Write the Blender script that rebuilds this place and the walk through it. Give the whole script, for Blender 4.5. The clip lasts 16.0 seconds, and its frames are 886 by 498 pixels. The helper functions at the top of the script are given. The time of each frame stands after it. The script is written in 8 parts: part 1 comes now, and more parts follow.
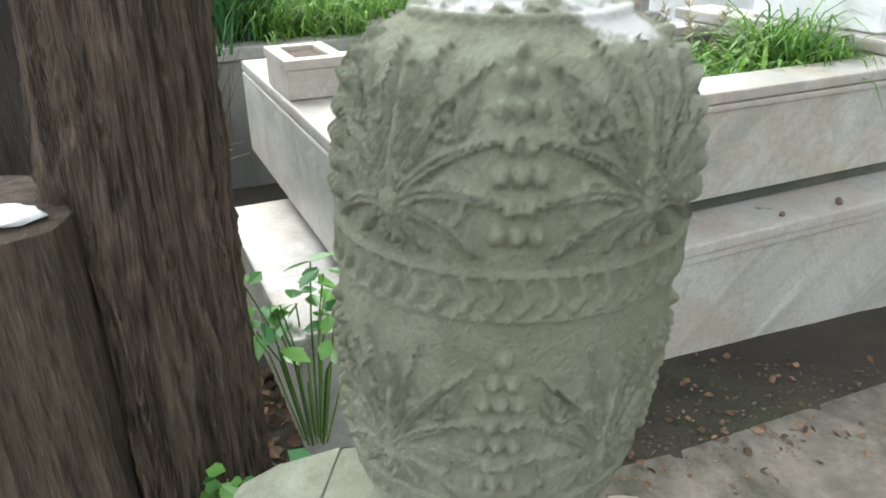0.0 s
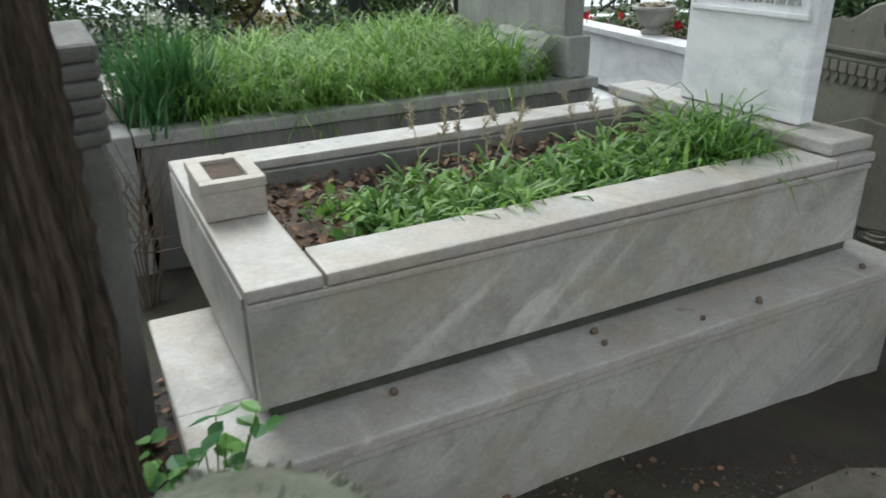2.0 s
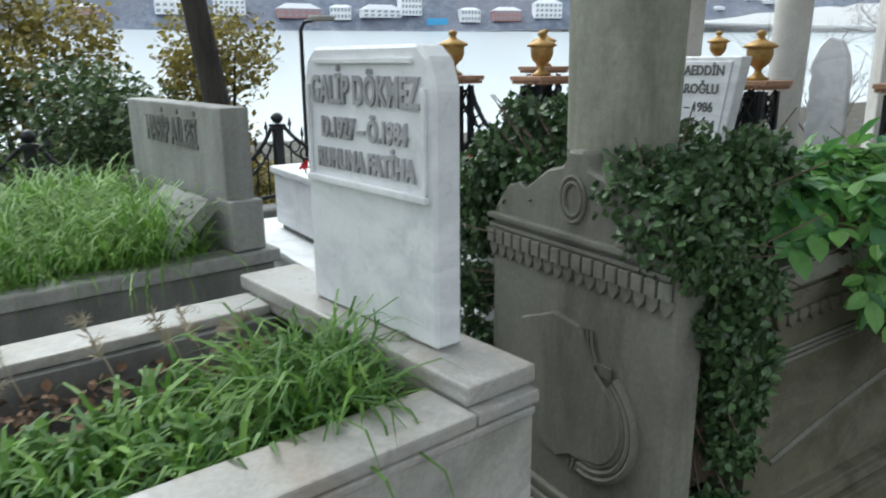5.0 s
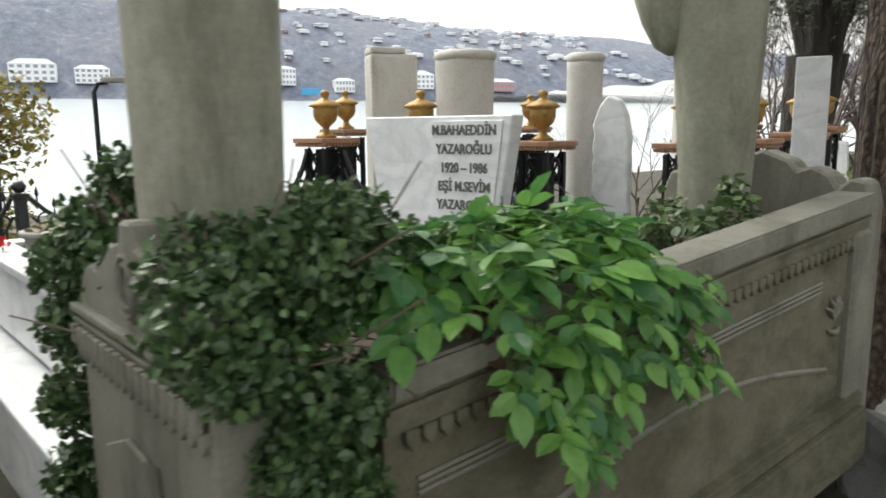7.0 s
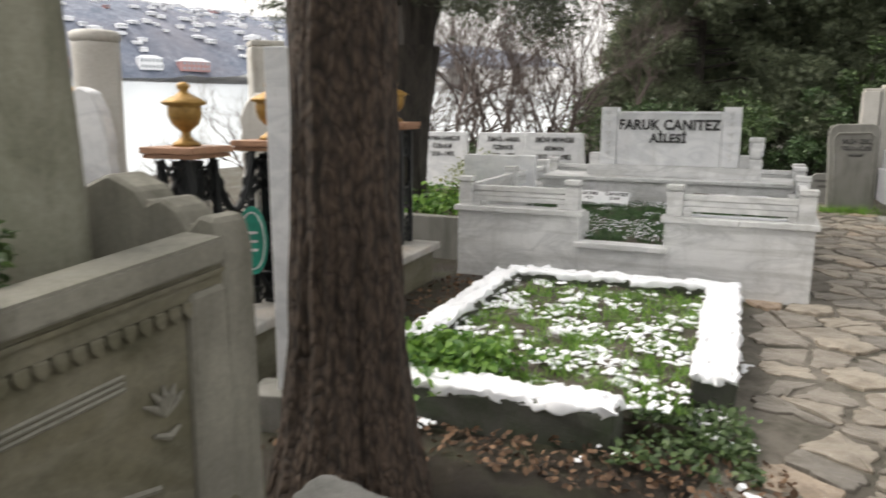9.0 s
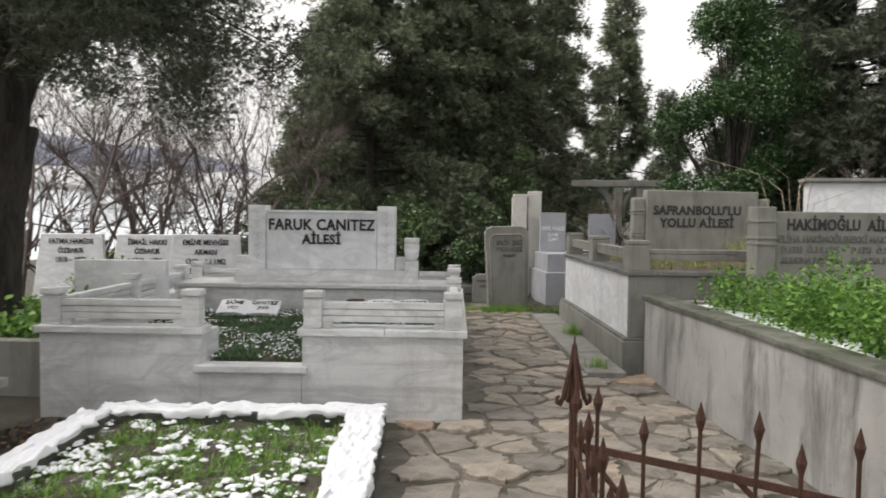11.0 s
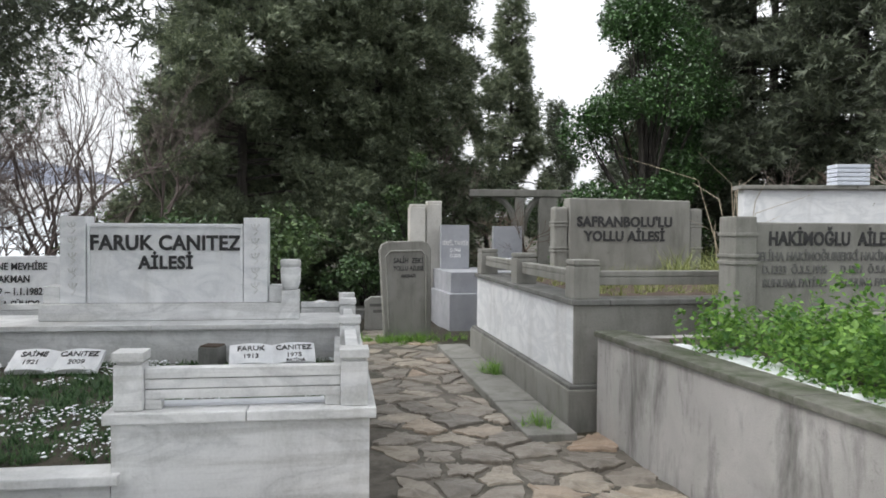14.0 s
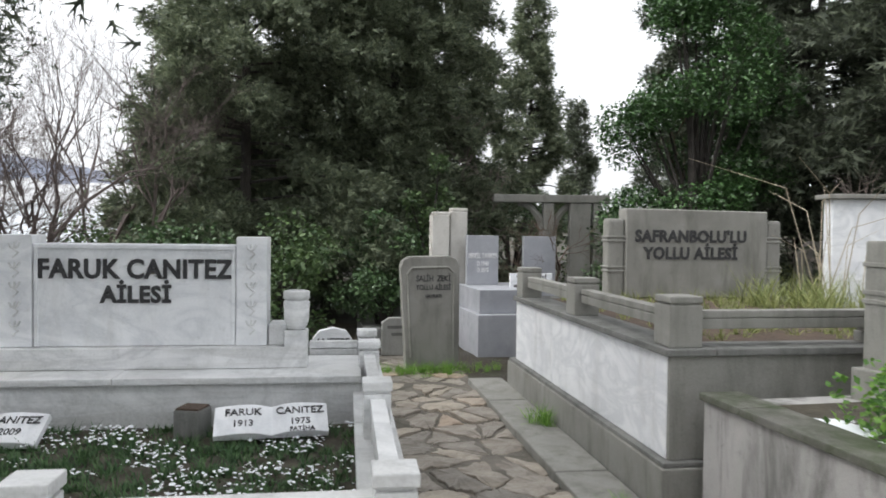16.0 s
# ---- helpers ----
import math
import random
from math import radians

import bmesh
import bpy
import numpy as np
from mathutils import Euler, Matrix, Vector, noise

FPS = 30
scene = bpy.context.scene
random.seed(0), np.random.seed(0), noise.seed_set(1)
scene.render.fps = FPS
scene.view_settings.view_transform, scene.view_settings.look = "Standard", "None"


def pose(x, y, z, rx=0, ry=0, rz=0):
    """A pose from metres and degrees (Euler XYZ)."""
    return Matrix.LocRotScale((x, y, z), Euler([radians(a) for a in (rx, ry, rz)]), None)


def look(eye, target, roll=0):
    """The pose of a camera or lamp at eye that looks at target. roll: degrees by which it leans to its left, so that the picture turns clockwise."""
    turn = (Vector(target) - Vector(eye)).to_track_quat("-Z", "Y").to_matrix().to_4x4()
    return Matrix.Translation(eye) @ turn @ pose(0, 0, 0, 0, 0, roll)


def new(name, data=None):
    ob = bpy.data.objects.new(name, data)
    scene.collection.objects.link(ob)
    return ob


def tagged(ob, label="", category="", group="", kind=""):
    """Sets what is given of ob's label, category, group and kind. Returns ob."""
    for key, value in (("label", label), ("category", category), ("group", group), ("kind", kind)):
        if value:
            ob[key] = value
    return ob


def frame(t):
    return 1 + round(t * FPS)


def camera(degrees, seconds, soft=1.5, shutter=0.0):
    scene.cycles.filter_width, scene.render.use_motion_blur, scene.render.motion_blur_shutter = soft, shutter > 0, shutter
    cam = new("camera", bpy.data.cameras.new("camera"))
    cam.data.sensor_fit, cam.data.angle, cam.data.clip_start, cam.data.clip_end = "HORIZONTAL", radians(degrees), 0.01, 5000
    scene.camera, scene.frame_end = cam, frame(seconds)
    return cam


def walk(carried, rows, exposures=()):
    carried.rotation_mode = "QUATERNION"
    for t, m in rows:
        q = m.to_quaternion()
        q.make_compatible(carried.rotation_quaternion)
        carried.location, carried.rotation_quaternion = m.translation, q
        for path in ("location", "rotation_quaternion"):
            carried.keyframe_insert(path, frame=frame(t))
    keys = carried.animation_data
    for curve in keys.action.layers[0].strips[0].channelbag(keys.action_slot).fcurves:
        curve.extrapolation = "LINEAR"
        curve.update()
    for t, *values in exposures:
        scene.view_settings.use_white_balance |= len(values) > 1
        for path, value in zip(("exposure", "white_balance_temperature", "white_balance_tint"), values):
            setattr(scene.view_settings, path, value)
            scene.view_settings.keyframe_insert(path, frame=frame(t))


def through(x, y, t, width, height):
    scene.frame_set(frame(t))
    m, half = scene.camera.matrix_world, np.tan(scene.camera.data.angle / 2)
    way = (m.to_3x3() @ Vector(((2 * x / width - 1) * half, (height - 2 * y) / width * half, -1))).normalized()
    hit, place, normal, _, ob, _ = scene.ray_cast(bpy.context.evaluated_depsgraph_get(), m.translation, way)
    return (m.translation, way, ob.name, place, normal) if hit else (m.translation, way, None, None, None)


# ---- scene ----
cam = camera(62.3, 16.0, 1.7, 0.3)
PATH = [
    (0, (1.346, -1.953, 1.261), (-0.463, -1.89, 0.41), -0.9),
    (0.5, (1.337, -1.912, 1.323), (-0.475, -1.848, 0.481), -1.1),
    (1, (1.324, -1.872, 1.407), (-0.498, -1.798, 0.587), -1.1),
    (1.5, (1.319, -1.862, 1.459), (-0.507, -1.785, 0.647), -1.1),
    (1.9, (1.277, -1.829, 1.481), (-0.551, -1.717, 0.676), -1.4),
    (2, (1.249, -1.818, 1.49), (-0.574, -1.674, 0.68), -1.1),
    (2.5, (1.152, -1.728, 1.492), (-0.665, -1.495, 0.69), -1.1),
    (3, (1.037, -1.594, 1.458), (-0.776, -1.315, 0.66), -1.1),
    (3.5, (0.86, -1.39, 1.476), (-0.938, -1.07, 0.659), -1.3),
    (4, (0.695, -1.216, 1.485), (-1.098, -0.875, 0.667), -1.4),
    (4.3, (0.591, -1.144, 1.477), (-1.213, -0.723, 0.725), -0.9),
    (4.5, (0.577, -1.021, 1.481), (-1.263, -0.614, 0.81), -1.4),
    (4.7, (0.537, -0.958, 1.499), (-1.314, -0.49, 0.901), -0.9),
    (6.8, (0.257, -0.264, 1.485), (-1.493, 0.644, 1.148), -0.7),
    (7, (0.263, -0.077, 1.436), (-1.499, 0.81, 1.106), -0.6),
    (7.5, (0.264, 0.273, 1.45), (-1.436, 1.272, 1.119), -0.3),
    (8, (0.307, 0.702, 1.444), (-1.322, 1.807, 1.09), -0.4),
    (8.5, (0.348, 1.069, 1.459), (-1.126, 2.37, 1.093), 0.0),
    (9, (0.297, 1.454, 1.517), (-0.982, 2.944, 1.14), 0.1),
    (9.5, (0.318, 1.771, 1.509), (-0.655, 3.494, 1.219), -0.1),
    (9.7, (0.313, 1.901, 1.505), (-0.555, 3.693, 1.317), -0.1),
    (10, (0.306, 2.095, 1.497), (-0.514, 3.915, 1.367), 0.0),
    (10.2, (0.301, 2.216, 1.466), (-0.496, 4.047, 1.346), 0.2),
    (12.3, (-0.022, 3.34, 1.431), (-0.324, 5.316, 1.368), 0.4),
    (12.5, (-0.082, 3.46, 1.469), (-0.379, 5.437, 1.404), 0.3),
    (13, (-0.183, 3.68, 1.487), (-0.467, 5.659, 1.432), 0.3),
    (13.5, (-0.254, 3.969, 1.471), (-0.541, 5.948, 1.409), 0.3),
    (14, (-0.33, 4.283, 1.45), (-0.623, 6.26, 1.398), 0.4),
    (14.5, (-0.454, 4.587, 1.498), (-0.729, 6.567, 1.447), 0.4),
    (15, (-0.526, 4.949, 1.483), (-0.782, 6.931, 1.429), 0.4),
    (15.5, (-0.591, 5.248, 1.519), (-0.854, 7.231, 1.478), 0.4),
    (16, (-0.774, 5.528, 1.585), (-1.089, 7.503, 1.536), 0.7),
]
EXPOSURES = [(0, 1.78, 6300, 4), (0.5, 1.82, 6250, 3), (1.5, 1.02, 6200, 3), (2.5, 0.72, 6200, 3), (4.5, 0.7, 5950, 2), (7, 0.97, 6750, 5), (9, 0.98, 7000, 10), (10.5, 0.76, 6950, 11), (12.5, 0.82, 6450, 9), (16, 0.99, 6400, 9)]
walk(cam, [(t, look(eye, target, roll)) for t, eye, target, roll in PATH], exposures=EXPOSURES)

# ---- sky and light ----
world = bpy.data.worlds.new("overcast_sky")
scene.world = world
world.use_nodes = True
wn, wl = world.node_tree.nodes, world.node_tree.links
sky = wn.new("ShaderNodeTexSky")
sky.sky_type, sky.sun_disc = "NISHITA", False
sky.sun_elevation, sky.sun_rotation = radians(50), radians(-110)
sky.air_density, sky.dust_density, sky.ozone_density = 1.0, 6.0, 1.0
grey = wn.new("ShaderNodeHueSaturation")
grey.inputs["Saturation"].default_value = 0.12
wl.new(sky.outputs[0], grey.inputs["Color"])
veil = wn.new("ShaderNodeMix")
veil.data_type = "RGBA"
veil.inputs[0].default_value = 0.6
veil.inputs[7].default_value = (5.2, 5.25, 5.4, 1)
wl.new(grey.outputs[0], veil.inputs[6])
wl.new(veil.outputs[2], wn["Background"].inputs["Color"])
wn["Background"].inputs["Strength"].default_value = 0.15
sun = new("sun", bpy.data.lights.new("sun", "SUN"))
sun.data.energy, sun.data.angle, sun.data.color = 1.0, radians(35), (1.0, 0.97, 0.93)
sun.matrix_world = look((0, 0, 0), (0.46, 0.22, -0.65))

# ---- materials ----


def material(name, rough=0.7, metal=0.0):
    m = bpy.data.materials.new(name)
    m.use_nodes = True
    p = m.node_tree.nodes["Principled BSDF"]
    p.inputs["Roughness"].default_value, p.inputs["Metallic"].default_value = rough, metal
    return m, m.node_tree.nodes, m.node_tree.links, p


def noise_tex(n, l, scale, detail=6.0, rough=0.6, distortion=0.0, stretch=(1, 1, 1)):
    co = n.new("ShaderNodeTexCoord")
    mp = n.new("ShaderNodeMapping")
    mp.inputs["Scale"].default_value = stretch
    t = n.new("ShaderNodeTexNoise")
    t.inputs["Scale"].default_value, t.inputs["Detail"].default_value = scale, detail
    t.inputs["Roughness"].default_value, t.inputs["Distortion"].default_value = rough, distortion
    l.new(co.outputs["Object"], mp.inputs["Vector"])
    l.new(mp.outputs[0], t.inputs["Vector"])
    return t.outputs["Fac"]


def ramp(n, l, fac, stops):
    r = n.new("ShaderNodeValToRGB")
    e = r.color_ramp.elements
    while len(e) < len(stops):
        e.new(0.5)
    for k, (at, c) in zip(e, stops):
        k.position, k.color = at, (*c, 1) if len(c) == 3 else c
    l.new(fac, r.inputs[0])
    return r.outputs[0]


def mixed(n, l, fac, a, b, mode="MIX"):
    m = n.new("ShaderNodeMix")
    m.data_type, m.blend_type = "RGBA", mode
    for s, v in ((m.inputs[0], fac), (m.inputs[6], a), (m.inputs[7], b)):
        if isinstance(v, (int, float)):
            s.default_value = v
        elif isinstance(v, tuple):
            s.default_value = (*v, 1)
        else:
            l.new(v, s)
    return m.outputs[2]


def relief(n, l, p, heights, strength=0.4, distance=0.01):
    last = None
    for h, s in heights:
        b = n.new("ShaderNodeBump")
        b.inputs["Strength"].default_value, b.inputs["Distance"].default_value = s, distance
        l.new(h, b.inputs["Height"])
        if last:
            l.new(last, b.inputs["Normal"])
        last = b.outputs[0]
    l.new(last, p.inputs["Normal"])


def object_random(n):
    return n.new("ShaderNodeObjectInfo").outputs["Random"]


def island_random(n):
    return n.new("ShaderNodeNewGeometry").outputs["Random Per Island"]


def stone_mat(name, light, dark, stain, vein=None, rough=0.55, grain=60.0, stain_amount=(0.45, 0.75), streak=False, bump=0.25, band=0.0, slant=None, patina=None):
    """Weathered marble, limestone or cement: cloudy tone, veins, stains that run down, fine grain."""
    m, n, l, p = material(name, rough)
    cloud = noise_tex(n, l, 2.3, 8, 0.6, 0.6)
    c = ramp(n, l, cloud, [(0.3, dark), (0.68, light)])
    if vein:
        v = noise_tex(n, l, 1.9, 7, 0.55, 1.2, (1.0, 1.0, 2.0))
        c = mixed(n, l, ramp(n, l, v, [(0.38, (0, 0, 0)), (0.49, (0.6, 0.6, 0.6)), (0.53, (0.3, 0.3, 0.3)), (0.62, (0, 0, 0))]), c, vein)
    s = noise_tex(n, l, 4.5, 9, 0.68, 0.3, (1, 1, 0.22) if streak else (1, 1, 1))
    c = mixed(n, l, ramp(n, l, s, [(stain_amount[0], (0, 0, 0)), (stain_amount[1], (0.85, 0.85, 0.85))]), c, stain)
    if band:
        w = noise_tex(n, l, 3.2, 7, 0.6, 0.5, (0.28, 0.28, 4.0))
        c = mixed(n, l, ramp(n, l, w, [(0.46, (0, 0, 0)), (0.62, (band, band, band))]), c, stain)
    if slant:
        co, mp = n.new("ShaderNodeTexCoord"), n.new("ShaderNodeMapping")
        mp.vector_type = "TEXTURE"
        mp.inputs["Rotation"].default_value = (0, radians(-38), 0)
        mp.inputs["Scale"].default_value = (3.2, 1.6, 0.42)
        l.new(co.outputs["Object"], mp.inputs["Vector"])
        for scale, tone, lo, hi, most in ((3.0, slant[0], 0.50, 0.66, 0.75), (5.5, slant[1], 0.57, 0.70, 0.6)):
            t = n.new("ShaderNodeTexNoise")
            t.inputs["Scale"].default_value, t.inputs["Detail"].default_value, t.inputs["Distortion"].default_value = scale, 7, 0.8
            l.new(mp.outputs[0], t.inputs["Vector"])
            c = mixed(n, l, ramp(n, l, t.outputs["Fac"], [(lo, (0, 0, 0)), (hi, (most,) * 3)]), c, tone)
    if patina:
        w = noise_tex(n, l, 3.4, 6, 0.6, 0.8)
        c = mixed(n, l, ramp(n, l, w, [(0.46, (0, 0, 0)), (0.64, (0.75, 0.75, 0.75))]), c, patina)
    dirt = noise_tex(n, l, 17.0, 8, 0.72, 0.4)
    c = mixed(n, l, ramp(n, l, dirt, [(0.58, (0, 0, 0)), (0.74, (0.5, 0.5, 0.5))]), c, stain)
    g = noise_tex(n, l, grain, 4, 0.7)
    c = mixed(n, l, 0.45, c, ramp(n, l, g, [(0.3, (0.35, 0.35, 0.35)), (0.7, (0.65, 0.65, 0.65))]), "OVERLAY")
    l.new(c, p.inputs["Base Color"])
    l.new(ramp(n, l, s, [(0.3, (rough - 0.12,) * 3), (0.7, (min(1, rough + 0.2),) * 3)]), p.inputs["Roughness"])
    relief(n, l, p, [(g, bump), (s, bump * 0.8)], distance=0.004)
    return m


M_MARBLE_A = stone_mat("grey_weathered_marble", (0.44, 0.43, 0.40), (0.325, 0.32, 0.298), (0.19, 0.176, 0.148), None, 0.42, 70, (0.5, 0.8), slant=((0.235, 0.24, 0.215), (0.60, 0.58, 0.54)), patina=(0.33, 0.295, 0.235))
M_CAP = stone_mat("pale_marble_coping", (0.46, 0.45, 0.43), (0.345, 0.335, 0.318), (0.23, 0.2, 0.165), None, 0.36, 80, (0.46, 0.8), slant=((0.30, 0.30, 0.29), (0.62, 0.6, 0.57)), patina=(0.36, 0.31, 0.26))
M_WHITE = stone_mat("white_marble", (0.86, 0.87, 0.89), (0.76, 0.77, 0.79), (0.47, 0.47, 0.455), (0.58, 0.60, 0.63), 0.45, 70, (0.53, 0.92), True)
M_FWALL = stone_mat("white_grey_banded_marble", (0.80, 0.805, 0.81), (0.68, 0.685, 0.69), (0.36, 0.36, 0.345), (0.46, 0.47, 0.48), 0.5, 70, (0.54, 0.92), True, 0.25, 0.42)
M_GREY = stone_mat("grey_limestone", (0.36, 0.36, 0.345), (0.25, 0.25, 0.24), (0.14, 0.14, 0.12), None, 0.75, 55, (0.48, 0.78), True)
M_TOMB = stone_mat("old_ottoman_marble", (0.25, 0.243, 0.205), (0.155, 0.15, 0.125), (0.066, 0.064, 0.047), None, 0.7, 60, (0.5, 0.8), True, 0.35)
# Brown stain, with the shade on tomb side and fence plinth mixed into the tone
M_TOMB_SIDE = stone_mat("brown_stained_shaded_marble", (0.16, 0.148, 0.1), (0.09, 0.084, 0.055), (0.045, 0.046, 0.026), (0.19, 0.18, 0.14), 0.7, 60, (0.45, 0.8), False, 0.35)
M_COLUMN = stone_mat("green_streaked_marble", (0.36, 0.355, 0.295), (0.215, 0.218, 0.165), (0.10, 0.105, 0.066), None, 0.6, 50, (0.48, 0.72), True)
M_COLWHITE = stone_mat("pale_streaked_marble", (0.66, 0.64, 0.60), (0.50, 0.485, 0.45), (0.30, 0.27, 0.23), None, 0.6, 60, (0.5, 0.8), True)
M_CEMENT = stone_mat("cast_stone", (0.281, 0.276, 0.255), (0.204, 0.2, 0.183), (0.102, 0.102, 0.085), None, 0.85, 120, (0.48, 0.78), True, 0.5)
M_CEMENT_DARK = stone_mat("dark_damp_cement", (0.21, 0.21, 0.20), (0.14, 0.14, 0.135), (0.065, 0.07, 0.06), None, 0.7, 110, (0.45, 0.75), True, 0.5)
M_RENDER = stone_mat("rough_grey_render", (0.44, 0.428, 0.415), (0.32, 0.312, 0.302), (0.10, 0.10, 0.092), None, 0.9, 150, (0.49, 0.68), True, 1.0)
M_GRANITE = stone_mat("grey_granite", (0.40, 0.41, 0.44), (0.30, 0.31, 0.34), (0.24, 0.25, 0.27), None, 0.4, 190, (0.5, 0.9), False, 0.1)
M_KERB = stone_mat("mossy_stone_and_gap_shade", (0.10, 0.10, 0.088), (0.05, 0.052, 0.042), (0.035, 0.052, 0.024), None, 0.9, 40, (0.4, 0.7), False, 0.9)
M_MOSSY = stone_mat("wet_mossy_coping", (0.20, 0.195, 0.175), (0.10, 0.098, 0.085), (0.045, 0.06, 0.025), None, 0.5, 60, (0.42, 0.62), False, 0.7)
M_SLAB = stone_mat("paving_stone", (0.42, 0.385, 0.34), (0.22, 0.20, 0.175), (0.10, 0.088, 0.072), None, 0.36, 40, (0.46, 0.68), False, 1.0, patina=(0.235, 0.205, 0.17))
M_VASE = stone_mat("lichen_green_carved_stone", (0.37, 0.385, 0.31), (0.17, 0.185, 0.13), (0.08, 0.084, 0.052), None, 0.75, 380, (0.42, 0.66), False, 0.85, patina=(0.18, 0.19, 0.125))
M_GROUT = stone_mat("dark_mortar_joint", (0.19, 0.17, 0.145), (0.085, 0.075, 0.062), (0.045, 0.045, 0.03), None, 0.75, 45, (0.45, 0.65), False, 1.0)


def slab_random(mat):
    """Each piece of paving gets a tone of its own."""
    n, l = mat.node_tree.nodes, mat.node_tree.links
    p = n["Principled BSDF"]
    src = p.inputs["Base Color"].links[0].from_socket
    tone = ramp(n, l, object_random(n), [(0.0, (0.30, 0.30, 0.30)), (0.4, (0.44, 0.43, 0.42)), (0.7, (0.54, 0.52, 0.49)), (0.88, (0.72, 0.69, 0.64)), (1.0, (0.66, 0.52, 0.42))])
    l.new(mixed(n, l, 0.75, src, tone, "OVERLAY"), p.inputs["Base Color"])


slab_random(M_SLAB)


def painted_sheen(mat, spots):
    """Wet sheen painted as white patches with ragged edges, each round a place of its own."""
    n, l = mat.node_tree.nodes, mat.node_tree.links
    p = n["Principled BSDF"]
    src = p.inputs["Base Color"].links[0].from_socket
    co = n.new("ShaderNodeTexCoord")
    rag = noise_tex(n, l, 55, 6, 0.7)
    for at, reach in spots:
        d = n.new("ShaderNodeVectorMath")
        d.operation = "DISTANCE"
        d.inputs[1].default_value = at
        l.new(co.outputs["Object"], d.inputs[0])
        f = n.new("ShaderNodeMath")
        f.operation = "DIVIDE"
        l.new(d.outputs["Value"], f.inputs[0])
        f.inputs[1].default_value = reach
        g = n.new("ShaderNodeMath")
        g.operation = "SUBTRACT"
        l.new(rag, g.inputs[0])
        l.new(f.outputs[0], g.inputs[1])
        src = mixed(n, l, ramp(n, l, g.outputs[0], [(0.0, (0, 0, 0)), (0.16, (0.85, 0.85, 0.85))]), src, (0.66, 0.66, 0.66))
    l.new(src, p.inputs["Base Color"])


# bright reflection on the barrel's top, put into the stone colour
painted_sheen(M_VASE, [((0.012, -0.016, 1.229), 0.068), ((0.034, 0.036, 1.213), 0.05)])


def plain(name, col, rough=0.6, metal=0.0, var=0.35, scale=30.0, bump=0.2):
    m, n, l, p = material(name, rough, metal)
    f = noise_tex(n, l, scale, 6)
    g = noise_tex(n, l, scale * 0.13, 4)
    lo, hi = tuple(c * (1 - var) for c in col), tuple(min(1, c * (1 + var)) for c in col)
    c = mixed(n, l, 0.5, ramp(n, l, f, [(0.3, lo), (0.7, hi)]), ramp(n, l, g, [(0.3, lo), (0.7, hi)]))
    l.new(c, p.inputs["Base Color"])
    relief(n, l, p, [(f, bump)], distance=0.004)
    return m


M_IRON = plain("black_painted_iron", (0.018, 0.02, 0.022), 0.35, 0.3)
M_RUST = plain("rusted_iron", (0.085, 0.042, 0.028), 0.85, 0.2, 0.5, 80)
M_GOLD = plain("gold_painted_iron", (0.34, 0.20, 0.055), 0.45, 0.35, 0.45, 40)
M_COPPER = plain("terracotta_painted_cap", (0.36, 0.20, 0.125), 0.6, 0.0, 0.35, 60)
M_INK = plain("black_lettering", (0.03, 0.03, 0.032), 0.6)
M_INK_GREY = plain("faded_grey_lettering", (0.13, 0.13, 0.125), 0.7)
M_INK_FADED = plain("worn_relief_lettering", (0.36, 0.36, 0.37), 0.6)
M_INK_WHITE = plain("white_lettering", (0.75, 0.75, 0.75), 0.6)
M_SNOW = plain("snow", (0.86, 0.88, 0.92), 0.55, 0.0, 0.06, 40, 0.6)
M_SOIL = plain("brown_soil_litter", (0.085, 0.06, 0.045), 0.95, 0.0, 0.6, 45, 1.0)
M_RED = plain("red_petals", (0.62, 0.02, 0.03), 0.5)
M_WHITE_PETAL = plain("white_petals", (0.8, 0.8, 0.68), 0.5, 0.0, 0.1)
M_DISC_RED = plain("red_enamel", (0.55, 0.03, 0.05), 0.35)
M_DISC_GREEN = plain("green_enamel", (0.02, 0.26, 0.19), 0.35)
M_POT = stone_mat("grey_stone_pot", (0.42, 0.41, 0.38), (0.32, 0.31, 0.29), (0.22, 0.21, 0.19), None, 0.8, 90)
M_PLANTER = stone_mat("beige_terrazzo", (0.50, 0.46, 0.41), (0.40, 0.365, 0.32), (0.28, 0.25, 0.22), None, 0.6, 130)
M_TWIG = plain("dry_twig", (0.14, 0.105, 0.08), 0.9)
M_STALK = plain("dry_pale_stalk", (0.42, 0.36, 0.27), 0.9)
M_GREYTWIG = plain("grey_bare_branch", (0.125, 0.10, 0.092), 0.9)
M_PALETWIG = plain("pale_bare_branch", (0.23, 0.19, 0.17), 0.9)
M_GRIT = plain("damp_grit", (0.12, 0.105, 0.08), 0.8, 0.0, 0.6, 20)
M_TARP = plain("white_box", (0.6, 0.64, 0.72), 0.5, 0.0, 0.15)
M_ROOF = plain("red_roof_tiles", (0.20, 0.055, 0.04), 0.8)


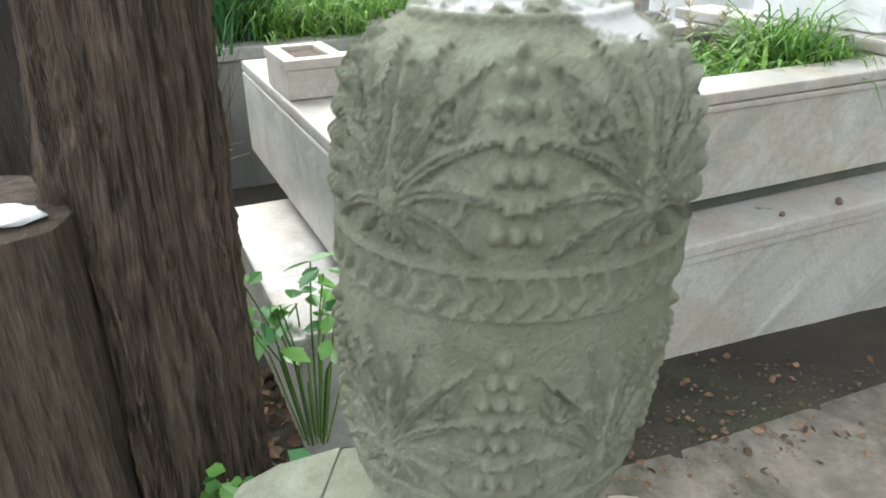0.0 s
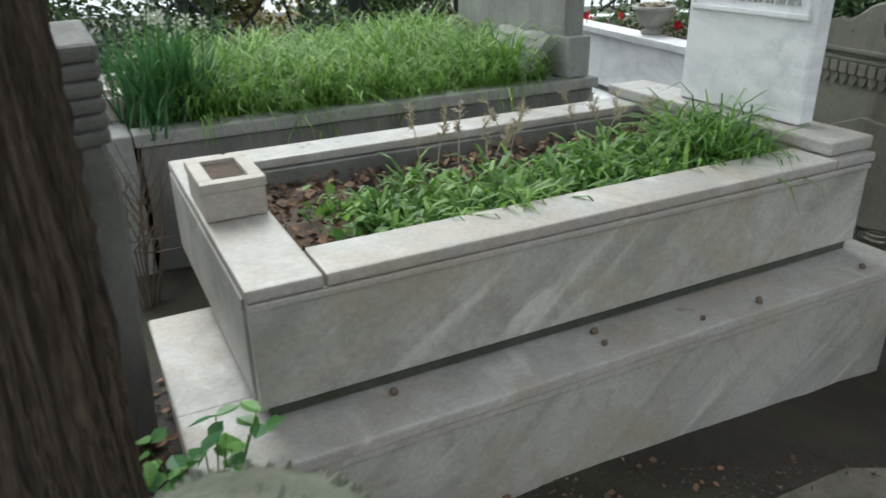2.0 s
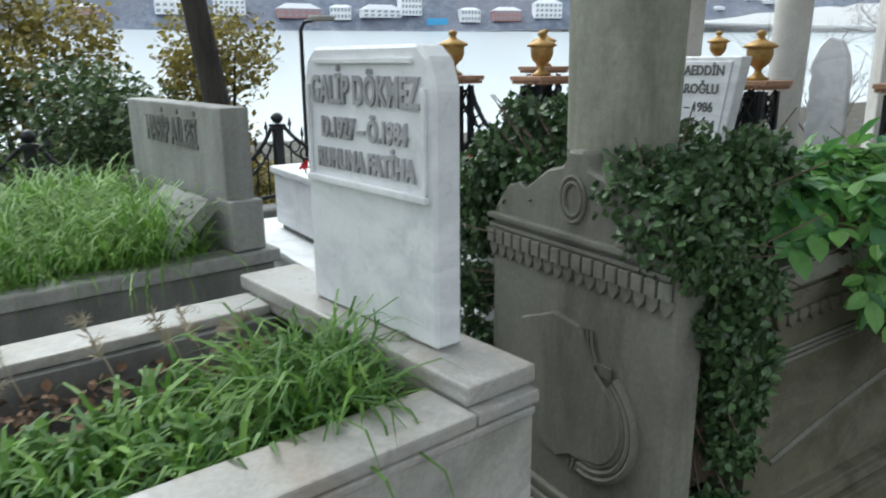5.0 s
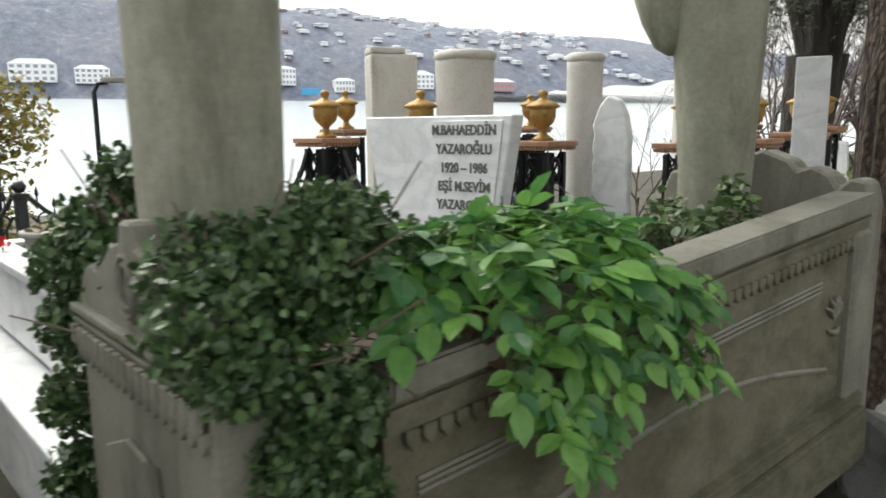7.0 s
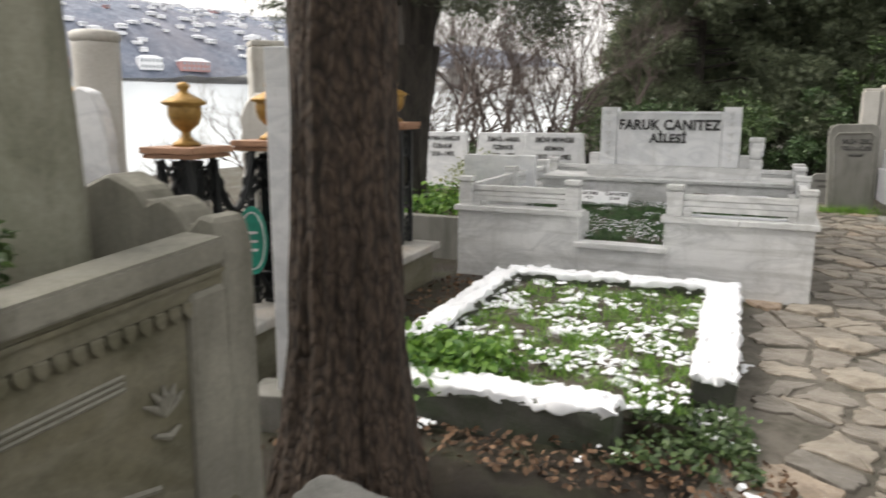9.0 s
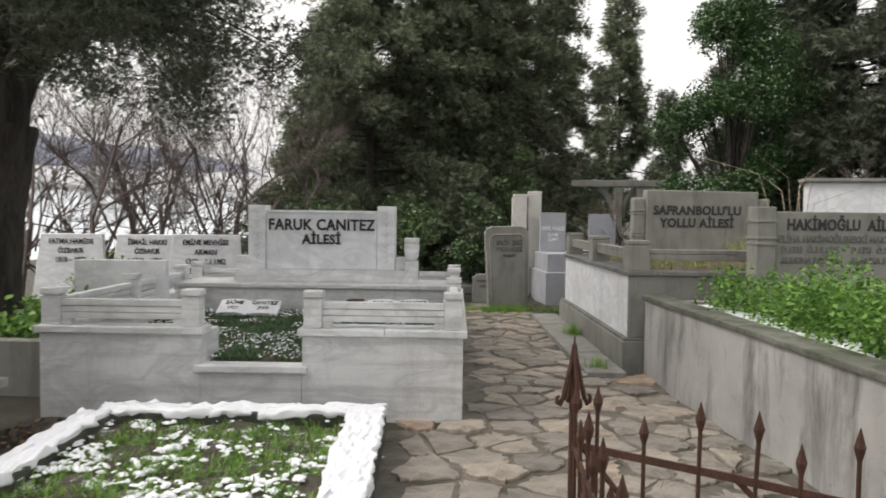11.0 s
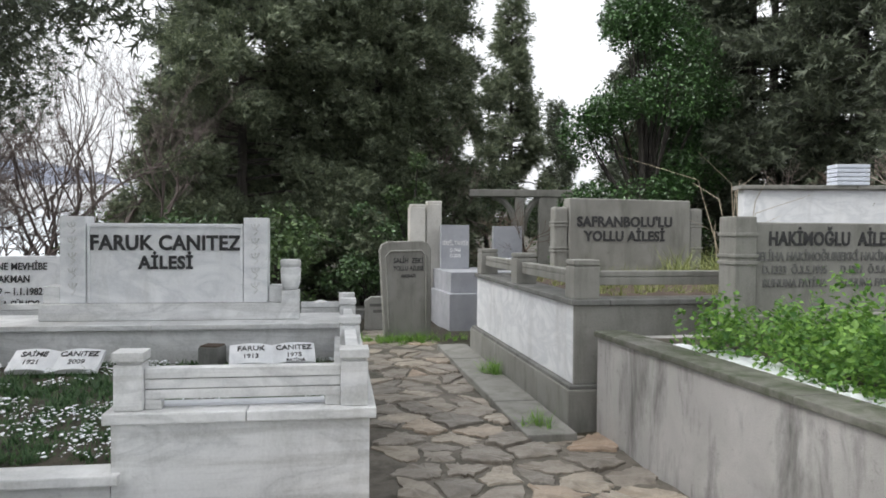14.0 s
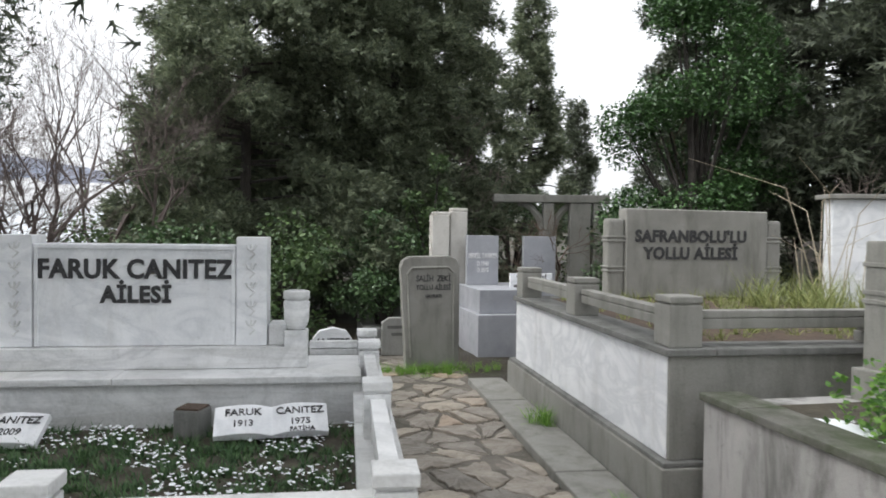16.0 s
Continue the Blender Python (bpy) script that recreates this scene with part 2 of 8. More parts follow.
def leaf_mat(name, dark, light, rough=0.45, through=0.25):
    m, n, l, p = material(name, rough)
    c = ramp(n, l, island_random(n), [(0.0, dark), (0.55, tuple((a + b) / 2 for a, b in zip(dark, light))), (1.0, light)])
    f = noise_tex(n, l, 22, 3)
    c = mixed(n, l, 0.4, c, ramp(n, l, f, [(0.3, (0.3, 0.3, 0.3)), (0.7, (0.7, 0.7, 0.7))]), "OVERLAY")
    l.new(c, p.inputs["Base Color"])
    if through:
        tr = n.new("ShaderNodeBsdfTranslucent")
        l.new(c, tr.inputs["Color"])
        mx = n.new("ShaderNodeMixShader")
        mx.inputs[0].default_value = through
        l.new(p.outputs[0], mx.inputs[1])
        l.new(tr.outputs[0], mx.inputs[2])
        l.new(mx.outputs[0], n["Material Output"].inputs["Surface"])
    return m


M_IVY = leaf_mat("dark_ivy_leaf", (0.03, 0.064, 0.026), (0.115, 0.195, 0.076), 0.33, 0.14)
M_BROAD = leaf_mat("bright_broad_leaf", (0.05, 0.17, 0.06), (0.22, 0.44, 0.10), 0.38, 0.35)
M_HERB = leaf_mat("green_herb", (0.05, 0.14, 0.026), (0.215, 0.385, 0.07), 0.5, 0.35)
M_GRASS = leaf_mat("fresh_grass", (0.08, 0.20, 0.03), (0.28, 0.47, 0.09), 0.5, 0.35)
M_DAFFODIL = leaf_mat("daffodil_leaf", (0.03, 0.11, 0.035), (0.10, 0.24, 0.075), 0.4, 0.3)
M_GRASS_DARK = leaf_mat("dark_lawn", (0.032, 0.085, 0.034), (0.12, 0.215, 0.08), 0.55, 0.25)
M_DRYGRASS = leaf_mat("pale_grass", (0.12, 0.16, 0.045), (0.36, 0.38, 0.15), 0.6, 0.3)
M_CONIFER = leaf_mat("conifer_foliage", (0.072, 0.092, 0.06), (0.245, 0.285, 0.175), 0.65, 0.28)
M_CONIFER2 = leaf_mat("cypress_foliage", (0.042, 0.054, 0.038), (0.145, 0.17, 0.11), 0.65, 0.2)
M_HOLLY = leaf_mat("glossy_evergreen_leaf", (0.0192, 0.048, 0.016), (0.088, 0.176, 0.056), 0.3, 0.15)
M_SHRUB = leaf_mat("shrub_leaf", (0.035, 0.07, 0.0252), (0.126, 0.196, 0.07), 0.5, 0.2)
M_AUTUMN = leaf_mat("yellow_green_shrub", (0.13, 0.12, 0.03), (0.40, 0.33, 0.09), 0.6, 0.3)
M_LITTER = leaf_mat("dead_leaf_litter", (0.06, 0.035, 0.022), (0.23, 0.14, 0.085), 0.9, 0.0)


def bark_mat(name, light, dark, stretch, scale):
    m, n, l, p = material(name, 0.9)
    f = noise_tex(n, l, scale, 8, 0.65, 0.5, stretch)
    g = noise_tex(n, l, scale * 5, 5, 0.6, 0.2, stretch)
    c = mixed(n, l, 0.45, ramp(n, l, f, [(0.40, dark), (0.60, light)]), ramp(n, l, g, [(0.35, dark), (0.65, light)]))
    l.new(c, p.inputs["Base Color"])
    relief(n, l, p, [(f, 1.0), (g, 0.8)], distance=0.022)
    return m


M_BARK = bark_mat("cypress_bark", (0.205, 0.15, 0.112), (0.014, 0.010, 0.008), (1, 1, 0.06), 52)


def scaly_bark():
    """Small upright plates with dark cracks between them."""
    m, n, l, p = material("scaly_bark", 0.9)
    tc, mp = n.new("ShaderNodeTexCoord"), n.new("ShaderNodeMapping")
    mp.inputs["Scale"].default_value = (1, 1, 0.5)
    l.new(tc.outputs["Object"], mp.inputs["Vector"])
    v = n.new("ShaderNodeTexVoronoi")
    v.feature = "F1"
    v.inputs["Scale"].default_value = 42.0
    wob = n.new("ShaderNodeTexNoise")
    wob.inputs["Scale"].default_value = 14.0
    l.new(mp.outputs[0], wob.inputs["Vector"])
    l.new(mixed(n, l, 0.06, mp.outputs[0], wob.outputs["Color"]), v.inputs["Vector"])
    plate = ramp(n, l, v.outputs["Distance"], [(0.15, (0.088, 0.064, 0.049)), (0.5, (0.052, 0.037, 0.028)), (0.85, (0.017, 0.013, 0.01))])
    f = noise_tex(n, l, 5, 6, 0.65, 0.4, (1, 1, 0.35))
    c = mixed(n, l, 0.6, plate, ramp(n, l, f, [(0.3, (0.3, 0.29, 0.28)), (0.7, (0.66, 0.63, 0.6))]), "OVERLAY")
    l.new(c, p.inputs["Base Color"])
    h = ramp(n, l, v.outputs["Distance"], [(0.1, (1, 1, 1)), (0.85, (0, 0, 0))])
    relief(n, l, p, [(h, 1.0), (noise_tex(n, l, 120, 5), 0.5)], distance=0.014)
    return m


M_BARK2 = scaly_bark()
M_BARK_DARK = bark_mat("dark_bark", (0.07, 0.06, 0.052), (0.02, 0.018, 0.017), (1, 1, 0.2), 10)
M_CUT = bark_mat("sawn_wood", (0.165, 0.122, 0.085), (0.03, 0.023, 0.018), (1, 1, 0.09), 40)


def ground_mat():
    m, n, l, p = material("damp_earth_and_gravel", 0.8)
    a = noise_tex(n, l, 1.1, 8, 0.65, 0.4)
    b = noise_tex(n, l, 26, 6, 0.7)
    c = ramp(n, l, a, [(0.3, (0.022, 0.017, 0.013)), (0.5, (0.042, 0.033, 0.024)), (0.68, (0.085, 0.072, 0.05))])
    c = mixed(n, l, 0.5, c, ramp(n, l, b, [(0.3, (0.28, 0.28, 0.28)), (0.72, (0.72, 0.70, 0.66))]), "OVERLAY")
    d = noise_tex(n, l, 3.0, 7, 0.7)
    c = mixed(n, l, ramp(n, l, d, [(0.48, (0, 0, 0)), (0.66, (0.8, 0.8, 0.8))]), c, (0.058, 0.066, 0.03))
    l.new(c, p.inputs["Base Color"])
    l.new(ramp(n, l, a, [(0.35, (0.5,) * 3), (0.65, (0.95,) * 3)]), p.inputs["Roughness"])
    relief(n, l, p, [(noise_tex(n, l, 140, 4, 0.7), 0.7), (b, 1.0), (d, 0.6)], distance=0.02)
    return m


M_GROUND = ground_mat()


def bed_mat(name, snow_from):
    """Planting bed: dark earth with thin patches of melting snow."""
    m, n, l, p = material(name, 0.85)
    a = noise_tex(n, l, 9, 7, 0.65)
    b = noise_tex(n, l, 5, 9, 0.75, 0.3)
    c = ramp(n, l, a, [(0.3, (0.035, 0.032, 0.024)), (0.7, (0.10, 0.085, 0.06))])
    c = mixed(n, l, ramp(n, l, b, [(snow_from, (0, 0, 0)), (snow_from + 0.05, (1, 1, 1))]), c, (0.86, 0.88, 0.92))
    l.new(c, p.inputs["Base Color"])
    relief(n, l, p, [(a, 0.8), (b, 0.8)], distance=0.02)
    return m


M_BED_SNOW = bed_mat("earth_with_snow_patches", 0.55)
M_BED_SOME = bed_mat("earth_with_little_snow", 0.62)


def water_mat():
    m, n, l, p = material("pale_sea_water", 0.22)
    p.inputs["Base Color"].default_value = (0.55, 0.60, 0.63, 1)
    f = noise_tex(n, l, 0.8, 6, 0.6, 0, (1, 0.2, 1))
    relief(n, l, p, [(f, 0.25)], distance=0.1)
    return m


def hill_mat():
    # Aerial haze is painted in: woods and snow tones lifted towards pale blue.
    m, n, l, p = material("hazed_wooded_hill", 1.0)
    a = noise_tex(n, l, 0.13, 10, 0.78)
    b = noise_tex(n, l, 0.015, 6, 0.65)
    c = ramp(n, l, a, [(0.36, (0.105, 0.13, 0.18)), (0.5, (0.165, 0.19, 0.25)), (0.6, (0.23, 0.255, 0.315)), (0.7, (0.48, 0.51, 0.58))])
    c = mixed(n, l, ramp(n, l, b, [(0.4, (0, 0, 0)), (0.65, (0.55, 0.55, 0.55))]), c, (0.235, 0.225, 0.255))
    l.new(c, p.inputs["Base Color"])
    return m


M_WATER, M_HILL = water_mat(), hill_mat()
M_FARWHITE = plain("far_white_wall", (0.82, 0.83, 0.86), 0.9, 0.0, 0.1)
M_FARROOF = plain("far_snowy_roof", (0.66, 0.68, 0.73), 0.9, 0.0, 0.1)
M_FARRED = plain("far_red_wall", (0.42, 0.24, 0.24), 0.9)
M_FARWIN = plain("far_window", (0.3, 0.32, 0.35), 0.5)
M_FARBLUE = plain("far_blue_hoarding", (0.10, 0.42, 0.75), 0.8)

# ---- building helpers ----


def linked(name, bm, mat, smooth=False):
    me = bpy.data.meshes.new(name)
    bmesh.ops.recalc_face_normals(bm, faces=bm.faces)
    bm.to_mesh(me)
    bm.free()
    me.materials.append(mat)
    if smooth:
        me.shade_smooth()
    return new(name, me)


def part(name, bm, mat, parent, label="", smooth=False):
    """Links a bmesh as one mesh under a thing or a part, in the parent's own space."""
    ob = linked(name, bm, mat, smooth)
    ob.parent = parent
    if label:
        ob["label"] = label
    return ob


def thing(name, x, y, z, turn, label, category, group=""):
    ob = new(name)
    ob.empty_display_size = 0.2
    ob.matrix_world = pose(x, y, z, 0, 0, turn)
    return tagged(ob, label, category, group)


def box(x0, x1, y0, y1, z0, z1, bevel=0.006, bm=None):
    own = bmesh.new()
    bmesh.ops.create_cube(own, size=1)
    for v in own.verts:
        v.co = Vector(((x0 + x1) / 2 + v.co.x * (x1 - x0), (y0 + y1) / 2 + v.co.y * (y1 - y0), (z0 + z1) / 2 + v.co.z * (z1 - z0)))
    if bevel:
        bmesh.ops.bevel(own, geom=own.edges[:], offset=min(bevel, 0.3 * min(abs(x1 - x0), abs(y1 - y0), abs(z1 - z0))), segments=2, affect="EDGES", profile=0.6)
    return merged(bm, own)


def merged(bm, own):
    if bm is None:
        return own
    me = bpy.data.meshes.new("tmp")
    own.to_mesh(me)
    own.free()
    bm.from_mesh(me)
    bpy.data.meshes.remove(me)
    return bm


def turned(bm, m):
    bmesh.ops.transform(bm, matrix=m, verts=bm.verts)
    return bm


def outline(points, thick, bevel=0.004, bm=None):
    """A slab: the outline lies in x and z, the thickness runs along y from 0."""
    own = bmesh.new()
    f = own.faces.new([own.verts.new((x, 0, z)) for x, z in points])
    r = bmesh.ops.extrude_face_region(own, geom=[f])
    for v in r["geom"]:
        if isinstance(v, bmesh.types.BMVert):
            v.co.y += thick
    if bevel:
        bmesh.ops.bevel(own, geom=own.edges[:], offset=bevel, segments=1, affect="EDGES")
    return merged(bm, own)


def lathe(profile, steps=32, bm=None, shape=None):
    own = bmesh.new() if bm is None else bm
    rings = []
    for r, z in profile:
        rings.append([own.verts.new((max(r, 1e-4) * math.cos(2 * math.pi * k / steps), max(r, 1e-4) * math.sin(2 * math.pi * k / steps), z)) for k in range(steps)])
    for a, b in zip(rings, rings[1:]):
        for k in range(steps):
            own.faces.new((a[k], a[(k + 1) % steps], b[(k + 1) % steps], b[k]))
    own.faces.new(rings[0][::-1])
    own.faces.new(rings[-1])
    return own


def tube(points, radii, sides=8, bm=None, cap=True):
    own = bmesh.new() if bm is None else bm
    pts = [Vector(p) for p in points]
    if isinstance(radii, (int, float)):
        radii = [radii] * len(pts)
    rings, side = [], None
    for k, p in enumerate(pts):
        d = (pts[min(k + 1, len(pts) - 1)] - pts[max(k - 1, 0)]).normalized()
        if side is None:
            side = d.cross(Vector((0.31, 0.17, 0.93)) if abs(d.z) < 0.9 else Vector((1, 0, 0))).normalized()
        side = (side - d * side.dot(d)).normalized()
        up = d.cross(side)
        rings.append([own.verts.new(p + radii[k] * (math.cos(2 * math.pi * j / sides) * side + math.sin(2 * math.pi * j / sides) * up)) for j in range(sides)])
    for a, b in zip(rings, rings[1:]):
        for j in range(sides):
            own.faces.new((a[j], a[(j + 1) % sides], b[(j + 1) % sides], b[j]))
    if cap:
        own.faces.new(rings[0][::-1])
        own.faces.new(rings[-1])
    return own


def letters(text, size, parent, x, y, z, mat, name="lettering", wide=1.0, thick=0.004, tilt=90, turn=0, space=1.0, bold=0.0, bar=False):
    """Raised or painted letters in the parent's space, standing in its x-z plane and facing -y; x is the middle."""
    cu = bpy.data.curves.new("text", "FONT")
    cu.body, cu.size, cu.extrude, cu.align_x, cu.align_y = text, size * 1.38, thick, "CENTER", "CENTER"
    cu.space_character, cu.offset, cu.resolution_u = space, bold, 3
    tmp = bpy.data.objects.new("text", cu)
    scene.collection.objects.link(tmp)
    bpy.context.view_layer.update()
    me = bpy.data.meshes.new_from_object(tmp.evaluated_get(bpy.context.evaluated_depsgraph_get()))
    bpy.data.objects.remove(tmp)
    me.transform(pose(x, y, z, tilt, 0, turn) @ Matrix.Diagonal((wide, 1, 1, 1)))
    me.materials.clear()
    me.materials.append(mat)
    ob = new(name, me)
    ob.parent = parent
    return ob


LEAF = np.array([(0, 0, 0), (0.30, 0.32, 0.05), (0.34, 0.62, 0.04), (0, 1, -0.06), (-0.34, 0.62, 0.04), (-0.30, 0.32, 0.05), (0, 0.45, -0.03)])
LEAF_FACES = [(0, 1, 6), (1, 2, 6), (2, 3, 6), (3, 4, 6), (4, 5, 6), (5, 0, 6)]
SPRAY = np.array([(-0.10, 0, 0), (0.10, 0, 0), (0, 1.1, -0.06), (0.0, 0.0, 0), (0.0, 0.26, 0), (0.46, 0.62, -0.05), (0.0, 0.16, 0), (0.0, 0.42, 0), (-0.44, 0.82, -0.05), (0, 0.38, 0), (0, 0.62, 0), (0.3, 1.0, -0.08)])
SPRAY_FACES = [(0, 1, 2), (3, 5, 4), (6, 7, 8), (9, 11, 10)]
BLADE = np.array([(-0.5, 0, 0), (0.5, 0, 0), (0.38, 0.08, 0.5), (-0.38, 0.08, 0.5), (0, 0.35, 1.0)])
BLADE_FACES = [(0, 1, 2, 3), (3, 2, 4)]
ARCH = np.array([(s_ * w_, y_, z_) for y_, z_, w_ in ((0, 0, 0.5), (0.05, 0.42, 0.48), (0.2, 0.78, 0.4), (0.48, 0.98, 0.28)) for s_ in (-1, 1)] + [(0, 0.86, 0.9)])
ARCH_FACES = [(0, 1, 3, 2), (2, 3, 5, 4), (4, 5, 7, 6), (6, 7, 8)]
DIAMOND = np.array([(0, 0, 0), (0.33, 0.5, 0.05), (0, 1, -0.05), (-0.33, 0.5, 0.05)])
DIAMOND_FACES = [(0, 1, 2), (0, 2, 3)]
OVAL = np.array([(0, 0, 0), (0.17, 0.14, 0.04), (0.28, 0.4, 0.06), (0.23, 0.7, 0.03), (0, 1, -0.1), (-0.23, 0.7, 0.03), (-0.28, 0.4, 0.06), (-0.17, 0.14, 0.04), (0, 0.2, 0), (0, 0.45, 0.0), (0, 0.72, -0.03)])
OVAL_FACES = [(0, 1, 8), (1, 2, 9, 8), (2, 3, 10, 9), (3, 4, 10), (0, 8, 7), (7, 8, 9, 6), (6, 9, 10, 5), (5, 10, 4)]
rng = np.random.default_rng(7)


def turns(yaw, pitch, roll):
    cy, sy, cp, sp, cr, sr = np.cos(yaw), np.sin(yaw), np.cos(pitch), np.sin(pitch), np.cos(roll), np.sin(roll)
    z = np.zeros_like(cy)
    o = z + 1
    rz = np.stack([np.stack([cy, -sy, z], -1), np.stack([sy, cy, z], -1), np.stack([z, z, o], -1)], -2)
    rx = np.stack([np.stack([o, z, z], -1), np.stack([z, cp, -sp], -1), np.stack([z, sp, cp], -1)], -2)
    ry = np.stack([np.stack([cr, z, sr], -1), np.stack([z, o, z], -1), np.stack([-sr, z, cr], -1)], -2)
    return rz @ rx @ ry


def scatter(name, shape, faces, where, rot, size, mat, parent=None, kind="", label="", category=""):
    """One mesh of many small alike pieces (leaves, blades, sprays)."""
    n, k = len(where), len(shape)
    size = np.asarray(size, float)
    scaled = shape[None] * (size[:, None, :] if size.ndim == 2 else size[:, None, None])
    verts = (np.einsum("nij,nkj->nki", rot, scaled) + np.asarray(where)[:, None]).reshape(-1, 3)
    all_faces = [tuple(i * k + a for a in f) for i in range(n) for f in faces]
    me = bpy.data.meshes.new(name)
    me.from_pydata(verts.tolist(), [], all_faces)
    me.materials.append(mat)
    ob = new(name, me)
    if parent is not None:
        ob.parent = parent
    return tagged(ob, label, category, "", kind)


def leaves_at(where, size, spread=0.35, droop=0.3):
    n = len(where)
    rot = turns(rng.uniform(0, 6.283, n), rng.normal(-droop, spread, n), rng.normal(0, spread, n))
    return rot, size * rng.uniform(0.65, 1.25, n)


def blob_points(n, centre, radius, hollow=0.55):
    v = rng.normal(size=(n, 3))
    v /= np.linalg.norm(v, axis=1)[:, None]
    r = rng.uniform(hollow, 1, n) ** 0.6
    return np.asarray(centre) + v * r[:, None] * np.asarray(radius)


def ground_z(x, y):
    """The ground falls from the upper graves to the path."""
    rise = 0.17 * min(1, max(0, (1.6 - y) / 3.2))
    return rise * min(1, max(0, (3.0 - x) / 1.5)) + 0.012 * math.sin(1.7 * x + 0.6) * math.sin(1.3 * y) - 0.02

# ---- ground, sea and far shore ----


def sheet(name, xs, ys, height, mat, label, category):
    verts = [(x, y, height(x, y)) for y in ys for x in xs]
    w = len(xs)
    faces = [(j * w + i, j * w + i + 1, (j + 1) * w + i + 1, (j + 1) * w + i) for j in range(len(ys) - 1) for i in range(w - 1)]
    me = bpy.data.meshes.new(name)
    me.from_pydata(verts, [], faces)
    me.materials.append(mat)
    me.shade_smooth()
    return tagged(new(name, me), label, category, "", "structure")


def land(x, y):
    near = ground_z(x, y) + 0.03 * noise.noise((x * 1.9, y * 1.9, 0)) + 0.012 * noise.noise((x * 9, y * 9, 3))
    if x < -7:
        near -= 0.5 * min(-7 - x, 12) ** 1.15 * 0.55
    near += 0.05 * max(0, x - 3.0) if x < 60 else 0.05 * 57
    near += 0.035 * max(0, y - 17)
    return near


xs = [-60, -40, -28, -20, -14, -11, -9] + [-7.5 + 0.2 * k for k in range(64)] + [6, 8, 11, 15, 22, 35, 60, 120, 400]
ys = [-300, -100, -50, -25, -15, -10, -7, -5] + [-4 + 0.2 * k for k in range(105)] + [18, 20, 24, 30, 40, 60, 100, 250]
sheet("ground", xs, ys, land, M_GROUND, "damp brown earth with moss and fine gravel", "ground")

UPSEA = 0.0625


def sea_z(x, y):
    return -9 + UPSEA * max(0, -x - 40)


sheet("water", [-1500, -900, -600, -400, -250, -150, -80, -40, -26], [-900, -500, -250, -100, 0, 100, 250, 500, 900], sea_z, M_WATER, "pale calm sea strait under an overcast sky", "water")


def hill(x, y):
    d = -x - 520 + 0.10 * y
    base = sea_z(-520, 0) + 1
    if d < 0:
        return base + 0.25 * d
    ridge = 111 + 24 * noise.noise((y * 0.004, 0, 1)) - 0.06 * max(0, y - 40)
    return base + ridge * (1 - math.exp(-d / 95)) + 5 * noise.noise((x * 0.02, y * 0.02, 5)) + 2.4 * noise.noise((x * 0.09, y * 0.09, 8))


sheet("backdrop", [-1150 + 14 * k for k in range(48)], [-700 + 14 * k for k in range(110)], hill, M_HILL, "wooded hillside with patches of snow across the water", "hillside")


def far_house(x, y, w, h, wall, red, floors, cols):
    z = max(hill(x, y), sea_z(-520, 0)) - 0.6
    ob = thing("house", x, y, z, 90 + rng.uniform(-12, 12), ("red-walled" if red else "white") + " waterside house with a snowy roof across the sea", "house", "houses on the far shore")
    part("wall", box(-w / 2, w / 2, -4, 4, 0, h, 0), wall, ob)
    bm = bmesh.new()
    a = [bm.verts.new(v) for v in ((-w / 2 - 0.6, -4.7, h), (w / 2 + 0.6, -4.7, h), (w / 2 + 0.6, 4.7, h), (-w / 2 - 0.6, 4.7, h))]
    b = [bm.verts.new(v) for v in ((-w * 0.3, 0, h + 0.3 + 0.12 * w), (w * 0.3, 0, h + 0.3 + 0.12 * w))]
    for f in ((a[0], a[1], b[1], b[0]), (a[1], a[2], b[1]), (a[2], a[3], b[0], b[1]), (a[3], a[0], b[0]), (a[3], a[2], a[1], a[0])):
        bm.faces.new(f)
    part("roof", bm, M_FARROOF, ob)
    for i in range(floors):
        for j in range(cols):
            wx, wz = -w / 2 + w * (j + 0.5) / cols, h * (i + 0.35) / floors
            part("window", box(wx - 0.28 * w / cols, wx + 0.28 * w / cols, -4.12, -3.95, wz, wz + 0.5 * h / floors, 0), M_FARWIN, ob)
    return ob


for yy, w, h, red in ((-205, 18, 10, False), (-140, 20, 9, False), (-72, 17, 7, True), (-16, 26, 11, False), (17, 20, 9, False), (61, 28, 6, True), (89, 14, 8, False), (116, 28, 5, False), (136, 15, 11, False), (154, 15, 7, None), (178, 14, 8, False), (205, 20, 7, True), (235, 20, 10, False), (268, 16, 8, False), (300, 22, 7, True)):
    if red is None:
        ob = thing("hoarding", -521 + 0.1 * yy, yy, sea_z(-520, 0), 90, "blue hoarding by the water on the far shore", "hoarding")
        part("panel", box(-w / 2, w / 2, -0.5, 0.5, 0, 7.5, 0.1), M_FARBLUE, ob)
    else:
        far_house(-526 + 0.10 * yy, yy, w, h, M_FARRED if red else M_FARWHITE, red, 3 if h > 8 else 2, 6)
made = 0
while made < 230:
    yy, d = rng.uniform(20, 460), rng.uniform(12, 215)
    if noise.noise((yy * 0.013, d * 0.02, 4)) + 0.0035 * (yy - 170) + 0.002 * d < 0.1:
        continue
    made += 1
    far_house(-526 + 0.1 * yy - d, yy, rng.uniform(3, 8), rng.uniform(1.4, 2.8), M_FARRED if made % 9 == 0 else M_FARWHITE, made % 9 == 0, 1 if made % 3 == 0 else 0, 3)

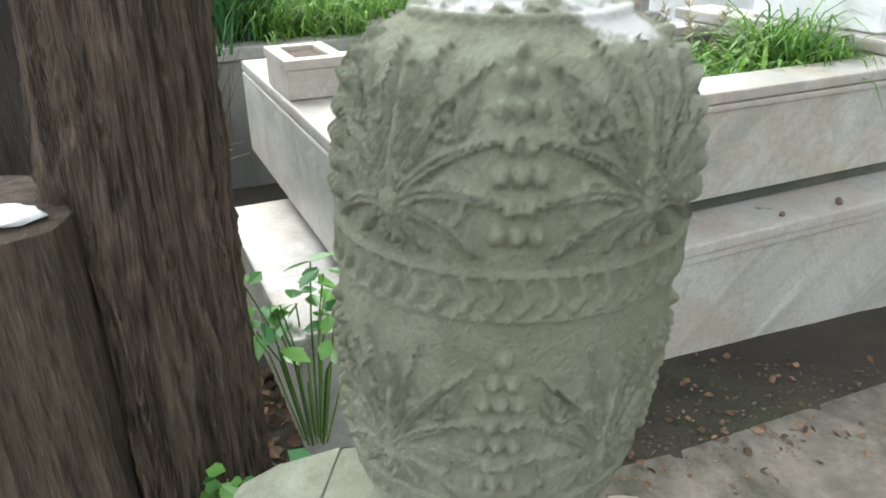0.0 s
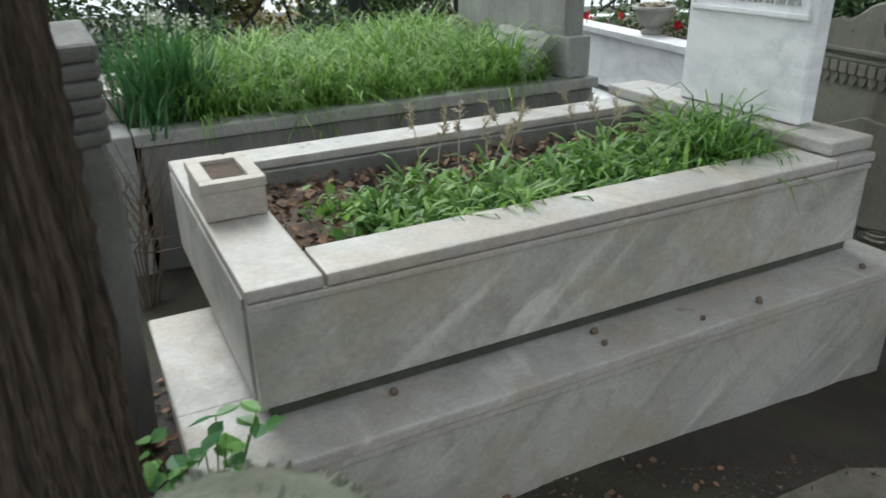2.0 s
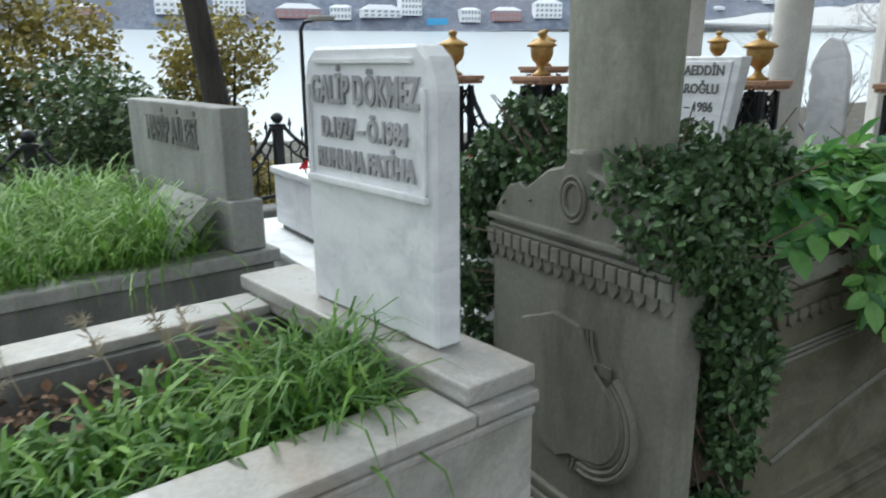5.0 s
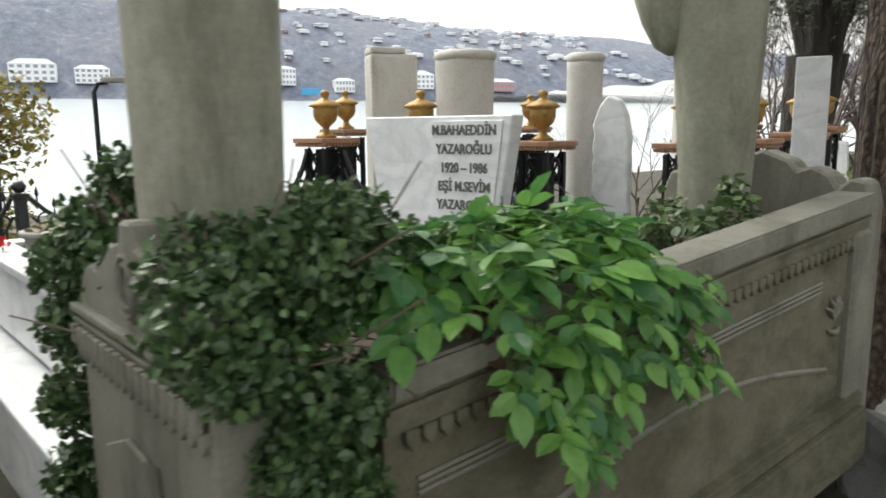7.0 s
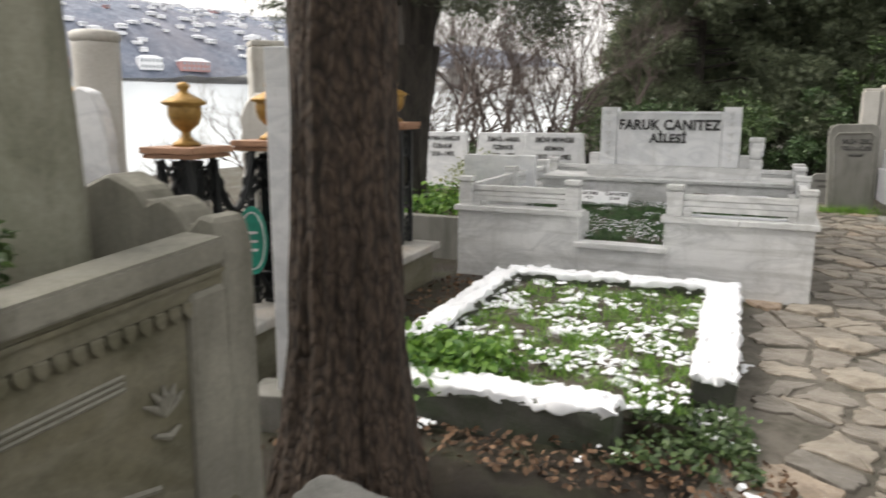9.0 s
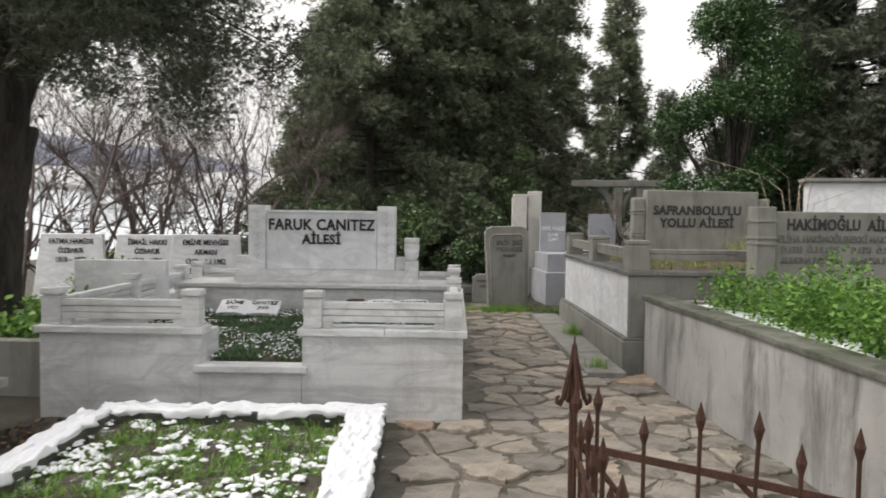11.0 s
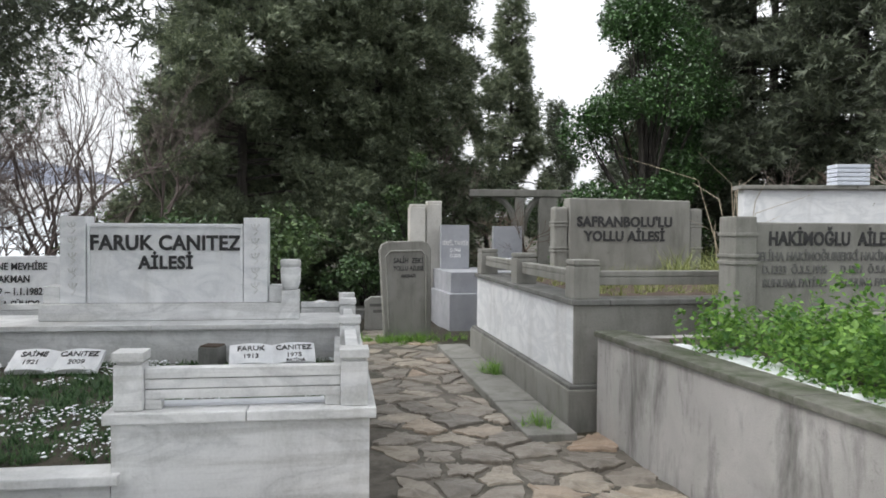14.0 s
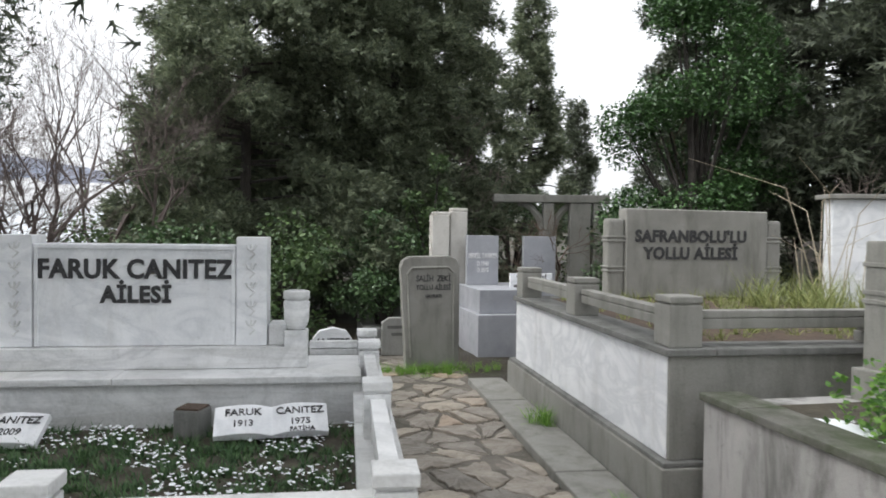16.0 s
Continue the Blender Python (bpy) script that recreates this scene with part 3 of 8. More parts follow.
# ---- grave A: tiered marble grave with planter ----


def planter(parent_xyz, turn, label):
    ob = thing("planter_box", *parent_xyz, turn, label, "planter", "marble planter boxes")
    bm = box(-0.095, 0.095, -0.145, 0.145, 0, 0.075, 0.004)
    part("box_body", turned(bm, Matrix.Diagonal((0.82, 0.82, 1, 1))), M_PLANTER, ob)
    rim = box(-0.1, 0.1, -0.15, -0.105, 0.075, 0.1, 0.004)
    box(-0.1, 0.1, 0.105, 0.15, 0.075, 0.1, 0.004, rim)
    box(-0.1, -0.055, -0.105, 0.105, 0.075, 0.1, 0.004, rim)
    box(0.055, 0.1, -0.105, 0.105, 0.075, 0.1, 0.004, rim)
    part("rim", turned(rim, Matrix.Diagonal((0.82, 0.82, 1, 1))), M_PLANTER, ob)
    part("soil", box(-0.044, 0.044, -0.085, 0.085, 0.072, 0.088, 0.003), M_SOIL, ob)
    return ob


def cones_on(n, zc, y0, y1):
    """Small fallen cypress cones and crumbs of bark."""
    for k in range(n):
        bm = bmesh.new()
        bmesh.ops.create_icosphere(bm, subdivisions=2, radius=0.007 + 0.004 * rng.uniform(), matrix=Matrix.Translation((0, 0, 0.008)))
        for v in bm.verts:
            v.co *= 1 + 0.25 * noise.noise(v.co * 300 + Vector((k, 0, 0)))
        c = linked("cypress_cone", bm, M_TWIG, True)
        c.matrix_world = Matrix.Translation(along((-0.109, -2.116), 112.1, rng.uniform(0.2, 1.9), rng.uniform(y0, y1), zc))
        tagged(c, "small dark cypress cone fallen on the marble step", "cone", "fallen cypress cones")


GA = thing("tiered_grave", -0.109, -2.116, 0, 112.1, "grey veined marble tiered grave with an overgrown bed", "grave")
zt = 0.817
part("front_panel", box(0, 0.9795, -0.006, 0.03, 0.524, 0.766, 0.0025), M_MARBLE_A, GA)
part("front_panel", box(0.980, 1.95, -0.0055, 0.03, 0.524, 0.766, 0.0025), M_MARBLE_A, GA)
part("ledge", box(0.0, 1.952, -0.012, 0.03, 0.767, 0.784, 0.004), M_CAP, GA)
# Shade of the gap under the panels, given as a dark strip
part("gap_shade_strip", box(0.02, 1.94, 0.012, 0.036, 0.487, 0.523, 0.002), M_KERB, GA, "dark green strip standing in for shade under the marble panels")
part("side_panel", box(-0.006, 0.03, 0.034, 1.03, 0.524, 0.783, 0.006), M_MARBLE_A, GA)
part("side_panel", box(1.925, 1.955, 0.034, 1.03, 0.524, 0.783, 0.006), M_MARBLE_A, GA)
part("back_panel", box(0.034, 1.92, 1.0, 1.03, 0.524, 0.783, 0.006), M_MARBLE_A, GA)
part("coping", box(-0.004, 0.165, -0.008, 1.035, 0.786, zt, 0.007), M_CAP, GA)
part("coping", box(0.171, 1.79, -0.008, 0.155, 0.786, zt, 0.007), M_CAP, GA)
part("coping", box(0.171, 1.79, 0.885, 1.035, 0.786, zt, 0.007), M_CAP, GA)
part("coping", box(1.795, 1.97, -0.008, 1.035, 0.786, zt, 0.007), M_CAP, GA)
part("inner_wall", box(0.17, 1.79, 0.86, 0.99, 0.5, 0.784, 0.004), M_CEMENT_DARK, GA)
# dark fill, so that the gap looks shaded
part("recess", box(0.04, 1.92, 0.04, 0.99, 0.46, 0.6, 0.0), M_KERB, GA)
part("step_slab", box(-0.17, 2.045, -0.16, 0.12, 0.450, 0.484, 0.007), M_CAP, GA)
part("step_slab", box(-0.17, 0.06, 0.124, 0.634, 0.446, 0.480, 0.007), M_CAP, GA)
part("step_slab", box(1.88, 2.045, 0.124, 1.14, 0.450, 0.484, 0.007), M_CAP, GA)
part("step_ledge", box(-0.163, 2.037, -0.153, -0.14, 0.428, 0.4485, 0.003), M_CAP, GA)
part("step_wall", box(-0.155, 2.03, -0.145, 0.62, -0.1, 0.444, 0.006), M_MARBLE_A, GA)
part("step_wall", box(0.302, 2.03, 0.622, 1.125, -0.1, 0.444, 0.006), M_MARBLE_A, GA)
part("headstone_plinth", box(1.79, 1.985, 0.02, 1.085, zt + 0.002, zt + 0.045, 0.008), M_CAP, GA)
hs = [(-0.27, 0.864), (0.27, 0.864), (0.27, 1.44), (0.25, 1.50), (0.21, 1.53), (-0.21, 1.53), (-0.25, 1.50), (-0.27, 1.44)]
H = part("headstone", turned(outline([(x, z) for x, z in hs], 0.075, 0.008), pose(1.86, 0.475, 0, 0, 0, -90)), M_WHITE, GA, "white marble headstone with rounded shoulders")
bm = box(-0.25, 0.25, -0.012, 0.002, 1.195, 1.212, 0.003)
for s in (-1, 1):
    box(s * 0.24 - 0.006, s * 0.24 + 0.006, -0.008, 0.002, 1.214, 1.44, 0.002, bm)
box(-0.2, 0.2, -0.008, 0.002, 1.49, 1.502, 0.002, bm)
part("moulding", turned(bm, pose(1.858, 0.475, 0, 0, 0, -90)), M_WHITE, GA)
for txt, sz, zz in (("GALİP DÖKMEZ", 0.068, 1.425), ("D.1927 – Ö.1984", 0.05, 1.335), ("RUHUNA FATİHA", 0.05, 1.258)):
    letters(txt, sz, GA, 1.857, 0.475, zz, M_INK_FADED, wide=0.66 if "G" in txt else 0.74, turn=-90, bold=0.002)
planter((-0.109 + 0.08 * -0.376 + 0.53 * -0.926, -2.116 + 0.08 * 0.926 + 0.53 * -0.376, zt + 0.002), 112.1, "beige terrazzo planter box on the marble coping")
ob = box(0.168, 1.795, 0.153, 0.862, 0.62, 0.735, 0.0)
bmesh.ops.subdivide_edges(ob, edges=ob.edges[:], cuts=10, use_grid_fill=True)
for v in ob.verts:
    if v.co.z > 0.7:
        v.co.z += 0.03 * noise.noise((v.co.x * 5, v.co.y * 5, 0)) - (0.16 * max(0, (v.co.y - 0.52) / 0.34) if v.co.x > 0.5 else 0)
part("soil_bed", ob, M_SOIL, GA)


def along(o, turn, x, y, z):
    return tuple(pose(o[0], o[1], 0, 0, 0, turn) @ Vector((x, y, z)))


def tuft(name, origin, turn, spots, height, mat, label, width=0.012, lean=0.35, per=18, arch=False):
    """A patch of grass or herbs: blades that lean out from each tuft."""
    where, yaw, pitch, size = [], [], [], []
    for x, y, z, s in spots:
        for _ in range(per):
            where.append(along(origin, turn, x + rng.normal(0, 0.018), y + rng.normal(0, 0.018), z))
            yaw.append(rng.uniform(0, 6.283))
            pitch.append(-abs(rng.normal(0, lean)))
            h = height * s * rng.uniform(0.5, 1.2)
            size.append((width * rng.uniform(0.7, 1.3), h, h))
    yaw, pitch = np.array(yaw), np.array(pitch)
    return scatter(name, ARCH if arch else BLADE, ARCH_FACES if arch else BLADE_FACES, np.array(where), turns(yaw, pitch, rng.normal(0, 0.15, len(yaw))), np.array(size), mat, None, "stuff", label, "grass")


def herb(name, origin, turn, spots, size, mat, label, category="plant", per=7, droop=-0.25, spread=0.5, kind="stuff", tall=0.035):
    where = []
    for x, y, z, s in spots:
        for _ in range(per):
            where.append(along(origin, turn, x + rng.normal(0, 0.022 * s), y + rng.normal(0, 0.022 * s), z + abs(rng.normal(0, tall * s))))
    rot, sz = leaves_at(np.array(where), size, spread, droop)
    return scatter(name, LEAF, LEAF_FACES, np.array(where), rot, sz, mat, None, kind, label, category)


OA = (-0.109, -2.116)
spots = [(rng.uniform(0.42, 1.76), 0.19 + abs(rng.normal(0, 0.17)), 0.72, rng.uniform(0.5, 1.25)) for _ in range(190)]
tuft("leafy_weeds", OA, 112.1, spots, 0.115, M_HERB, "bright green strap-leaved weeds in the marble grave bed", 0.015, 0.6, 13, True)
spots = [(rng.uniform(0.3, 1.76), rng.uniform(0.17, 0.55), 0.725, 1) for _ in range(190)]
herb("ground_herbs", OA, 112.1, spots, 0.035, M_HERB, "small-leaved chickweed in the marble grave bed")
spots = [(rng.uniform(1.5, 1.78), rng.uniform(0.2, 0.5), 0.73, rng.uniform(0.7, 1.4)) for _ in range(46)]
tuft("tall_weed", OA, 112.1, spots, 0.17, M_HERB, "tall green weed beside the marble headstone", 0.01, 0.55, 16, True)
where = np.array([along(OA, 112.1, rng.uniform(0.17, 1.78), rng.uniform(0.16, 0.85), 0.73 + rng.uniform(0, 0.02)) for _ in range(1900)])
scatter("leaf_litter", LEAF, LEAF_FACES, where, *leaves_at(where, 0.03, 0.5, 0), M_LITTER, None, "stuff", "brown dead leaves and twigs on grave soil", "leaf litter")
for k in range(13):
    x, y = rng.uniform(0.75, 1.6), rng.uniform(0.5, 0.86)
    p0 = Vector(along(OA, 112.1, x, y, 0.68))
    st = new("dry_grass_stalk")
    st.location = p0
    tagged(st, "pale dry grass stalk standing in the grave bed", "grass stalk", "dry stalks in the grave bed")
    a, h = rng.uniform(0, 6.28), rng.uniform(0.16, 0.3)
    tip = Vector((math.cos(a) * 0.09, math.sin(a) * 0.09, h))
    part("stem", tube([(0, 0, 0), tip * 0.5 + Vector((0, 0, 0.03)), tip], [0.0025, 0.002, 0.0012], 5), M_STALK, st)
    w = np.array([tip * rng.uniform(0.65, 1.0) for _ in range(14)])
    scatter("seed_head", SPRAY, SPRAY_FACES, w, turns(rng.uniform(0, 6.28, 14), rng.uniform(0.2, 1.2, 14), rng.uniform(0, 3, 14)), np.full(14, 0.035), M_STALK, st)

cones_on(7, 0.484, -0.13, -0.03)

# ---- grave B: overgrown grave behind, with headstone and open book ----
GB = thing("overgrown_grave", -0.109, -2.116, 0, 112.1, "grey stone kerbed grave overgrown with long grass", "grave")
part("kerb_front", box(-0.05, 2.25, 1.72, 1.86, 0.69, 0.745, 0.01), M_GREY, GB)
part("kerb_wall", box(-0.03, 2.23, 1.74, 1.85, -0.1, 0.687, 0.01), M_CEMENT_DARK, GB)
part("kerb_side", box(-0.2, -0.055, 1.72, 3.3, 0.0, 0.745, 0.01), M_GREY, GB)
part("kerb_back", box(-0.05, 2.25, 3.2, 3.3, 0.0, 0.745, 0.01), M_GREY, GB)
part("kerb_foot", box(2.02, 2.23, 1.87, 3.19, 0.0, 0.745, 0.01), M_GREY, GB)
part("soil_bed", box(-0.05, 2.02, 1.862, 3.19, 0.3, 0.72, 0.0), M_SOIL, GB)
part("pier", box(2.06, 2.2, 1.745, 1.9, 0.75, 0.955, 0.008), M_GREY, GB)
part("pier", box(2.06, 2.2, 2.86, 3.0, 0.75, 0.955, 0.008), M_GREY, GB)
part("headstone", box(2.07, 2.19, 1.8, 2.95, 0.748, 1.32, 0.008), M_GREY, GB, "grey stone headstone with raised lettering")
letters("HABİP AİLESİ", 0.12, GB, 2.068, 2.36, 1.19, M_CEMENT_DARK, turn=-90, wide=0.62, bold=0.003)
bk = thing("stone_book", *along(OA, 112.1, 1.93, 2.07, 0.75), 112.1, "open stone book leaning on the grave headstone", "stone book")
for s in (-1, 1):
    bm = bmesh.new()
    for k in range(7):
        u = k / 6
        zc = 0.03 + 0.022 * math.sin(u * math.pi * 0.9)
        for v in (-0.13, 0.13):
            bm.verts.new((v, s * u * 0.25, zc))
            bm.verts.new((v, s * u * 0.25, -0.02))
    bm.verts.ensure_lookup_table()
    q = bm.verts
    for k in range(6):
        a, b = 4 * k, 4 * k + 4
        for f in ((a, a + 2, b + 2, b), (a + 1, b + 1, b + 3, a + 3), (a, b, b + 1, a + 1), (a + 2, a + 3, b + 3, b + 2)):
            bm.faces.new([q[i] for i in f])
    bm.faces.new([q[i] for i in (24, 26, 27, 25)])
    for k in range(4):
        box(-0.08 + 0.05 * k, -0.068 + 0.05 * k, min(s * 0.05, s * 0.2), max(s * 0.05, s * 0.2), 0.05, 0.056, 0, bm)
    part("page", turned(bm, pose(0, 0, 0.1, 0, -42, 0)), M_GREY, bk)
part("book_rest", box(0.0, 0.1, -0.12, 0.12, 0, 0.12, 0.01), M_GREY, bk)
spots = []
while len(spots) < 620:
    x, y = rng.uniform(0.22, 2.0), rng.uniform(1.84, 3.1)
    clump = 0.78 + 0.55 * noise.noise((x * 3.1, y * 3.1, 7))
    spots.append((x, y, 0.71, clump * rng.uniform(0.75, 1.15)))
tuft("long_grass", OA, 112.1, spots, 0.33, M_GRASS, "long fresh green grass spilling over the grave kerb", 0.0075, 0.55, 19, True)
spots = [(rng.uniform(0.45, 1.9), rng.uniform(1.8, 1.92), 0.72, rng.uniform(0.5, 1.0)) for _ in range(80)]
tuft("grass_fringe", OA, 112.1, spots, 0.2, M_GRASS, "long grass drooping over the stone kerb", 0.006, 0.8, 13, True)
where = np.array([along(OA, 112.1, rng.uniform(-0.02, 1.98), 1.88 + abs(rng.normal(0, 0.06)), 0.735 + rng.uniform(0, 0.02)) for _ in range(500)])
scatter("leaf_litter", LEAF, LEAF_FACES, where, *leaves_at(where, 0.03, 0.6, 0), M_LITTER, None, "stuff", "dead leaves along the edge of the long grass", "leaf litter")
spots = [(rng.normal(0.12, 0.07), rng.normal(1.98, 0.08), 0.72, rng.uniform(0.75, 1.15)) for _ in range(64)]
tuft("daffodil_clump", OA, 112.1, spots, 0.47, M_DAFFODIL, "clump of tall green daffodil leaves", 0.012, 0.16, 8)
bare = thing("dry_shrub", *along(OA, 112.1, -0.13, 1.42, 0.2), 0, "small leafless dry shrub between two graves", "shrub")
bm = bmesh.new()
for k in range(16):
    a, r, h = rng.uniform(0, 6.28), rng.uniform(0.05, 0.2), rng.uniform(0.25, 0.6)
    tip = Vector((r * math.cos(a), r * math.sin(a), h))
    tube([(0, 0, -0.2), tuple(tip * 0.5 + Vector(rng.normal(0, 0.03, 3))), tuple(tip)], [0.006, 0.004, 0.0015], 5, bm)
    for _ in range(3):
        e = tip + Vector(rng.normal(0, 0.08, 3))
        tube([tuple(tip * 0.6), tuple(e)], [0.003, 0.001], 4, bm)
part("branchwork", bm, M_TWIG, bare)
for k in range(9):
    x, y, h = rng.normal(0.15, 0.12), rng.normal(1.98, 0.1), rng.uniform(0.36, 0.46)
    fl = thing("daffodil_flower", *along(OA, 112.1, x, y, 0.72), 112.1 + rng.uniform(-40, 40), "white daffodil flower on a green stem", "flower", "daffodils")
    part("stem", tube([(0, 0, 0), (0.01, 0, h * 0.6), (0.02, -0.02, h)], 0.004, 5), M_HERB, fl)
    bm = bmesh.new()
    for j in range(6):
        a = j * math.pi / 3
        c = [bm.verts.new((0.02 + r * math.cos(a + da), -0.02 - 0.006, h + r * math.sin(a + da))) for r, da in ((0.004, 0), (0.02, 0.35), (0.032, 0), (0.02, -0.35))]
        bm.faces.new(c)
    part("blossom", bm, M_WHITE_PETAL, fl)
planter(along(OA, 112.1, -0.12, 2.12, 0.747), 112.1, "old stone planter box on the grave kerb")

# ---- ball-topped iron fence behind ----


def swag_fence(posts, top, drop, mat, label, group, urn=False):
    """Cast iron: posts, a sagging top rail with rings, uprights with spear tips and a bottom rail, panel by panel."""
    for (x0, y0), (x1, y1) in zip(posts, posts[1:]):
        d = math.hypot(x1 - x0, y1 - y0)
        pn = thing("iron_fence", x0, y0, 0, math.degrees(math.atan2(y1 - y0, x1 - x0)), label, "fence", group)
        g = 0.06 if not urn else 0.14
        curve = [(g + (d - 2 * g) * k / 12, 0, top - drop * math.sin(math.pi * k / 12) ** 0.8) for k in range(13)]
        part("top_rail", tube(curve, 0.016 if not urn else 0.022, 6), mat, pn)
        low = [(x, y, z - 0.13) for x, y, z in curve]
        part("lower_rail", tube(low, 0.010, 6), mat, pn)
        part("bottom_rail", box(g, d - g, -0.012, 0.012, 0.42, 0.45, 0.003), mat, pn)
        for k in range(1, 12):
            cx, _, cz = curve[k]
            ring = [(cx + 0.045 * math.cos(a), 0, cz - 0.065 + 0.045 * math.sin(a)) for a in [2 * math.pi * j / 12 for j in range(13)]]
            part("ring", tube(ring, 0.008, 5, None, False), mat, pn)
        for k in range(1, int(d / 0.105)):
            cx = k * d / int(d / 0.105)
            cz = top - drop * math.sin(math.pi * max(0, min(1, (cx - g) / (d - 2 * g)))) ** 0.8
            part("bar", tube([(cx, 0, 0.43), (cx, 0, cz - 0.13)], 0.007, 5), mat, pn)
            if not urn:
                part("spear_tip", tube([(cx, 0, cz), (cx, 0, cz + 0.06), (cx, 0, cz + 0.08), (cx, 0, cz + 0.14)], [0.006, 0.006, 0.016, 0.001], 6), mat, pn)


def ball_post(x, y, top):
    ob = thing("fence_post", x, y, 0, 20, "black iron fence post with a ball finial", "fence post", "ball-topped fence posts")
    part("shaft", box(-0.035, 0.035, -0.035, 0.035, -1.2, top, 0.006), M_IRON, ob)
    part("collar", box(-0.05, 0.05, -0.05, 0.05, top + 0.001, top + 0.03, 0.006), M_IRON, ob)
    part("ball", turned(lathe([(0.001, 0.031), (0.03, 0.04), (0.048, 0.07), (0.048, 0.085), (0.03, 0.11), (0.001, 0.12)], 16), Matrix.Translation((0, 0, top))), M_IRON, ob, "", True)


BALL = [(-4.9, -4.6), (-4.75, -3.3), (-4.65, -2.0), (-5.1, -1.15), (-5.55, -0.41), (-6.1, 0.7)]
for x, y in BALL:
    ball_post(x, y, 0.98)
swag_fence(BALL, 0.98, 0.28, M_IRON, "black cast-iron fence panel with rings and spear tips", "ball-topped fence")
part("stone", box(-0.15, 0.15, -3.2, 3.2, -1.5, 0.35, 0.02), M_CEMENT_DARK, thing("retaining_wall", -5.2, -2.0, 0, 12, "low damp stone wall under the iron fence", "wall"))

# slim leaning tree between the graves, its crown above the view
LT = thing("leaning_tree", -3.27, -0.83, 0, 0, "slim dark leaning tree trunk behind a grey headstone", "tree")
part("trunk", tube([(0.0, 0.03, -0.2), (0.0, 0.02, 0.7), (0.0, -0.03, 1.2), (-0.02, -0.13, 1.9), (-0.05, -0.3, 2.8), (-0.05, -0.35, 4.6)], [0.075, 0.066, 0.062, 0.056, 0.045, 0.02], 14), M_BARK_DARK, LT, "", True)
w = np.concatenate([blob_points(500, (-0.05 + rng.normal(0, 0.3), -0.35 + rng.normal(0, 0.3), z), (0.6, 0.6, 0.5), 0.1) for z in (3.7, 4.2, 4.7)])
scatter("crown", SPRAY, SPRAY_FACES, w, turns(rng.uniform(0, 6.28, len(w)), rng.normal(0.5, 0.5, len(w)), rng.uniform(0, 3, len(w))), rng.uniform(0.08, 0.16, len(w)), M_CONIFER2, LT)
SLAMP = thing("street_lamp", -8.9, 0.22, -1.6, 60, "thin dark street lamp standing near the water", "street lamp")
part("pole", tube([(0, 0, 0), (0, 0, 3.45), (0.05, 0, 3.54), (0.16, 0, 3.56)], [0.035, 0.026, 0.022, 0.02], 8), M_IRON, SLAMP)
part("lamp_head", turned(box(0.12, 0.42, -0.07, 0.07, 3.55, 3.61, 0.02), Matrix.Identity(4)), M_POT, SLAMP, "pale grey lamp head")

# ---- grave C: white tomb with flowers ----
GC = thing("white_tomb", -4.22, -0.56, 0, 15, "white marble tomb with a flower bed and a stone pot", "grave")
part("body", box(0, 2.25, 0, 1.15, 0.5, 0.815, 0.008), M_WHITE, GC)
for b in ((-0.02, 2.27, -0.02, 0.15), (-0.02, 2.27, 1.02, 1.17), (-0.02, 0.13, 0.152, 1.018), (2.12, 2.27, 0.152, 1.018)):
    part("coping", box(*b, 0.818, 0.86, 0.007), M_WHITE, GC)
part("soil_bed", box(0.13, 2.12, 0.152, 1.018, 0.7, 0.84, 0), M_SOIL, GC)
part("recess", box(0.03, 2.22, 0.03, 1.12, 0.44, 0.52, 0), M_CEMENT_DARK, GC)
part("plinth_slab", box(-0.33, 2.42, -0.2, 1.35, 0.42, 0.46, 0.008), M_WHITE, GC)
part("plinth", box(-0.31, 2.4, -0.18, 1.33, -0.8, 0.418, 0.008), M_WHITE, GC)


def stone_pot(x, y, z, s, label):
    ob = thing("stone_pot", x, y, z, 0, label, "flower pot", "stone pots")
    part("bowl", turned(lathe([(0.075, 0), (0.08, 0.02), (0.05, 0.035), (0.05, 0.05), (0.1, 0.08), (0.125, 0.13), (0.125, 0.16), (0.15, 0.165), (0.15, 0.19), (0.12, 0.19), (0.11, 0.15), (0.0, 0.15)], 28), Matrix.Scale(s, 4)), M_POT, ob, "", True)
    w = blob_points(60, (0, 0, 0.19 * s), (0.1 * s, 0.1 * s, 0.05 * s), 0)
    scatter("dusty_leaves", LEAF, LEAF_FACES, w, *leaves_at(w, 0.05), M_STALK, ob)
    return ob


stone_pot(-3.22, -0.17, 0.861, 0.85, "grey stone pot with dry white plants on the tomb")
for k in range(26):
    x, y = (rng.uniform(0.15, 2.1), rng.uniform(0.05, 1.0))
    fl = thing("red_carnation", *along((-4.22, -0.56), 15, x, y, 0.85), rng.uniform(0, 360), "red carnation lying on the white tomb", "flower", "red carnations")
    w = blob_points(26, (0, 0, 0.05), (0.028, 0.028, 0.025), 0.2)
    scatter("blossom", LEAF, LEAF_FACES, w, *leaves_at(w, 0.03, 0.8, -0.6), M_RED, fl)
    part("stem", tube([(0, 0, -0.008), (0.004, 0, 0.03)], 0.004, 5), M_HERB, fl)
w = np.array([along((-4.22, -0.56), 15, rng.uniform(0.15, 2.1), rng.uniform(0.17, 1.0), 0.84 + abs(rng.normal(0, 0.06))) for _ in range(1500)])
scatter("tomb_plants", LEAF, LEAF_FACES, w, *leaves_at(w, 0.045, 0.6), M_SHRUB, None, "stuff", "grey-green plants in the white tomb bed", "plants")

# ---- carved headstone top beside the cypress ----
VX, VY = 0.976, -1.902
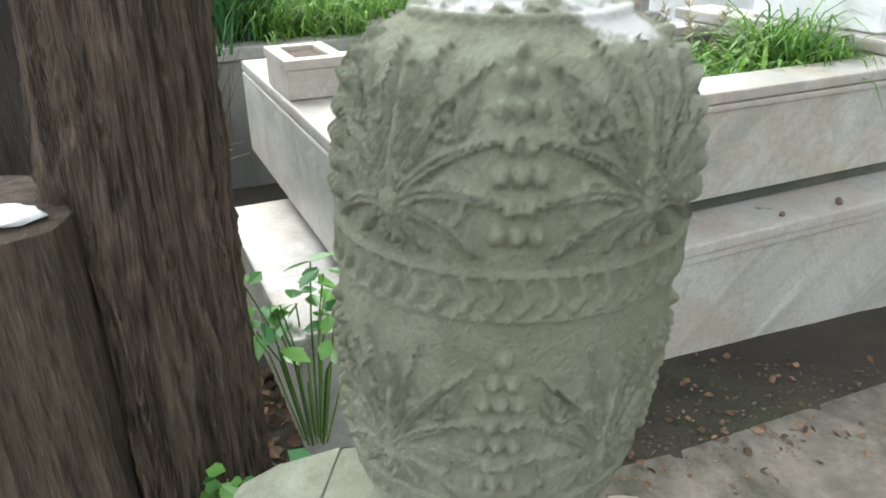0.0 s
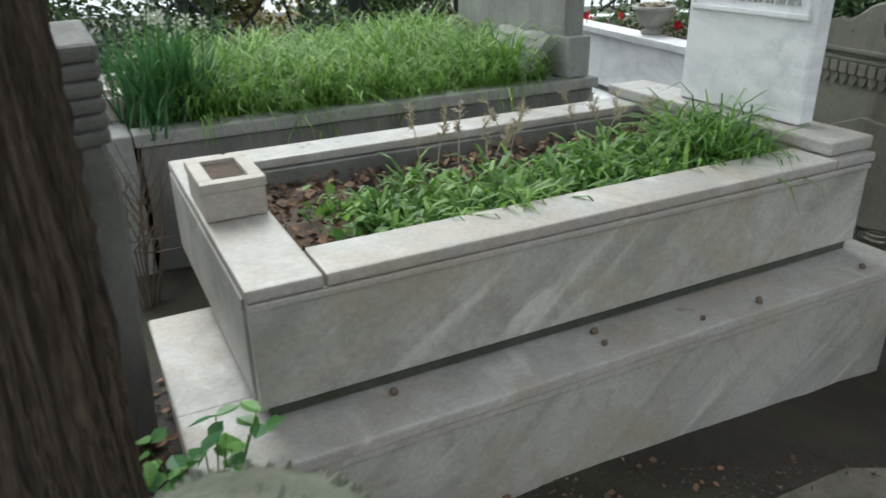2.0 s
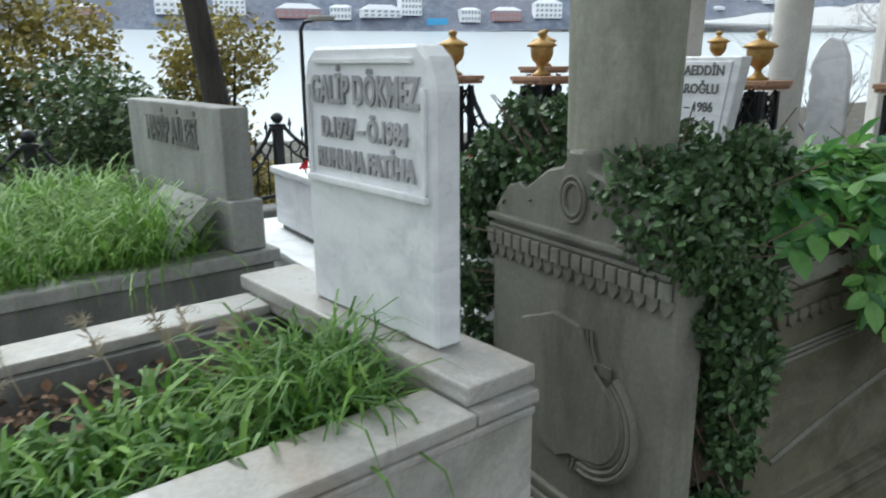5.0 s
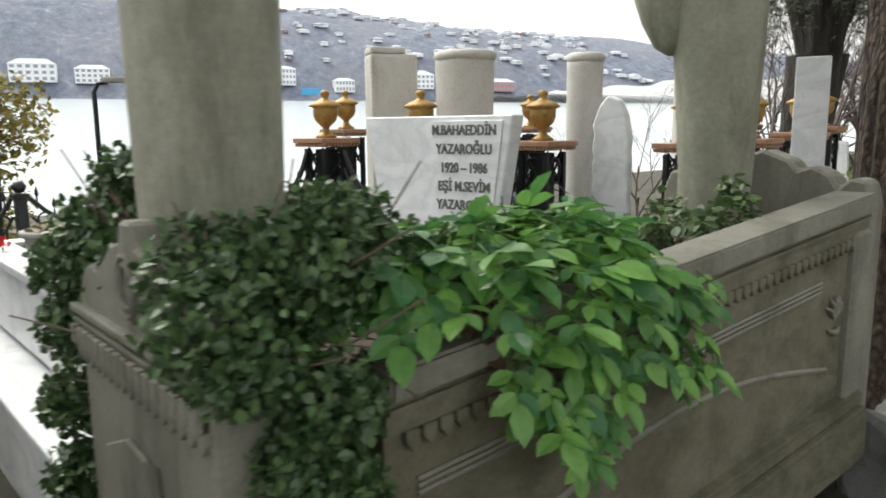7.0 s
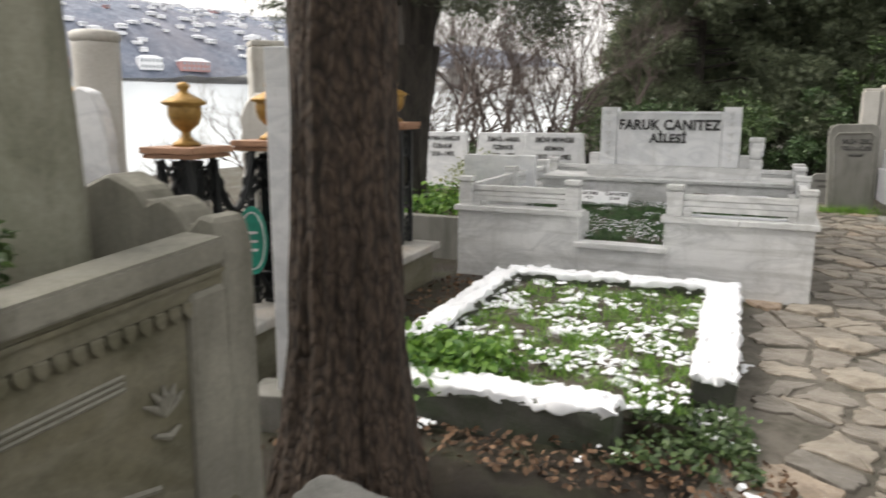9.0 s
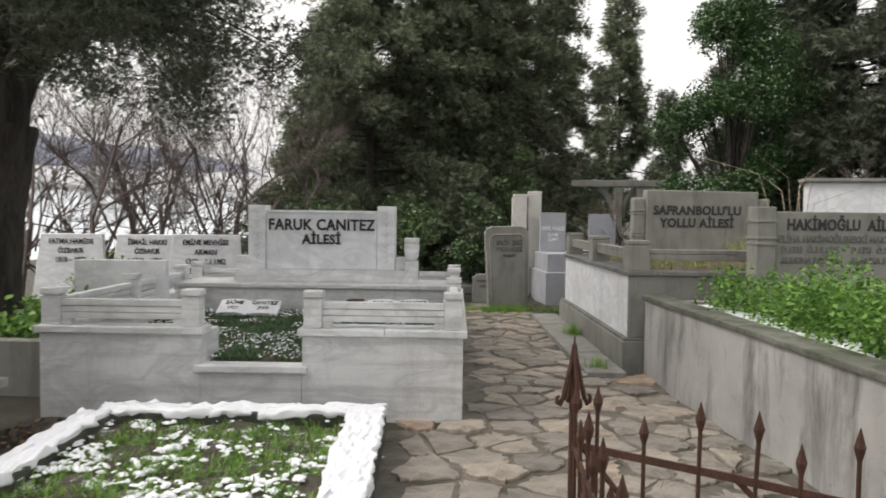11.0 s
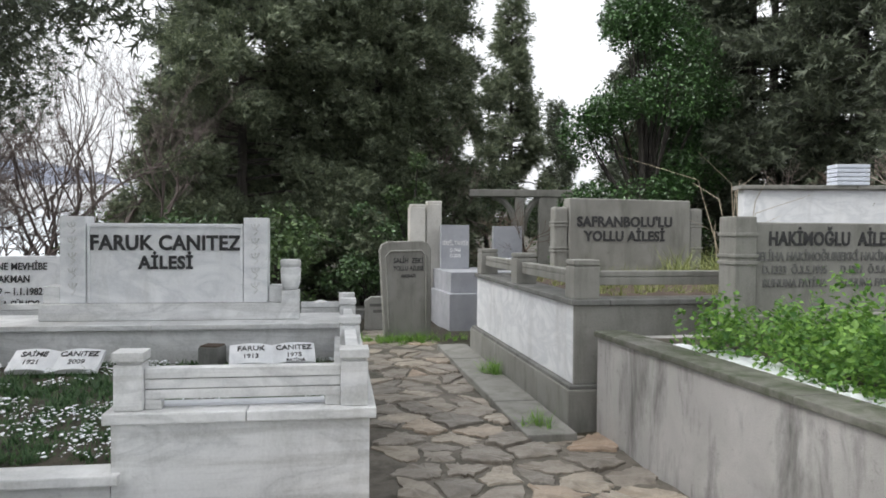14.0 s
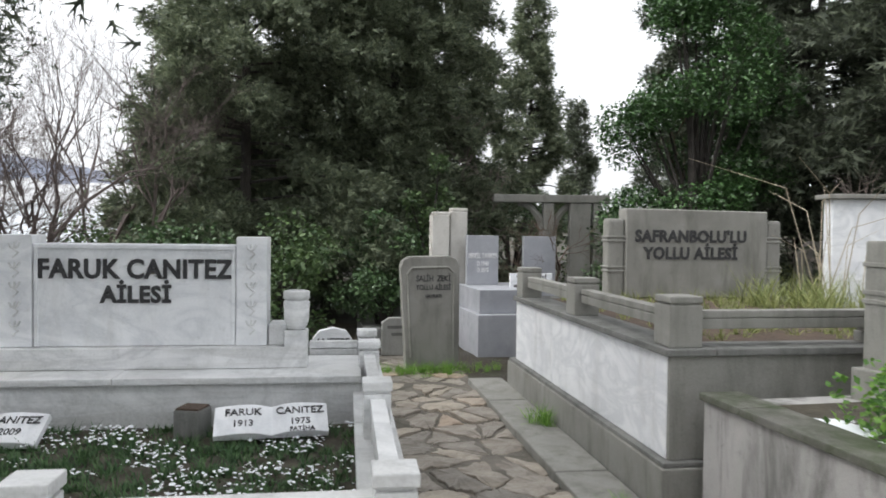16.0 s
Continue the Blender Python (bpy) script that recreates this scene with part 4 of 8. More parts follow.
V = thing("carved_headstone", VX, VY, 0, 0, "lichened carved barrel-shaped headstone top with leaf relief", "headstone")


def lobe(x, y, angle, reach, wide, bend):
    """Height of one carved leaf that leaves the origin at an angle and bends as it goes."""
    c, d = math.cos(angle), math.sin(angle)
    u, w = x * c + y * d, -x * d + y * c - bend * (x * c + y * d) ** 2
    if u < 0.02 or u > reach:
        return 0.0
    half = 0.62 * wide * math.sin(math.pi * min(1, 0.12 + 0.86 * u / reach)) ** 0.8 + 0.004
    q = abs(w) / half
    return 0.0 if q > 1 else (1 - q ** 4) * (0.25 + 0.75 * min(1, q * 2.0))


FAN = [(90 + s_ * a, L, w, s_ * b) for s_ in (-1, 1) for a, L, w, b in ((0, 0.62, 0.030, 0.05), (10, 0.74, 0.036, 0.15), (22, 0.78, 0.042, 0.45), (36, 0.78, 0.050, 0.75), (52, 0.74, 0.054, 1.1), (72, 0.62, 0.056, 1.5), (96, 0.44, 0.050, 2.2), (128, 0.28, 0.042, 3.0), (160, 0.2, 0.03, 1.0))]


def carved(theta, v):
    """Relief on the barrel: v from 0 at the foot to 1 at the crown; leaf fans, bead clusters and plaited bands."""
    h = 0.0
    for c, w in ((0.085, 0.034), (0.475, 0.036)):
        if abs(v - c) < w:
            a = (v - c) / w
            h += 0.0036 * max(0, 1 - (abs(abs(a) - 0.86) / 0.13) ** 2)
            if abs(a) < 0.7:
                h += 0.0034 * max(0, math.sin(theta * 46 + (3.2 if a > 0 else -3.2) * a)) ** 0.6
    for lo, hi in ((0.135, 0.425), (0.53, 0.83)):
        if lo < v < hi:
            b = (v - lo) / (hi - lo)
            s = ((theta * 5 / (2 * math.pi) + 0.5) % 1.0) - 0.5
            x, y = s * 1.45, b - 0.16
            h += 0.0058 * max([lobe(x, y, radians(a), L, w, bend) for a, L, w, bend in FAN])
            h = max(h, 0.0056 * max(0, 1 - (math.hypot(x, y) / 0.062) ** 2), 0.004 * max(0, 1 - (math.hypot(abs(x) - 0.05, y + 0.09) / 0.05) ** 2))
            h = max(h, 0.0042 * max(lobe(abs(x) - 0.36, y - 0.30, radians(a), 0.26, 0.024, 1.2) for a in (40, 75, 110, 150)))
            ring = math.hypot(abs(x) - 0.33, y - 0.06)
            h = max(h, 0.0036 * max(0, 1 - (abs(ring - 0.10) / 0.028) ** 2) * (math.atan2(y - 0.06, abs(x) - 0.33) > -1.7))
            q = ((theta * 5 / (2 * math.pi)) % 1.0) - 0.5
            for row in range(7):
                for k in (-1, 0, 1):
                    cx = (k + (0.5 if row % 2 else 0)) * 0.105
                    if abs(cx) > 0.17 - 0.014 * row:
                        continue
                    h = max(h, 0.0062 * max(0, 1 - (math.hypot(q * 1.45 - cx, b - 0.10 - 0.125 * row) / 0.052) ** 2))
    if v > 0.83:
        h += 0.003 * max(0, 1 - (abs(v - 0.845) / 0.012) ** 2)
        if 0.865 < v < 0.90:
            h += 0.003 * max(0, math.sin(theta * 17 + (v - 0.8) * 90)) ** 0.7
        h += 0.0016 * max(0, 1 - (abs(v - 0.912) / 0.008) ** 2)
        if 0.922 < v < 0.99:
            h += 0.0036 * max(0, math.sin(theta * 11 + (v - 0.8) * 38)) ** 0.6
    return h


prof = [(0.080, 0.893), (0.093, 0.910), (0.101, 0.94), (0.1035, 0.975), (0.1055, 1.01), (0.107, 1.05), (0.1065, 1.09), (0.1075, 1.125), (0.105, 1.152), (0.098, 1.175), (0.084, 1.195), (0.060, 1.209), (0.030, 1.217), (0.012, 1.219), (0.006, 1.225), (0.0005, 1.228)]
prof = [(a * 0.86, 1.261 + 0.86 * (b - 1.261)) for a, b in prof]
cum = [0.0]
for (r0, z0), (r1, z1) in zip(prof, prof[1:]):
    cum.append(cum[-1] + math.hypot(r1 - r0, z1 - z0))
bm = bmesh.new()
rings, NT, NV = [], 460, 250
for j in range(NV + 1):
    u = cum[-1] * j / NV
    i = max(k for k in range(len(cum) - 1) if cum[k] <= u + 1e-9)
    f = (u - cum[i]) / (cum[i + 1] - cum[i])
    r, z = prof[i][0] * (1 - f) + prof[i + 1][0] * f, prof[i][1] * (1 - f) + prof[i + 1][1] * f
    rr = []
    for k in range(NT):
        th = 2 * math.pi * k / NT
        d = 0.84 * carved(th + 0.73, j / NV) * min(1, r / 0.03) + 0.0008 * noise.noise((70 * r * math.cos(th), 70 * r * math.sin(th), 70 * z)) + 0.0005 * noise.noise((260 * r * math.cos(th), 210 * r * math.sin(th), 210 * z))
        rr.append(bm.verts.new(((r + d) * math.cos(th), (r + d) * math.sin(th) - 0.06 * max(0, 1.15 - z), z + (d * 0.8 if z > 1.18 else 0))))
    rings.append(rr)
for a, b in zip(rings, rings[1:]):
    for k in range(NT):
        bm.faces.new((a[k], a[(k + 1) % NT], b[(k + 1) % NT], b[k]))
part("barrel", bm, M_VASE, V, "green-lichened barrel with carved leaves and bands", True)
part("neck", turned(lathe([(0.086, 0.8), (0.076, 0.88), (0.072, 0.93), (0.070, 0.96)], 40), Matrix.Translation((0, -0.013, 0))), M_VASE, V, "", True)
sh = [(-0.15, -0.05), (0.15, -0.05), (0.165, 0.79), (0.16, 0.84), (0.13, 0.875), (0.08, 0.895), (0.05, 0.91), (-0.05, 0.91), (-0.08, 0.895), (-0.13, 0.875), (-0.16, 0.84), (-0.165, 0.79)]
part("body", turned(outline(sh, 0.13, 0.02), pose(0.0, -0.06, 0, 0, 0, 80) @ Matrix.Translation((0, -0.065, 0))), M_VASE, V)

# ---- big cypress trunk with a sawn limb ----


def trunk_mesh(spine, radii, fold, depth, seed, steps=96, rows=90, twist=0.0, ridge=0.0):
    bm = bmesh.new()
    rings = []
    for j in range(rows + 1):
        u = j / rows * (len(spine) - 1)
        i = min(int(u), len(spine) - 2)
        f = u - i
        c = Vector(spine[i]).lerp(Vector(spine[i + 1]), f)
        r = radii[i] * (1 - f) + radii[i + 1] * f
        ring = []
        for k in range(steps):
            a = 2 * math.pi * k / steps
            n1 = noise.noise((math.cos(a + twist * c.z) * fold, math.sin(a + twist * c.z) * fold, c.z * 1.1 + seed))
            n2 = noise.noise((math.cos(a + twist * c.z) * fold * 4, math.sin(a + twist * c.z) * fold * 4, c.z * 2.6 + seed))
            d = r * (1 + depth * n1) + 0.5 * depth * r * abs(n2)
            if ridge:
                b = a + twist * c.z + 0.12 * noise.noise((c.z * 3.0, a * 2, seed))
                n3 = noise.noise((math.cos(b) * 11, math.sin(b) * 11, c.z * 2.2 + seed))
                d += ridge * r * (0.5 - min(1, 4.5 * abs(n3)) * 0.9)
            ring.append(bm.verts.new((c.x + d * math.cos(a), c.y + d * math.sin(a), c.z)))
        rings.append(ring)
    for a, b in zip(rings, rings[1:]):
        for k in range(steps):
            bm.faces.new((a[k], a[(k + 1) % steps], b[(k + 1) % steps], b[k]))
    bm.faces.new(rings[-1])
    return bm


TX, TY = 0.27, -2.40
CY = thing("cypress_tree", TX, TY, 0, 0, "old cypress with deeply ridged bark and a sawn limb", "tree")
part("trunk", trunk_mesh([(0.02, 0.0, 0.0), (0.02, 0.01, 0.35), (0.0, 0.015, 0.8), (-0.02, 0.03, 1.3), (-0.08, 0.03, 2.2), (-0.2, 0.04, 3.6), (-0.25, 0.05, 6.0)], [0.165, 0.14, 0.128, 0.112, 0.108, 0.10, 0.06], 2.6, 0.2, 3.0, 220, 160, 0.5, 0.1), M_BARK, CY)
part("sawn_limb", trunk_mesh([(0.12, -0.19, 0.0), (0.12, -0.19, 0.4), (0.11, -0.18, 0.78), (0.11, -0.18, 0.885)], [0.20, 0.175, 0.16, 0.155], 2.2, 0.16, 9.0, 80, 60, 0.3), M_CUT, CY, "sawn-off limb with pale dry wood")
bm = bmesh.new()
bmesh.ops.create_icosphere(bm, subdivisions=3, radius=1)
for v in bm.verts:
    s = 1 + 0.25 * noise.noise(v.co * 2.1)
    v.co = Vector((v.co.x * 0.04 * s, v.co.y * 0.062 * s, v.co.z * 0.009 * s))
turned(bm, Matrix.Translation((TX + 0.15, TY - 0.12, 0.893)))
tagged(linked("snow_patch", bm, M_SNOW, True), "small patch of snow on the sawn cypress limb", "snow")
# Unseen crown overhead, made large and dense to shade the first grave
w = np.concatenate([blob_points(2600, (TX - 0.25 + rng.normal(0, 0.4), TY + rng.normal(0, 0.4), z), (0.9, 0.9, 0.9), 0.1) for z in (4.2, 4.9, 5.6, 6.2)])
scatter("crown", SPRAY, SPRAY_FACES, w - np.array((TX, TY, 0)), turns(rng.uniform(0, 6.28, len(w)), rng.normal(0.9, 0.4, len(w)), rng.uniform(0, 3, len(w))), rng.uniform(0.06, 0.14, len(w)), M_CONIFER2, CY)
# narrow leaning gravestone with a ribbed head, behind the cypress
RB = thing("ribbed_gravestone", -0.66, -2.58, 0.0, 0, "narrow dark green-grey leaning gravestone with a ribbed head", "headstone")
up_ = Vector((0.29, 0.15, 0.95)).normalized()
wide_ = Vector((0.5, -0.85, 0.0))
wide_ = (wide_ - up_ * wide_.dot(up_)).normalized()
deep_ = up_.cross(wide_)
lean_ = Matrix((wide_, deep_, up_)).transposed().to_4x4()
shaft_ = [(0.0, -0.2), (0.15, -0.2), (0.145, 1.1), (0.125, 1.2), (0.02, 1.2), (0.0, 1.1)]
part("shaft", turned(outline(shaft_, 0.1, 0.01), lean_), M_CEMENT_DARK, RB)
for k in range(6):
    part("rib", turned(box(0.008, 0.137, -0.008, 0.108, 1.202 + 0.036 * k, 1.235 + 0.036 * k, 0.012), lean_), M_CEMENT_DARK, RB)
# second dark trunk further along
OT = thing("dark_tree", -0.40, -2.95, 0, 0, "dark leaning tree trunk in the shade", "tree")
part("trunk", trunk_mesh([(0, 0, -0.2), (0, 0, 1), (-0.05, 0, 2.5), (-0.1, 0, 5)], [0.16, 0.13, 0.12, 0.08], 2.0, 0.15, 5.0, 40, 40), M_BARK_DARK, OT)
w = np.concatenate([blob_points(1800, (-0.1, 0, z), (0.8, 0.8, 0.8), 0.1) for z in (4.4, 5.2, 5.9)])
scatter("crown", SPRAY, SPRAY_FACES, w, turns(rng.uniform(0, 6.28, len(w)), rng.normal(0.9, 0.4, len(w)), rng.uniform(0, 3, len(w))), rng.uniform(0.06, 0.14, len(w)), M_CONIFER2, OT)


def soft_plant(x, y, z, n, reach, size, label, mat=None, height=0.16):
    """A low plant: bent stems with trefoil leaves at their ends."""
    ob = thing("leafy_plant", x, y, z, 0, label, "plant", "low leafy plants")
    bm, w = bmesh.new(), []
    for _ in range(n):
        a, r, h = rng.uniform(0, 6.283), reach * math.sqrt(rng.uniform(0.02, 1)), height * rng.uniform(0.4, 1.1)
        tip = Vector((r * math.cos(a), r * math.sin(a), h))
        tube([(0.2 * tip.x, 0.2 * tip.y, -0.03), (0.6 * tip.x, 0.6 * tip.y, h * 0.7), tip], [0.0022, 0.002, 0.0015], 4, bm)
        w += [tip + Vector(rng.normal(0, size * 0.25, 3)) for _ in range(3)]
    part("branchwork", bm, M_HERB, ob)
    w = np.array(w)
    scatter("leaves", LEAF, LEAF_FACES, w, *leaves_at(w, size, 0.35, 0.15), mat or M_HERB, ob)
    return ob


soft_plant(0.74, -2.16, 0.42, 34, 0.08, 0.036, "bright green leafy plant at the foot of the cypress", M_BROAD, 0.2)
soft_plant(0.62, -2.12, 0.36, 26, 0.09, 0.042, "bright green leafy plant at the foot of the cypress", M_BROAD, 0.2)
soft_plant(0.50, -2.28, 0.30, 18, 0.08, 0.04, "bright green leafy plant at the foot of the cypress", M_BROAD, 0.15)
soft_plant(0.12, -2.18, 0.28, 18, 0.14, 0.055, "bright green leafy plant beside the marble step", M_BROAD, 0.34)
soft_plant(-0.56, 0.05, 0.07, 20, 0.15, 0.05, "dark green leafy plant at the foot of the carved tomb", M_BROAD, 0.13)
soft_plant(0.38, -2.06, 0.22, 16, 0.1, 0.04, "small green leafy plant among dead leaves", M_HERB, 0.14)
w = np.array([(x, y, ground_z(x, y) + rng.uniform(0, 0.03)) for x, y in zip(rng.normal(0.25, 0.35, 1100), rng.normal(-2.3, 0.3, 1100))])
scatter("leaf_litter", LEAF, LEAF_FACES, w, *leaves_at(w, 0.04, 0.5, 0), M_LITTER, None, "stuff", "brown dead leaves and twigs round the cypress", "leaf litter")

# ---- carved Ottoman tomb with two columns ----
OT_T, TT = (-0.925, 0.092), 104.0
T = thing("ottoman_tomb", *OT_T, 0, TT, "old carved marble box tomb overgrown with ivy", "tomb")
# end slab, facing the first grave: outline in y and z
slab = [(-0.37, 0.1), (0.37, 0.1), (0.37, 1.0), (0.36, 1.06), (0.30, 1.13), (0.245, 1.145), (0.21, 1.135), (0.165, 1.165), (0.11, 1.20), (0.05, 1.215), (0.03, 1.26), (-0.03, 1.26), (-0.05, 1.215), (-0.11, 1.20), (-0.165, 1.165), (-0.21, 1.135), (-0.245, 1.145), (-0.30, 1.13), (-0.36, 1.06), (-0.37, 1.0)]
SL = pose(0, 0.3675, 0, 0, 0, -90)
part("end_slab", turned(outline(slab, 0.11, 0.008), SL), M_TOMB, T, "carved end slab with a niche frieze and a shield")
bm = box(-0.375, 0.375, -0.022, 0.002, 1.02, 1.037, 0.004)
box(-0.375, 0.375, -0.014, 0.002, 0.99, 1.004, 0.004, bm)
part("moulding", turned(bm, SL), M_TOMB, T)
for k in range(17):
    x = -0.35 + 0.7 * k / 16
    bm = box(x - 0.017, x + 0.017, -0.012, 0.002, 0.945, 0.988, 0.003)
    outline([(x - 0.019, 0.943), (x - 0.019, 0.922), (x - 0.008, 0.906), (x, 0.898), (x + 0.008, 0.906), (x + 0.019, 0.922), (x + 0.019, 0.943)], 0.014, 0.002, bm)
    part("niche", turned(bm, SL @ Matrix.Translation((0, -0.014, 0))), M_TOMB, T)
bm = bmesh.new()
for rr, thick in ((0.178, 0.011), (0.158, 0.010), (0.140, 0.008)):
    tube([(0.095 + rr * math.cos(a), -0.006, 0.53 + rr * math.sin(a)) for a in [radians(-98 + 11 * k) for k in range(15)]], thick, 6, bm)
for k in range(4):
    tube([(0.045 + 0.017 * k, -0.004, 0.785), (0.055 + 0.017 * k, -0.006, 0.735), (0.085 + 0.015 * k, -0.006, 0.69)], 0.0065, 5, bm)
    tube([(0.135 + 0.013 * k, -0.008, 0.705), (0.14 + 0.013 * k, -0.008, 0.675)], 0.0065, 5, bm)
for k in range(3):
    tube([(0.03 + 0.018 * k, -0.006, 0.375), (0.025 + 0.018 * k, -0.006, 0.345)], 0.007, 5, bm)
part("shield_border", turned(bm, SL), M_TOMB, T)
rim_ = [(0.095 + 0.135 * math.cos(radians(a)), 0.53 + 0.135 * math.sin(radians(a))) for a in range(-80, 70, 15)]
part("shield", turned(outline([(-0.02, 0.355), (0.03, 0.385), (0.07, 0.39)] + rim_[1:] + [(0.12, 0.68), (0.06, 0.79), (-0.05, 0.80), (-0.2, 0.74), (-0.26, 0.6), (-0.24, 0.46), (-0.13, 0.39)], 0.016, 0.005), SL @ Matrix.Translation((0, -0.016, 0))), M_TOMB, T)
bm = bmesh.new()
for rr in (0.036, 0.05):
    tube([(rr * math.cos(a), -0.004, 1.13 + rr * 1.25 * math.sin(a)) for a in [2 * math.pi * k / 20 for k in range(21)]], 0.006, 6, bm, False)
part("rosette", turned(bm, SL), M_TOMB, T)
bm = box(-0.385, 0.385, -0.03, 0.13, 0.08, 0.2, 0.012)
box(-0.377, 0.377, -0.018, 0.12, 0.2, 0.235, 0.01, bm)
part("slab_foot", turned(bm, SL), M_TOMB, T)


def side_panel(y0, lean, drop):
    """Long side: the top edge climbs towards the far end; coping, dentil frieze, raised panel with an arc."""
    rot = pose(0.36, y0, -drop, 0, 0, lean)
    L = 2.14
    up = 0.10
    bm = bmesh.new()
    def strip(za, zb, ya, yb, x0=0.0, x1=L):
        v = [bm.verts.new((x, y, z + up * x)) for x in (x0, x1) for y in (ya, yb) for z in (za, zb)]
        for f in ((0, 1, 3, 2), (4, 6, 7, 5), (0, 4, 5, 1), (2, 3, 7, 6), (0, 2, 6, 4), (1, 5, 7, 3)):
            bm.faces.new([v[i] for i in f])
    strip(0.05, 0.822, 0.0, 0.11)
    wall = part("side_wall", turned(bm, rot), M_TOMB_SIDE, T, "brown-stained carved side wall with shade in its colour")
    bm = bmesh.new()
    strip(0.897, 0.967, -0.035, 0.12)
    bmesh.ops.bevel(bm, geom=bm.edges[:], offset=0.008, segments=2, affect="EDGES")
    part("coping", turned(bm, rot), M_TOMB, T)
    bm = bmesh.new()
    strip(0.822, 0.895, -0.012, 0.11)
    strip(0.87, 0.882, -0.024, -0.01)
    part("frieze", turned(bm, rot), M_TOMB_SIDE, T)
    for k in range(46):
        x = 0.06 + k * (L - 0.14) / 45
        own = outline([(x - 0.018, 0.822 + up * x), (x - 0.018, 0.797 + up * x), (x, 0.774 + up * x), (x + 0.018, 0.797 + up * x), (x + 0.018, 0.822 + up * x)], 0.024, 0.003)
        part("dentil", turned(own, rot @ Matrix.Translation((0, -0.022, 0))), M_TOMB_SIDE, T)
    bm = bmesh.new()
    for off in (0.0, 0.016, 0.032):
        tube([(0.08, -0.004, 0.70 - off + up * 0.08), (L - 0.32, -0.004, 0.70 - off + up * (L - 0.32))], 0.006, 5, bm)
    for x0, x1 in ((0.1, 1.9),):
        tube([(x0 + (x1 - x0) * k / 14, -0.002, 0.36 + up * (x0 + (x1 - x0) * k / 14) + 0.16 * math.sin(math.pi * k / 14)) for k in range(15)], 0.010, 5, bm)
    for k in range(5):
        a = radians(35 + 28 * k)
        tube([(L - 0.21, -0.006, 0.74), (L - 0.21 + 0.045 * math.cos(a), -0.012, 0.74 + 0.06 * math.sin(a)), (L - 0.21 + 0.075 * math.cos(a), -0.004, 0.74 + 0.085 * math.sin(a))], [0.006, 0.010, 0.003], 6, bm)
    tube([(L - 0.25, -0.008, 0.70), (L - 0.21, -0.014, 0.685), (L - 0.17, -0.008, 0.70)], [0.006, 0.012, 0.006], 6, bm)
    part("panel_moulding", turned(bm, rot), M_TOMB, T)
    own = outline([(L - 0.17, 0.12), (L + 0.03, 0.12), (L + 0.02, 0.35), (L, 1.05), (L - 0.12, 1.04), (L - 0.13, 0.4)], 0.14, 0.012)
    part("corner_pilaster", turned(own, rot @ Matrix.Translation((0, -0.03, 0))), M_TOMB, T)
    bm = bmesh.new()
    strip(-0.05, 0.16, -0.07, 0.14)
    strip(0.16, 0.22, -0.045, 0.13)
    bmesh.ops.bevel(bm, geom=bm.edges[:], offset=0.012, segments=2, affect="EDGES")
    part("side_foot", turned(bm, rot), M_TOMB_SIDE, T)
    return wall


side_panel(0.02, -3.0, 0.0)
side_panel(0.62, 0.5, 0.15)
# far end with a scrolled crest
crest = [(-0.40, 0.1), (0.38, 0.1), (0.38, 1.16), (0.36, 1.24), (0.31, 1.25), (0.27, 1.21), (0.24, 1.26), (0.18, 1.29), (0.13, 1.27), (0.10, 1.31), (0.0, 1.35), (-0.10, 1.31), (-0.13, 1.27), (-0.18, 1.29), (-0.24, 1.26), (-0.27, 1.21), (-0.31, 1.25), (-0.37, 1.25), (-0.40, 1.17)]
part("far_slab", turned(outline([(x * 1.12, z - 0.02) for x, z in crest], 0.13, 0.012), pose(2.50, 0.32, 0, 0, 0, -90)), M_TOMB, T, "far end slab with a scrolled crest")
part("soil_bed", box(0.11, 2.5, 0.12, 0.62, 0.3, 0.86, 0), M_SOIL, T)
part("near_column", trunk_mesh([(0.2, 0.40, 0.7), (0.2, 0.40, 1.3), (0.2, 0.40, 2.0), (0.2, 0.40, 2.9)], [0.145, 0.152, 0.163, 0.18], 1.0, 0.012, 1.0, 64, 40), M_COLUMN, T, "tall green-streaked round marble column", True)
part("far_column", trunk_mesh([(2.36, 0.45, 0.9), (2.33, 0.43, 1.25), (2.26, 0.40, 1.7), (2.21, 0.38, 2.0), (2.15, 0.36, 2.7)], [0.13, 0.142, 0.165, 0.178, 0.19], 2.0, 0.06, 2.0, 64, 40), M_COLUMN, T, "leaning green-streaked marble column", True)
bm = lathe([(0.02, 1.90), (0.07, 1.93), (0.12, 2.02), (0.155, 2.12), (0.17, 2.25), (0.17, 2.6), (0.12, 2.75), (0.02, 2.8)], 36)
part("turban", turned(bm, Matrix.Translation((2.17, 0.54, -0.2))), M_COLUMN, T, "", True)
# stones at the tomb's foot
part("stone", box(-0.10, 0.12, -0.15, 0.15, -0.2, 0.365, 0.025), M_CEMENT_DARK, thing("stone_block", *along(OT_T, TT, -0.17, -0.17, 0), 104, "damp dark stone block at the tomb's corner", "stone block"))
st = thing("stone_block", *along(OT_T, TT, 2.68, -0.35, 0), 96, "damp grey stone slab between tomb and tree", "stone block")
bm = box(-0.2, 0.2, -0.2, 0.28, -0.2, 0.31, 0.03)
bmesh.ops.subdivide_edges(bm, edges=[e for e in bm.edges if e.calc_length() > 0.1], cuts=9, use_grid_fill=True)
for v in bm.verts:
    v.co += 0.05 * noise.noise_vector(v.co * 4.2) + 0.012 * noise.noise_vector(v.co * 17)
    v.co.z -= 0.12 * (v.co.x + 0.1)
part("stone", bm, M_CEMENT_DARK, st)


